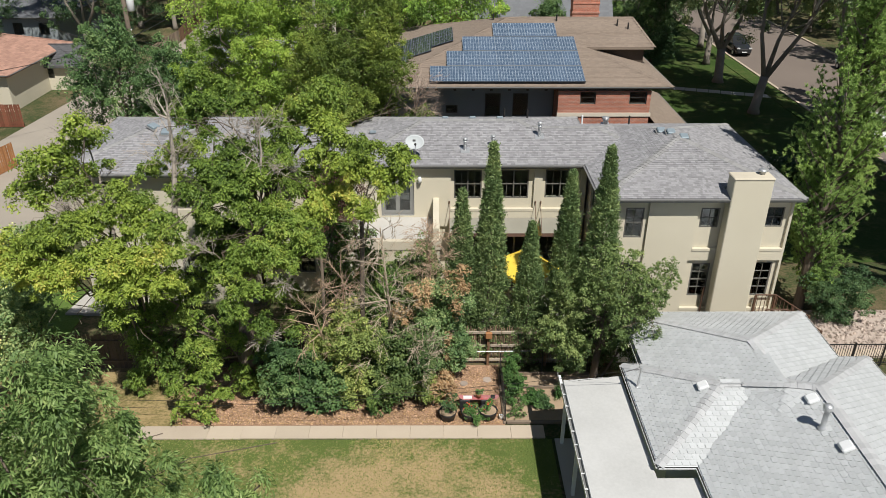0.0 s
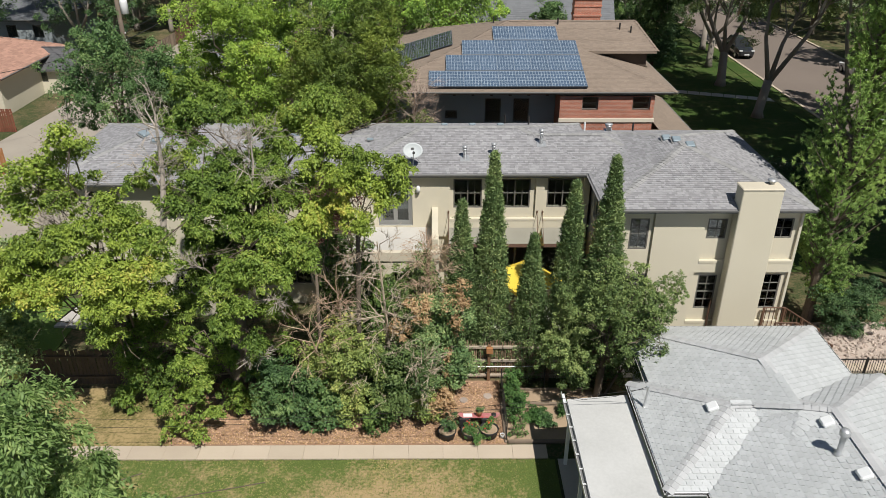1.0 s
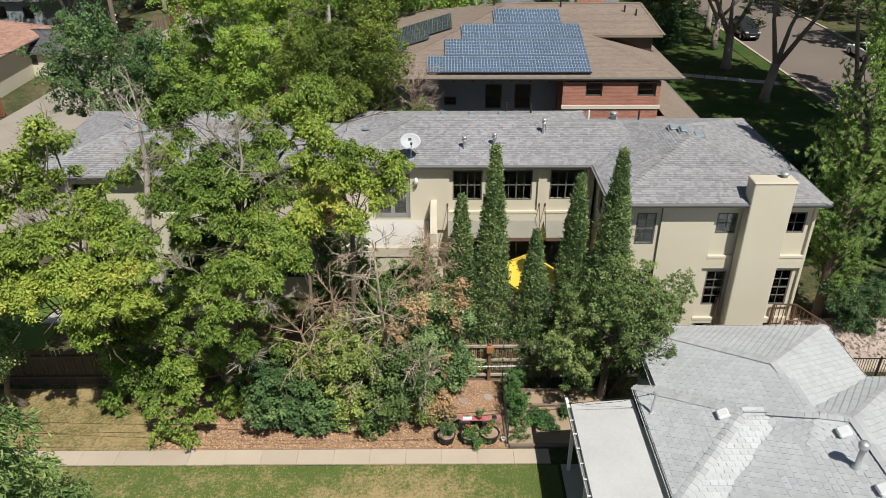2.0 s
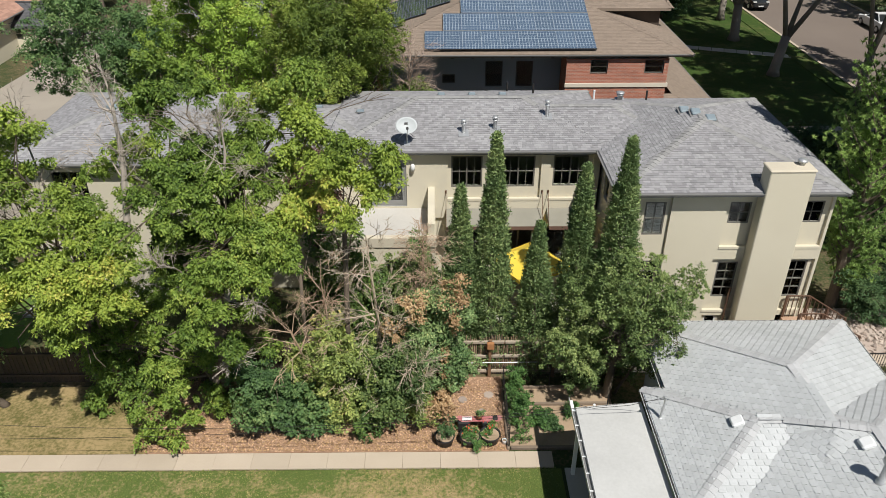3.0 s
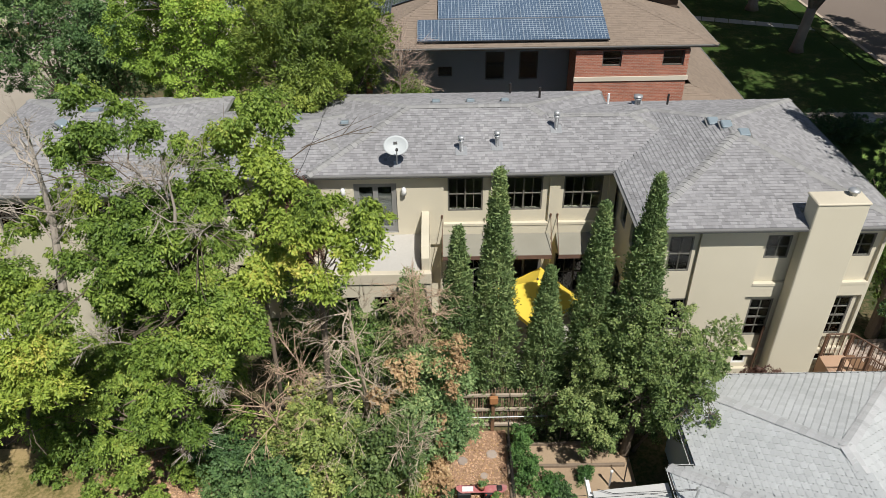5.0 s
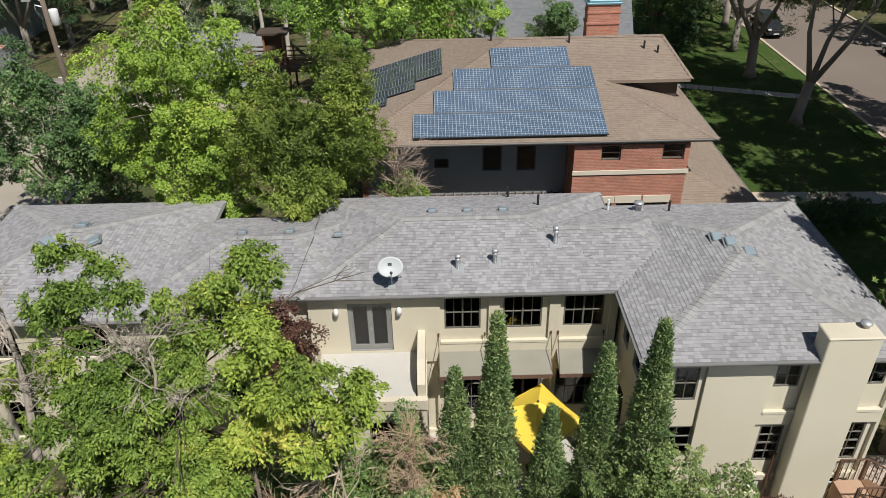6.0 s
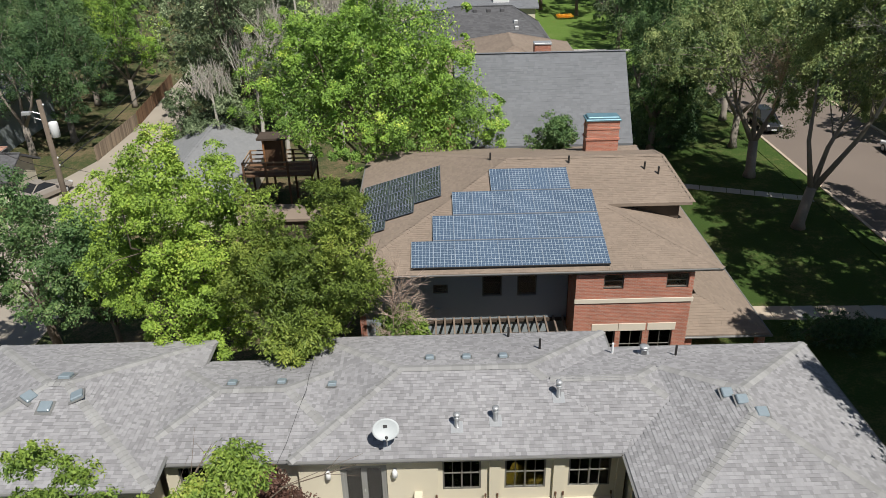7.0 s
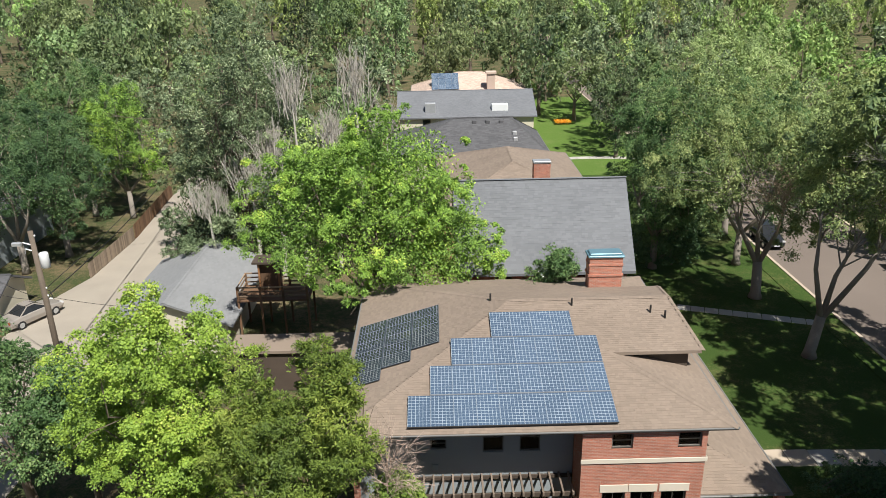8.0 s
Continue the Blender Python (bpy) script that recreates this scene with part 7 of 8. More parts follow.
tree(102, "box elder with dense low foliage over the mulch", (-8.2, 22.8, 0), (-6.6, 22.1, 3.6), (2.9, 1.8, 3.0), LEAF_ELDER, 950, 46, 0.17, 0.105, 0.042, 0.2, droop=0.6, gaps=0.3, turn=0.75, limb_count=10, shell=0.6, grain=0.9,
     lobes=domes(5, [(-9.4, 21.0, 0.7, 0.47), (-8.7, 20.9, 0.3, 0.38), (-9.7, 21.2, 1.4, 0.34), (-8.7, 21.3, 1.7, 0.42), (-8.1, 21.3, 1.0, 0.38), (-8.7, 21.4, 3.0, 0.38), (-9.0, 21.8, 3.8, 0.34), (-8.1, 21.4, 2.3, 0.38), (-6.2, 21.6, 2.5, 0.42), (-5.6, 22.0, 3.3, 0.38), (-7.6, 22.2, 1.3, 0.51), (-10.8, 22.6, 2.4, 0.68), (-11.7, 22.8, 0.7, 0.59), (-10.2, 22.6, 3.6, 0.77), (-9.4, 23.0, 4.4, 0.85), (-8.8, 23.0, 2.3, 0.94), (-7.1, 23.0, 2.3, 0.85), (-10.5, 22.8, 1.0, 0.68), (-11.4, 22.4, 3.3, 0.59), (-5.9, 23.0, 4.3, 0.68), (-7.1, 22.4, 0.6, 0.51), (-7.6, 22.0, 2.9, 0.42)]))
tree(103, "bright yellow-green young box elder before the deck", (-3.1, 22.7, 0), (-2.75, 22.2, 8.9), (1.45, 1.3, 2.1), LEAF_ELDER_LIGHT, 380, 44, 0.18, 0.105, 0.042, 0.10, turn=0.75, droop=0.5, gaps=0.3, limb_count=8, shell=0.6, grain=0.9, fork=(-2.7, 22.3, 8.0),
     lobes=domes(6, [(-2.5, 22.0, 10.2, 0.38), (-3.1, 21.9, 9.6, 0.47), (-2.2, 21.8, 9.5, 0.51), (-1.5, 21.8, 9.9, 0.42), (-1.8, 21.6, 9.1, 0.42), (-3.0, 21.6, 8.7, 0.38), (-2.6, 21.6, 8.2, 0.34), (-1.2, 21.7, 9.4, 0.21)]))
tree(106, "green box elder shoots at the deck corner", (-4.4, 22.9, 0), (-4.3, 22.3, 7.4), (0.9, 0.8, 1.3), LEAF_ELDER_LIGHT, 260, 44, 0.19, 0.11, 0.05, 0.07, droop=0.45, gaps=0.3, limb_count=5, fork=(-4.2, 22.6, 7.0), shell=0.6, lobes=domes(8, [(-4.2, 22.2, 8.1, 0.42), (-4.6, 22.2, 7.7, 0.34), (-3.8, 22.6, 8.5, 0.34), (-3.9, 23.5, 10.5, 0.42), (-4.1, 23.2, 9.6, 0.34), (-3.4, 23.0, 10.2, 0.30)]))
# The last two lobes are added to shade the fence and dry lawn.
tree(104, "box elder with yellowing leaves at the dark fence", (-10.9, 23.5, 0), (-11.2, 22.7, 5.3), (2.7, 2.0, 3.3), LEAF_ELDER_LIGHT, 1250, 44, 0.18, 0.105, 0.042, 0.22, droop=0.4, gaps=0.1, limb_count=14, shell=0.6, grain=0.9,
     lobes=domes(7, [(-11.1, 21.4, 7.9, 0.59), (-10.2, 21.4, 7.9, 0.51), (-11.3, 20.8, 7.0, 0.64), (-10.5, 20.8, 6.6, 0.64), (-9.5, 21.0, 7.0, 0.59), (-9.2, 20.7, 6.1, 0.51), (-10.1, 20.5, 5.9, 0.55), (-11.0, 20.5, 5.9, 0.55), (-10.7, 20.4, 4.9, 0.38), (-12.2, 21.0, 7.6, 0.77), (-12.9, 20.8, 6.1, 0.68), (-11.7, 22.4, 8.5, 0.42), (-10.6, 22.2, 8.6, 0.42), (-12.3, 23.0, 9.8, 0.59), (-13.5, 21.0, 7.1, 0.85), (-9.7, 22.0, 7.7, 0.42), (-11.1, 23.0, 9.3, 0.30), (-11.6, 23.4, 9.9, 0.34), (-8.3, 23.0, 9.9, 0.34), (-8.9, 22.8, 9.0, 0.34), (-11.8, 23.0, 9.1, 0.41), (-12.3, 22.6, 8.8, 0.54), (-11.0, 22.0, 8.2, 0.45), (-10.1, 21.8, 8.2, 0.45), (-11.9, 21.6, 7.8, 0.54), (-11.0, 21.4, 7.1, 0.54), (-10.3, 21.4, 6.0, 0.54), (-12.3, 20.0, 6.5, 0.6), (-13.3, 20.3, 7.0, 0.6)]))
tree(107, "pale beige-green smoke tree at the turf yard", (-16.2, 24.9, 0), (-16.0, 24.6, 4.9), (1.6, 1.3, 1.3), LEAF_SHRUB, 260, 44, 0.26, 0.11, 0.06, 0.1, 9, limb_count=10)
tree(105, "grey-green smoke bush with dull foliage", (-15.2, 23.0, 0), (-15.4, 22.6, 3.0), (1.5, 1.4, 2.1), LEAF_SHRUB, 300, 44, 0.28, 0.11, 0.06, 0.13, 12, limb_count=10)


def dead_tree(seed, label, base, top, spread, count, r0, bark=BARK_PALE, name="dead_tree", twig=0.45, up=0.9):
    """Bare limbs and twigs without leaves."""
    r = np.random.default_rng(seed)
    base, top = Vector(base), Vector(top)
    s = Shape()
    s.tube([base, base + (top - base) * 0.5 + Vector((0.1, 0.05, 0)), top], [r0, r0 * 0.7, r0 * 0.25], 7)
    for _ in range(count):
        a = base + (top - base) * r.uniform(0.3, 1.0)
        d = Vector((r.normal(), r.normal(), abs(r.normal()) * up + 0.15)).normalized()
        k = spread * r.uniform(0.45, 1.0)
        m1 = a + d * k * 0.5 + Vector((r.normal(), r.normal(), r.normal())) * k * 0.08
        e = a + d * k + Vector((0, 0, -0.1 * k))
        rr = r0 * r.uniform(0.2, 0.42)
        s.tube([a, m1, e], [rr, rr * 0.6, rr * 0.18], 5, cap=False)
        for _ in range(7):
            q = a + (e - a) * r.uniform(0.3, 1.0)
            f = q + (d + Vector((r.normal(), r.normal(), r.normal())) * 0.5 - Vector((0, 0, 0.12))).normalized() * twig * r.uniform(0.5, 1.3)
            s.tube([q, (q + f) / 2 + Vector((r.normal(), r.normal(), r.normal())) * 0.04, f], [rr * 0.28, rr * 0.2, 0.004], 3, cap=False)
            for _ in range(3):
                h = f + (f - q) * 0.35 + Vector((r.normal(), r.normal(), r.normal() - 0.3)) * twig * 0.24
                s.tube([q + (f - q) * r.uniform(0.4, 1), h], [0.008, 0.003], 3, cap=False)
    return solid(name, fast(s, base), bark, label, "tree", base)


def fast(shape, base):
    shape.v = [tuple(Vector(p) - Vector(base)) for p in shape.v]
    return shape


dead_tree(111, "bleached dead limb standing out of the box elder", (-8.9, 22.0, 7.6), (-8.7, 22.6, 11.7), 1.5, 12, 0.11)
dead_tree(112, "bleached dead branches over the box elder crown", (-6.1, 22.4, 8.6), (-5.9, 22.6, 11.0), 1.3, 9, 0.05)
tree(108, "sparse yellow-green shoots among dead limbs at the fence", (-12.2, 24.0, 0), (-12.2, 22.9, 9.8), (1.4, 1.2, 1.6), LEAF_ELDER_LIGHT, 230, 44, 0.24, 0.10, 0.055, 0.1, droop=0.4, gaps=0.0, limb_count=10, shell=0.6, grain=1.0, lobes=domes(9, [(-12.8, 22.6, 9.7, 0.75), (-13.5, 22.6, 8.5, 0.75), (-11.8, 22.6, 10.6, 0.5), (-12.4, 22.8, 8.9, 0.6)]))
dead_tree(113, "bare grey limbs of a dying tree at the fence", (-12.0, 24.0, 4.0), (-12.2, 24.0, 10.0), 1.8, 14, 0.07)
for k_, (x_, y_, z_, d_) in enumerate(((-6.4, 20.7, 3.5, 0.6), (-5.3, 20.5, 5.8, 0.6), (-7.8, 21.0, 6.7, 0.7), (-10.6, 21.6, 8.2, 0.8), (-12.4, 21.4, 7.8, 0.8), (-6.7, 22.7, 10.2, 0.8), (-5.2, 22.6, 9.0, 0.7))):
    dead_tree(410 + k_, "grey dead twigs hanging in the box elder", (x_ + 0.3, y_ + 0.7, z_ - 0.3), (x_, y_, z_ + 0.4), d_, 8, 0.026, BARK_PALE, "dead_branch", 0.3)
dead_tree(118, "arching bare reddish stems in the shrub border", (-4.2, 23.0, 0.0), (-4.5, 21.5, 4.4), 2.0, 15, 0.06, BARK_RED, "dead_shrub")
dead_tree(119, "dry reddish reeds before the deck wall", (-0.5, 24.3, 0.0), (-0.5, 24.1, 6.3), 1.2, 60, 0.045, BARK_RED, "dead_shrub", 0.35, 2.2)
dead_tree(114, "bare reddish twigs of a dead shrub", (-3.6, 22.9, 0.0), (-3.5, 21.9, 6.0), 2.0, 18, 0.06, BARK_RED, "dead_shrub")
dead_tree(115, "bare grey twigs of a dead shrub in the bed", (-1.9, 22.9, 0.0), (-2.1, 22.2, 7.3), 1.9, 30, 0.075, BARK_TAN, "dead_shrub")
dead_tree(116, "tangle of bare brown twigs in the shrub border", (-0.8, 22.4, 0.0), (-0.7, 21.6, 3.4), 1.5, 30, 0.05, BARK_TAN, "dead_shrub")
dead_tree(117, "bare pale reddish branches beside the brick house", (-1.7, 38.6, 0), (-1.3, 38.2, 7.4), 2.0, 70, 0.06, BARK_PINK, "dead_shrub", 0.6, 1.8)

# shrub border in the mulch
tree(121, "dull green shrub with some withered leaves in the mulch bed", (-3.0, 22.4, 0), (-3.2, 22.3, 2.2), (1.7, 1.2, 2.0), LEAF_OLIVE, 560, 40, 0.2, 0.095, 0.052, 0.05, 14, limb_count=16, name="shrub", category="shrub", low=-0.9, gaps=0.08, grain=1.1)
tree(122, "dense dark green shrub with glossy leaves", (-1.2, 22.3, 0), (-1.4, 22.3, 2.1), (1.4, 1.1, 1.9), LEAF_APPLE, 520, 40, 0.2, 0.10, 0.055, 0.05, 14, limb_count=16, name="shrub", category="shrub", low=-0.9, gaps=0.06, grain=1.1)
tree(123, "shrub with green and rusty withered leaves", (0.0, 22.9, 0), (-0.1, 22.9, 2.3), (1.15, 1.0, 2.1), LEAF_SHRUB, 400, 40, 0.2, 0.095, 0.05, 0.06, 12, limb_count=16, name="shrub", category="shrub", low=-0.9, gaps=0.06, grain=1.1,
     second=(LEAF_BROWN, 0.26, [(0.5, 22.6, 3.9, 0.25, 0.3, 0.9), (0.6, 22.7, 5.0, 0.18, 0.2, 0.5), (0.2, 22.4, 2.6, 0.25, 0.3, 0.6), (-1.6, 22.1, 4.0, 0.3, 0.3, 0.6), (-0.9, 22.3, 4.6, 0.2, 0.2, 0.7), (-0.7, 22.0, 2.2, 0.4, 0.3, 0.4)]))
tree(124, "yellowish dull shrub at the edge of the mulch", (-2.2, 21.8, 0), (-2.2, 21.8, 1.3), (1.0, 0.6, 1.1), LEAF_ELDER_DEEP, 190, 40, 0.2, 0.09, 0.05, 0.05, 8, limb_count=10, name="shrub", category="shrub", low=-0.9, gaps=0.1)
tree(125, "dull green viburnum at the mulch edge", (-4.6, 21.9, 0), (-4.7, 21.8, 1.1), (1.1, 0.8, 1.1), LEAF_CRAB, 250, 40, 0.2, 0.11, 0.07, 0.05, 8, limb_count=10, name="shrub", category="shrub", low=-0.9)
tree(126, "tall dusty shrub below the deck", (-1.0, 24.0, 0), (-1.4, 25.2, 2.9), (2.2, 0.9, 2.1), LEAF_APPLE, 460, 38, 0.18, 0.10, 0.055, 0.06, 12, limb_count=20, name="shrub", category="shrub", gaps=0.05, grain=1.1)
tree(127, "half-withered yellow shrub beside the mulch path", (-0.3, 21.8, 0), (-0.4, 21.8, 0.9), (0.7, 0.45, 0.8), LEAF_OLIVE, 90, 36, 0.18, 0.09, 0.05, 0.04, 6, limb_count=12, name="shrub", category="shrub", low=-0.9,
     second=(LEAF_BROWN, 0.4, [(0.1, 21.7, 1.1, 0.4, 0.3, 0.4)]))
tree(128, "green vine climbing beside the deck wall", (-0.6, 26.6, 0), (-0.6, 26.5, 2.6), (0.45, 0.4, 2.0), LEAF_BRIGHT, 120, 36, 0.16, 0.09, 0.06, 0.03, 6, limb_count=8, name="climber", category="climber")
tree(129, "purple-leaved plum beside the deck", (-4.75, 29.0, 0), (-4.75, 28.6, 5.2), (1.15, 0.75, 1.9), LEAF_PLUM, 480, 40, 0.24, 0.09, 0.052, 0.1, 14, limb_count=20, gaps=0.2)
tree(130, "broad crabapple with dull green leaves behind the wire fence", (6.0, 23.3, 0), (6.05, 23.0, 3.2), (2.4, 1.55, 2.5), LEAF_APPLE, 1150, 44, 0.13, 0.075, 0.042, 0.16, 34, limb_count=30, low=-0.8, gaps=0.12, fine=0.2, grain=1.3)
tree(133, "thin leafy shoots of the crabapple over the pale roof", (6.3, 23.4, 0), (8.0, 23.3, 4.0), (1.0, 0.8, 1.2), LEAF_APPLE, 110, 44, 0.09, 0.075, 0.042, 0.05, 14, limb_count=9, gaps=0.1, fine=0.12, grain=1.6)
for k, (x, y, h, w) in enumerate(((2.70, 23.4, 1.25, 0.30), (2.66, 22.9, 1.2, 0.30), (2.78, 22.4, 1.15, 0.34), (2.74, 21.9, 1.1, 0.34), (2.82, 21.4, 1.0, 0.36), (2.72, 21.05, 0.7, 0.26), (3.5, 22.0, 0.4, 0.42), (3.9, 21.7, 0.35, 0.36), (4.55, 22.3, 0.5, 0.22))):
    tree(140 + k, "leggy green tomato plant in the vegetable bed", (x, y, 0.02), (x, y, h * 0.55), (w, w, h * 0.5), LEAF_BRIGHT if k != 7 else LEAF_CRAB, 95, 30, 0.08, 0.055, 0.03, 0.012, 8, limb_count=6, name="vegetable_plant", category="plant", group="vegetables", low=-0.9)
for k, (x, y, h, w, m_) in enumerate(((0.25, 21.1, 0.75, 0.42, LEAF_CRAB), (1.03, 21.08, 0.40, 0.30, LEAF_BRIGHT), (1.70, 21.14, 0.40, 0.30, LEAF_BRIGHT), (1.36, 21.68, 0.76, 0.10, LEAF_CRAB), (1.45, 20.85, 0.22, 0.3, LEAF_BRIGHT))):
    b = (x, y, 0.3 if k < 3 else (0.65 if k == 3 else 0.02))
    pot = tree(150 + k, "bushy green herbs growing in the tub" if k < 4 else "low green plant spilling onto the path", b, (x, y, h), (w, w, (0.3, 0.14, 0.14, 0.1, 0.15)[k]), m_, 40 if k != 3 else 12, 26, 0.08 if k != 3 else 0.04, 0.05, 0.03, 0.01, 6, limb_count=5, name="potted_plant", category="plant", low=-0.9)
    if k in (1, 2):
        part("flowers", leaf_mesh("flowers", np.array([x, y, h + 0.2]) + np.random.default_rng(k).normal(size=(12, 3)) * 0.09, np.random.default_rng(k + 5).normal(size=(12, 3)), np.tile([0.0, 0.0, 1.0], (12, 1)), 0.06, 0.05, FLOWER_RED), FLOWER_RED, pot, "small red flowers")


def cypress(seed, x, y, h, w):
    """A columnar juniper: dense upright sprays round a stem."""
    r = np.random.default_rng(seed)
    t = thing("columnar_juniper", "tall narrow dark green columnar juniper", "tree", (x, y, 0), "junipers behind the fence")
    n = int(4600 * h / 8)
    u = r.random(n) ** 0.85
    ang = r.random(n) * 2 * np.pi
    prof = w * (1.01 - u) ** 0.80 * np.minimum(1, 0.7 + u * 2.5)
    lump = np.array([noise.noise(Vector((math.cos(a) * 3.0 + x, math.sin(a) * 3.0, z * h * 3.4 + seed))) for a, z in zip(ang, u)])
    rad = prof * (0.92 + 0.5 * lump + r.normal(size=n) * 0.06)
    rad *= 0.72 + 0.28 * r.random(n) ** 0.4
    c = np.stack([x + np.cos(ang) * rad, y + np.sin(ang) * rad, 0.05 + u * h], 1)
    out = np.stack([np.cos(ang), np.sin(ang), np.zeros(n)], 1)
    per = 6
    cc = np.repeat(c, per, 0) + r.normal(size=(n * per, 3)) * 0.055
    oo = np.repeat(out, per, 0)
    ax = unit(oo * 0.75 + np.array([0, 0, 0.75]) + r.normal(size=cc.shape) * 0.45)
    nn_ = unit(oo + np.array([0, 0, 0.35]) + r.normal(size=cc.shape) * 0.5)
    part("trunk", Shape().tube([(x, y, -0.05), (x, y, h * 0.5), (x, y, h * 0.96)], [0.11, 0.07, 0.01], 7), BARK, t)
    part("foliage", leaf_mesh("foliage", cc, ax, nn_, 0.125, 0.042, LEAF_CYPRESS), LEAF_CYPRESS, t)


for k, (x, y, h, w) in enumerate(((0.78, 25.2, 7.3, 1.02), (1.9, 25.2, 9.15, 0.98), (3.43, 24.9, 6.1, 0.98), (4.86, 25.2, 8.05, 1.02), (6.08, 24.7, 9.2, 1.15))):
    cypress(160 + k, x, y, h, w)


def conifer(seed, label, base, h, w, leaf, tiers=60, clusters=26):
    """A loose pine: whorls of rising limbs with tufts of needles."""
    r = np.random.default_rng(seed)
    t = thing("pine_tree", label, "tree", base)
    s = Shape()
    s.tube([base, (base[0], base[1], h * 0.5), (base[0] + 0.1, base[1], h * 0.98)], [0.24, 0.15, 0.02], 9)
    tips = []
    for i in range(tiers):
        u = 0.06 + 0.92 * (i + r.random()) / tiers
        reach = w * (1 - u) ** 0.55 * r.uniform(0.45, 1.1) * min(1, 0.3 + u * 2.2)
        a = r.random() * 6.283
        d = np.array([math.cos(a), math.sin(a), r.uniform(0.8, 1.7)])
        p0 = np.array([base[0], base[1], u * h])
        e = p0 + d * reach
        m1 = p0 + d * reach * 0.5 - np.array([0, 0, 0.12 * reach])
        s.tube([p0, m1, e], [0.05, 0.035, 0.01], 4, cap=False)
        for k in range(clusters):
            v = r.uniform(0.3, 1.05)
            tips.append(p0 + d * reach * v + r.normal(size=3) * np.array([0.2, 0.2, 0.26]) * (0.5 + reach * 0.25))
    tips = np.array(tips)
    n, per = len(tips), 22
    off = unit(r.normal(size=(n, per, 3)) + np.array([0, 0, 1.3]))
    c = (tips[:, None] + off * r.uniform(0.03, 0.11, (n, per, 1))).reshape(-1, 3)
    part("trunk", s, BARK, t)
    part("crown", leaf_mesh("crown", c, off.reshape(-1, 3), unit(r.normal(size=c.shape) * 0.6 + np.array([0.15, -0.35, 0.8])), 0.135, 0.036, leaf, plain=True), leaf, t)


conifer(170, "tall loose bright green pine at the house corner", (16.4, 28.6, 0), 15.2, 2.5, LEAF_PINE, 190, 34)
tree(171, "rounded dark evergreen shrub over the gravel", (17.4, 28.3, 0), (17.6, 28.0, 1.1), (1.9, 1.2, 1.1), LEAF_DARK, 420, 36, 0.16, 0.10, 0.035, 0.08, 10, name="shrub", category="shrub", low=-0.9)
tree(172, "low purple-brown shrub at the wall foot", (10.95, 25.4, 0), (10.95, 25.4, 0.9), (1.2, 0.42, 0.75), LEAF_PLUM, 260, 36, 0.12, 0.07, 0.045, 0.04, 7, name="shrub", category="shrub", low=-0.9)
tree(173, "dark shrub between the house and the lawn", (16.8, 36.0, 0), (16.8, 36.0, 1.0), (1.5, 2.6, 1.1), LEAF_DARK, 300, 34, 0.2, 0.10, 0.06, 0.06, 9, name="shrub", category="shrub", low=-0.9)
tree(174, "dark hedge beside the brick house path", (23.0, 45.0, 0), (22.4, 44.6, 0.8), (4.2, 1.5, 0.9), LEAF_DARK, 420, 34, 0.2, 0.10, 0.06, 0.06, 12, name="hedge", category="hedge", low=-0.9)

# peach tree close to the camera's start
tree(180, "tall peach tree with long drooping leaves", (-7.6, 9.6, 0), (-6.95, 9.4, 8.3), (1.6, 1.5, 2.8), LEAF_PEACH, 700, 46, 0.24, 0.125, 0.03, 0.16, 14, droop=0.6, gaps=0.2, limb_count=18, flat=0.8, shell=0.4)
tree(181, "young shoot of the peach tree with long leaves", (-3.7, 9.3, 0), (-3.65, 9.4, 7.6), (0.55, 0.5, 1.55), LEAF_PEACH, 70, 46, 0.2, 0.12, 0.03, 0.03, 6, droop=0.6, limb_count=4, flat=0.8, shell=0.3)
tree(182, "lower limb of a peach tree over the lawn", (-7.0, 12.0, 0), (-8.6, 12.4, 5.6), (1.5, 1.4, 2.3), LEAF_PEACH, 330, 46, 0.24, 0.125, 0.03, 0.12, 10, droop=0.6, limb_count=10, flat=0.8, shell=0.4)

# behind the cream house
tree(190, "bright green maple behind the house", (-10.6, 40.0, 0), (-10.0, 39.4, 9.2), (3.6, 3.0, 4.4), LEAF_MAPLE_SUN, 2500, 44, 0.27, 0.09, 0.062, 0.24, 30, droop=0.35, gaps=0.06, grain=0.45, shell=0.7, limb_count=20, low=-0.8, cover=0.75, turn=0.42)
tree(191, "olive-green locust tree leaning over the roof", (-3.6, 38.6, 0), (-4.3, 38.0, 8.7), (3.0, 2.7, 3.8), LEAF_LOCUST, 1300, 46, 0.24, 0.15, 0.042, 0.2, 22, droop=-0.25, gaps=0.2, limb_count=20, flat=0.7)
tree(192, "low olive shoots hanging over the roof edge", (-4.6, 37.0, 0), (-4.7, 35.6, 7.0), (1.5, 1.3, 1.1), LEAF_LOCUST, 180, 46, 0.28, 0.17, 0.05, 0.1, 8, limb_count=8)
tree(193, "green shrub beside the pergola", (-1.2, 39.2, 0), (-1.3, 38.9, 5.0), (1.2, 0.9, 1.0), LEAF_ELDER, 160, 40, 0.26, 0.13, 0.07, 0.08, 8, limb_count=8)
tree(194, "large spreading maple above the brown roof", (-2.0, 57.4, 0), (-3.4, 57.6, 9.9), (7.5, 4.4, 5.8), LEAF_MAPLE, 3300, 44, 0.34, 0.12, 0.085, 0.42, 50, droop=0.35, gaps=0.1, grain=0.4, shell=0.7, limb_count=26, low=-0.45, plain=True, cover=0.78, turn=0.4)
tree(195, "green ash at the driveway", (-19.4, 45.0, 0), (-19.3, 44.6, 6.4), (3.5, 3.0, 3.9), LEAF_CRAB, 700, 40, 0.30, 0.13, 0.075, 0.26, 20, limb_count=14, low=-0.7, plain=True)
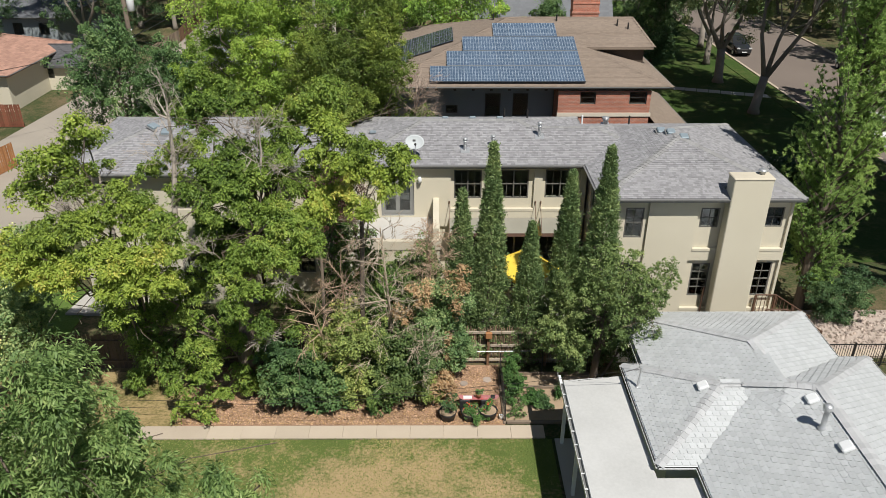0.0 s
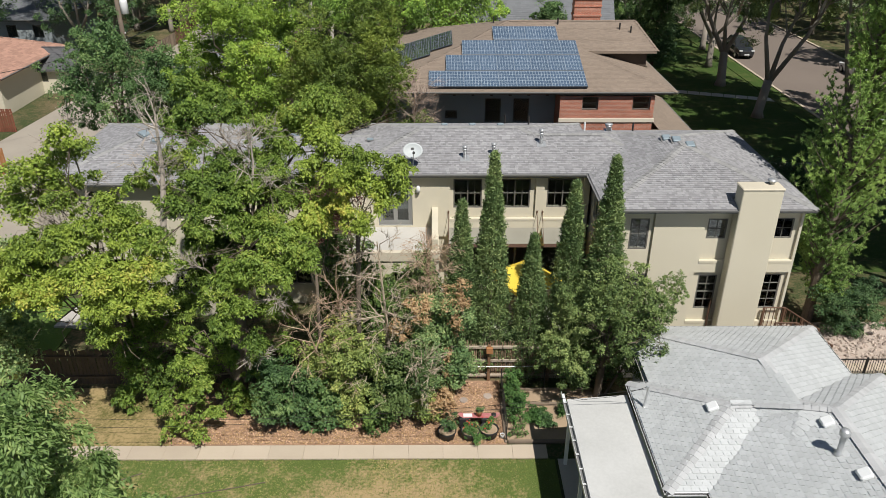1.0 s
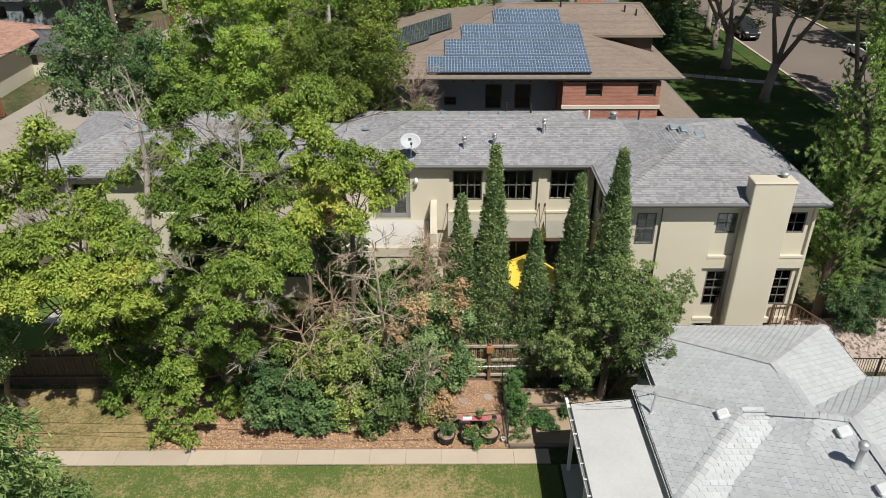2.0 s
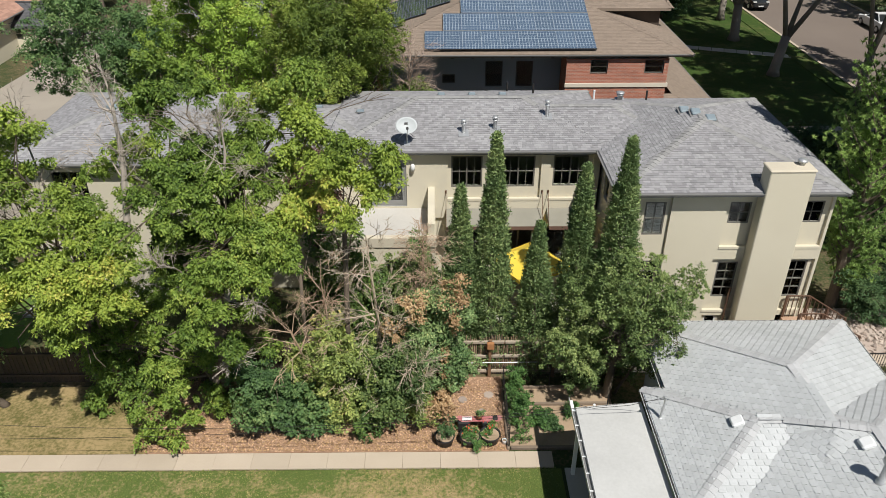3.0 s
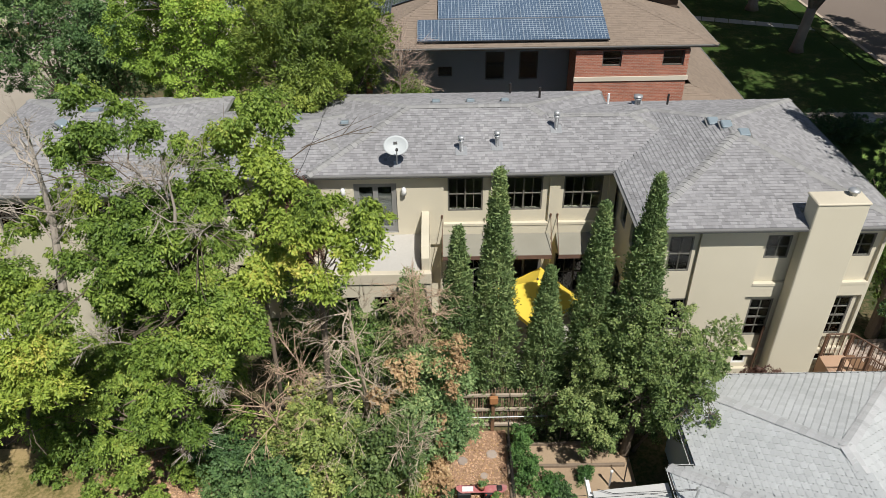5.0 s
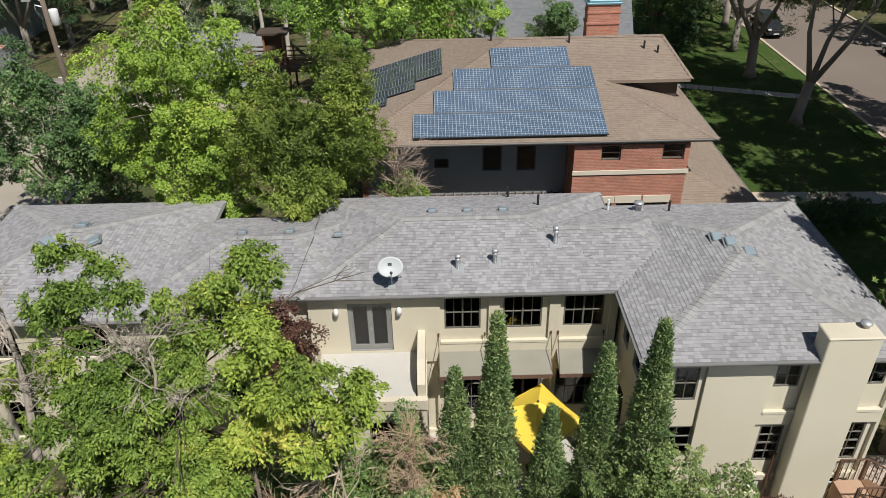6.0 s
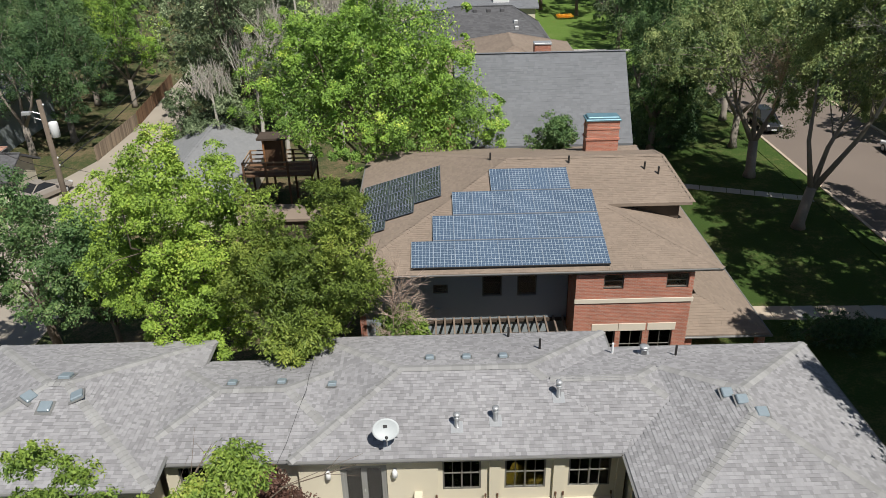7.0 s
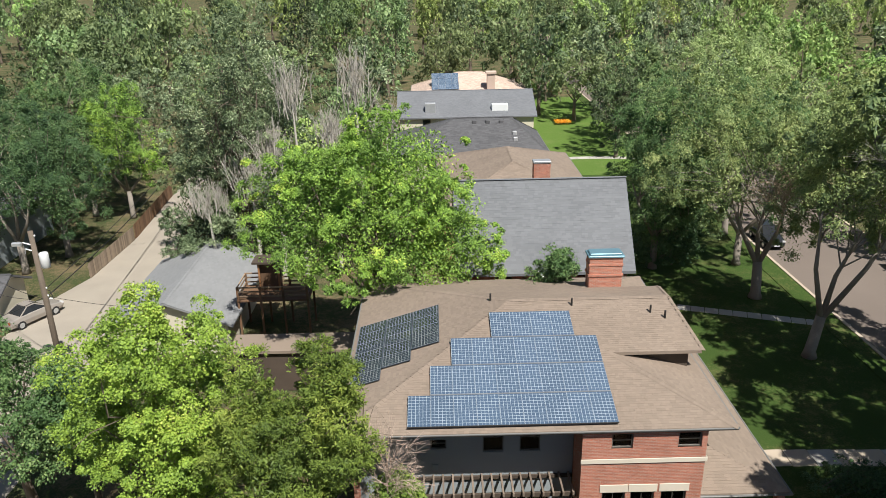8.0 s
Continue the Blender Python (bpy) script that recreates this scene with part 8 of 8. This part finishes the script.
tree(196, "green tree between the alley and the house", (-16.0, 44.5, 0), (-15.8, 44.0, 5.0), (2.6, 2.2, 3.4), LEAF_CRAB, 480, 40, 0.34, 0.14, 0.08, 0.18, 14, limb_count=12)
tree(197, "small ash beside the brick chimney", (7.2, 54.6, 0), (7.3, 54.4, 7.6), (1.9, 1.0, 1.5), LEAF_CRAB, 200, 40, 0.3, 0.13, 0.07, 0.1, 9, limb_count=12, gaps=0.05)
# Dark-leaved mass that stands in for the shaded hollow below the box elder.
tree(131, "dark green shrub mass under the deck wall", (-4.0, 24.6, 0), (-3.7, 24.7, 3.0), (1.8, 0.9, 3.1), LEAF_ELDER_DEEP, 480, 40, 0.2, 0.10, 0.055, 0.08, 10, limb_count=12, name="shrub", category="shrub", low=-0.9)
tree(132, "bluish green snowberry at the mulch edge", (-5.5, 21.7, 0), (-5.6, 21.6, 1.5), (1.25, 0.8, 1.5), LEAF_CRAB, 270, 44, 0.15, 0.08, 0.05, 0.07, 16, limb_count=8, name="shrub", category="shrub", low=-0.9)
tree(198, "grey-green Russian olive with bare tips beside the alley", (-15.6, 77.6, 0), (-15.8, 76.0, 11.0), (5.2, 4.4, 9.6), LEAF_ASH, 1150, 40, 0.5, 0.19, 0.085, 0.34, 26, limb_count=26, gaps=0.14, fine=0.5)
tree(199, "low grey-green olive bush over the garage roof", (-18.2, 73.4, 0), (-17.9, 72.4, 4.2), (3.2, 2.0, 3.4), LEAF_ASH, 620, 40, 0.36, 0.16, 0.08, 0.2, 16, limb_count=14, gaps=0.12, low=-0.8)
def bare_top(seed, x, y, z, h, spread):
    """Long thin stems that fan upwards, with a few rising twigs."""
    r = np.random.default_rng(seed)
    s = Shape().tube([(x, y, -0.1), (x + 0.2, y, z * 0.5), (x, y, z + h * 0.4)], [0.22, 0.16, 0.05], 7)
    for _ in range(46):
        a = Vector((x + r.normal() * spread * 0.35, y + r.normal() * spread * 0.35, z + r.uniform(0, h * 0.35)))
        d = Vector((r.normal() * 0.16, r.normal() * 0.16, 1)) * h * r.uniform(0.35, 0.8)
        w, e = a + d * 0.5 + Vector((r.normal(), r.normal(), 0)) * 0.1, a + d + Vector((r.normal(), r.normal(), 0)) * 0.25
        s.tube([a, w, e], [0.036, 0.026, 0.01], 4, cap=False)
        for _ in range(6):
            q = a + (e - a) * r.uniform(0.2, 0.9)
            s.tube([q, q + d.normalized() * r.uniform(0.5, 1.2) + Vector((r.normal(), r.normal(), 0)) * 0.28], [0.02, 0.008], 3, cap=False)
    base = (x, y, 0)
    return solid("dead_tree", fast(s, base), BARK_SILVER, "dying tree with pale bare upright tops", "tree", base)


for k_, (x_, y_, z_, h_, w_) in enumerate(((-10.4, 74.0, 13.4, 5.2, 1.6), (-12.2, 73.6, 9.0, 4.6, 1.5), (-14.0, 72.5, 7.4, 4.0, 1.6), (-17.2, 71.0, 6.4, 2.8, 1.6), (-5.6, 76.0, 13.6, 5.0, 1.6), (-3.2, 76.0, 11.2, 3.0, 1.4), (-7.6, 75.0, 10.6, 3.6, 1.8))):
    bare_top(430 + k_, x_, y_, z_, h_, w_)


def big_elm(seed, label, base, lean, centre, rad, leaf, lob=26, clusters=900, trunk=0.34, size=0.14, core=0.2, spread=0.40):
    r = np.random.default_rng(seed)
    t = thing("street_tree", label, "tree", base, "old trees along the street")
    L = make_lobes(r, centre, rad, lob, low=-0.5)
    me, p = crown(r, "crown", L, int(clusters * 1.7), 30, spread, size, size * 0.55, leaf, 0.5, 0.45, 0.14, 0.4, flat=0.75, core=core, plain=True, cover=0.72, turn=0.42)
    s = Shape()
    fork = Vector(base) + Vector((lean[0] * 0.2, lean[1] * 0.2, 3.0))
    s.tube([base, Vector(base) + Vector((0, 0, 0.5)), fork], [trunk * 1.25, trunk * 0.9, trunk * 0.78], 10)
    for k in range(3):
        top = Vector(base) + Vector((lean[0] + (k - 1) * 2.4, lean[1] + r.normal() * 0.8, centre[2] * r.uniform(0.75, 0.95)))
        w = fork + (top - fork) * 0.45 + Vector(((k - 1) * 0.35, r.normal() * 0.3, 0))
        s.tube([fork - Vector((0, 0, 0.3)), w, top], [trunk * 0.52, trunk * 0.36, trunk * 0.12], 8)
        for _ in range(7):
            e = Vector(p[r.integers(len(p))])
            a = w + (top - w) * r.uniform(0.0, 1)
            s.tube([a, (a + e) / 2 + Vector((r.normal() * 0.4, r.normal() * 0.4, 0.5)), e], [trunk * 0.15, trunk * 0.09, 0.02], 5, cap=False)
    part("trunk", s, BARK_ELM, t, smooth=True)
    part("crown", me, leaf, t)


big_elm(201, "old elm with forked trunk and tawny green crown", (25.5, 58.2, 0), (1.6, 0), (27.4, 59.0, 11.4), (5.6, 5.4, 6.6), LEAF_ELM, 30, 1050, trunk=0.41)
big_elm(202, "old elm with heavy dark trunk by the path", (25.7, 67.6, 0), (-0.6, 0.6), (23.0, 67.0, 10.2), (6.0, 5.6, 7.4), LEAF_ELM, 30, 1050, trunk=0.44)
big_elm(203, "tall shade tree between the lawn and the slate roof", (19.4, 74.0, 0), (0, 0), (19.6, 73.4, 8.4), (4.4, 5.4, 7.6), LEAF_CRAB, 30, 1050)
big_elm(204, "tall pale green cottonwood beside the street", (28.6, 82.0, 0), (0, 0), (27.6, 82.0, 10.5), (7.6, 6.5, 9.2), LEAF_COTTON, 30, 1250)
big_elm(208, "bluish green locust hanging over the alley fence", (-33.5, 80.0, 0), (0, 0), (-32.6, 79.0, 7.0), (4.4, 4.4, 5.6), LEAF_DARK, 24, 700)
big_elm(209, "yellow-green tree at the bend of the alley", (-31.6, 91.0, 0), (0, 0), (-30.9, 90.0, 8.4), (3.6, 3.6, 5.6), LEAF_MAPLE, 22, 560, 0.3)
big_elm(200, "dense green street tree over the lawn", (26.8, 74.4, 0), (0, 0), (26.0, 73.6, 9.0), (5.2, 5.0, 6.6), LEAF_CRAB, 26, 1000)
tree(211, "low dark foliage hanging to the lawn behind the old elms", (21.2, 74.8, 0), (21.1, 74.2, 3.7), (3.5, 2.6, 3.7), LEAF_DARK, 700, 30, 0.3, 0.17, 0.09, 0.2, 20, limb_count=12, low=-0.95, gaps=0.1, plain=True, cover=0.7)
dead_tree(440, "pale dry limbs in the crown of the street elm", (27.6, 56.0, 8.5), (28.4, 54.2, 16.4), 3.4, 70, 0.10, BARK_SILVER, "dead_branch", 1.1, 1.6)
dead_tree(441, "dry brown twigs hanging in the street elm", (24.4, 63.0, 7.0), (24.6, 62.4, 11.0), 2.4, 34, 0.08, BARK_RED, "dead_branch", 0.9)
big_elm(205, "dark spreading ash over the alley fence", (-35.5, 76.0, 0), (0, 0), (-35.5, 77.0, 9.0), (5.4, 6.5, 7.5), LEAF_DARK)

big_elm(206, "tall dark tree over the alley houses", (-41.0, 66.0, 0), (0, 0), (-42.0, 68.0, 10.5), (6.0, 6.0, 7.5), LEAF_DARK)
big_elm(207, "tall green tree beyond the alley fence", (-36.0, 92.0, 0), (0, 0), (-36.5, 92.0, 9.0), (5.5, 7.5, 8.0), LEAF_CRAB)
# Added trees out of view, placed only to throw shade on the lawn.
for k_, (x_, y_, z_) in enumerate(((28.9, 44.0, 15.5), (28.9, 33.0, 15.5), (26.0, 31.0, 16.0), (24.6, 29.5, 15.0), (34.0, 26.0, 15.0), (30.0, 54.0, 15.5))):
    big_elm(210 + k_, "unseen tall tree added to shade the street lawn", (x_, y_, 0), (0, 0), (x_, y_, z_), (6.0, 6.0, 4.6), LEAF_ELM, 24, 520, size=0.36, core=0.0, spread=0.6)

# trees farther off: a few kinds, repeated
FAR_KINDS = ((LEAF_FAR, (5.2, 5.2, 5.6), "broad tawny green shade tree far off"), (FAR_DEEP, (4.6, 4.6, 6.4), "dark green shade tree far off"), (FAR_GREEN, (5.0, 5.0, 6.0), "dense green shade tree far off"),
             (LEAF_ASH, (4.4, 4.4, 7.0), "silvery green poplar far off"), (FAR_BRIGHT, (4.6, 4.6, 5.0), "bright green maple far off"))
kinds = []
for k, (leaf, rad, name_) in enumerate(FAR_KINDS):
    kinds.append(tree(300 + k, name_, (0, -120 - 20 * k, 0), (0, -120 - 20 * k, rad[2] + 1.0), rad, leaf, 200, 30, 0.52, 0.29, 0.2, 0.34, 26, droop=0.35, gaps=0.14, limb_count=8, group="distant trees", low=-0.7, plain=True, cover=0.75, turn=0.38))
coarse = []
for k, (leaf, rad, name_) in enumerate(FAR_KINDS):
    coarse.append(tree(320 + k, name_, (0, -320 - 20 * k, 0), (0, -320 - 20 * k, rad[2] + 1.0), rad, leaf, 90, 30, 0.7, 0.44, 0.32, 0.34, 22, droop=0.35, gaps=0.14, limb_count=4, group="distant trees", low=-0.7, plain=True, cover=0.75, turn=0.38))
far_rng = random.Random(77)
spots = []
tries = 0
while len(spots) < 180 and tries < 30000:
    tries += 1
    y = 66 + 250 * far_rng.random() ** 1.3
    x = far_rng.uniform(-230, 240)
    if -33.5 < x < -20.5 and y < 120 or 30.0 < x < 41.8 and y < 130 or -21 < x < 15.2 and y < 146 or 13 < x < 29.5 and 96 < y < 150 or -48 < x < -31 and y < 74:
        continue
    if 15 < x < 34 and y < 90 or -22 < x < -8 and y < 82 or -42 < x < -28 and 70 < y < 84 or -54 < x < -36 and 74 < y < 90:
        continue
    if x > 41 and y < 60 or abs(x) > 14 + y * 0.60:
        continue
    if any((x - a) ** 2 + (y - b) ** 2 < (7.0 if y < 110 else 8.6) ** 2 for a, b in spots):
        continue
    spots.append((x, y))
spots += [(46, 52), (47, 63), (46, 74), (-40, 52), (-47, 48), (-42, 92), (-38, 99), (-20.5, 84), (-19, 93), (-17, 103), (-12, 84), (-9, 95), (-7, 88), (-24, 128), (33, 138), (38, 142), (-30, 145),
          (27, 94), (28.5, 126), (24, 137), (19, 143), (29, 145), (15.5, 152), (22, 156), (-14, 112), (-11, 124), (-9, 138), (44, 90), (45, 102), (-36, 112), (-22, 112)]
for i, (x, y) in enumerate(spots):
    k = (kinds if y < 125 else coarse)[far_rng.choice((0, 0, 1, 1, 2, 2, 2, 3, 4) if x < 38 else (0, 3, 4, 4))]
    s_ = far_rng.uniform(0.75, 1.2)
    ob = copy_thing(k, pose(x, y, 0, 0, 0, far_rng.uniform(0, 360)))
    ob.scale = (s_, s_, s_ * far_rng.uniform(0.85, 1.2) * (1.0 if y < 140 else 1.3 if y < 200 else 1.6))
for x, y, k, s_ in ((25.2, 112.5, 1, 1.0), (27.0, 119.0, 2, 1.1)):
    ob = copy_thing(kinds[k], pose(x, y, 0, 0, 0, 40))
    ob.scale = (s_ * 0.8, s_ * 0.8, s_)
for k in kinds + coarse:
    bpy.data.batch_remove([k, *k.children_recursive])

# ---- loose stuff on the ground ----
r = np.random.default_rng(9)


def scatter(name, label, material, x, y, z, size, flat, category, up=0.25):
    n = len(x)
    c = np.stack([x, y, z], 1)
    ang = r.random(n) * 6.283
    axes = np.stack([np.cos(ang), np.sin(ang), r.normal(size=n) * up], 1)
    nm = np.stack([r.normal(size=n) * 0.35, r.normal(size=n) * 0.35, np.ones(n)], 1)
    solid(name, leaf_mesh(name, c, axes, nm, size, size * flat, material), material, label, category, kind="stuff")


n = 16000
scatter("bark_chips", "loose reddish bark chips on the garden bed", CHIP, r.uniform(-9.5, 2.2, n), r.uniform(20.7, 24.2, n), 0.02 + r.random(n) * 0.02, 0.085, 0.5, "bark chips")
n = 5000
scatter("fallen_leaves", "dry fallen leaves on mulch and path", LEAF_LITTER, r.uniform(-10, 2.2, n), 20.72 + r.random(n) ** 1.5 * 3.2, 0.045 + r.random(n) * 0.01, 0.07, 0.6, "leaves")
n = 30000
gx, gy = r.uniform(-13, 3.8, n), 19.95 - r.random(n) ** 1.2 * 7
a_ = np.stack([gx, gy, np.full(n, 0.035)], 1)
solid("grass_blades", leaf_mesh("grass_blades", a_, np.stack([r.normal(size=n) * 0.5, r.normal(size=n) * 0.5, np.ones(n) * 0.7], 1), r.normal(size=(n, 3)) * 0.6 + np.array([0.1, -0.5, 0.8]), 0.06, 0.018, GRASS_BLADE), GRASS_BLADE, "short grass blades of the patchy lawn", "grass", kind="stuff")


def stones(name, label, x0, x1, y0, y1, n, lo, hi):
    s = Shape()
    rr = random.Random(n)
    for _ in range(n):
        x, y, k = rr.uniform(x0, x1), rr.uniform(y0, y1), rr.uniform(lo, hi)
        m = pose(x, y, k * 0.3, rr.uniform(0, 360), rr.uniform(0, 360), rr.uniform(0, 360))
        s.mesh_part([m @ Vector(p) for p in ((k, 0, 0), (-k, 0, 0.1 * k), (0, k * 0.8, 0), (0, -k * 0.8, 0.05 * k), (0.1 * k, 0, k * 0.6), (0, 0.1 * k, -k * 0.6))],
                    [(0, 2, 4), (2, 1, 4), (1, 3, 4), (3, 0, 4), (2, 0, 5), (1, 2, 5), (3, 1, 5), (0, 3, 5)])
    solid(name, s, STONE, label, "stones", kind="stuff")


stones("river_gravel", "pale pinkish river stones around the evergreen shrub", 14.7, 20.4, 25.45, 28.3, 900, 0.05, 0.13)
stones("bed_stones", "small stones along the foot of the wall", 9.5, 14.2, 25.2, 25.9, 160, 0.03, 0.07)
n = 700
scatter("far_flowers", "orange and red flowers on the far lawn", FLOWER_ORANGE, r.uniform(20.5, 23, n), r.uniform(134, 136, n), 0.3 + r.random(n) * 0.3, 0.22, 0.8, "flowers", 1.0)

# ---- shingles of all roofs ----
for top, pieces, material, course, tab, near, pick, seed, skew, thick in lay_everything:
    first = True
    for i, faces in enumerate(pieces):
        before, after = [p for q in pieces[:i] for p in q], [p for q in pieces[i + 1:] for p in q]
        lay_shingles(top, faces, before, after, material, course, tab, thick, seed + i, near, pick if first else 0, skew=skew)
        first = False
lay_shingles(white_roof, [[saddle[0], saddle_foot, saddle[1]], [saddle_foot, saddle[3], saddle[1]], [saddle[3], saddle[2], saddle[1]]], [], [], SHINGLE_WHITE, 0.17, 0.225, 0.018, 9, skew=0.5)
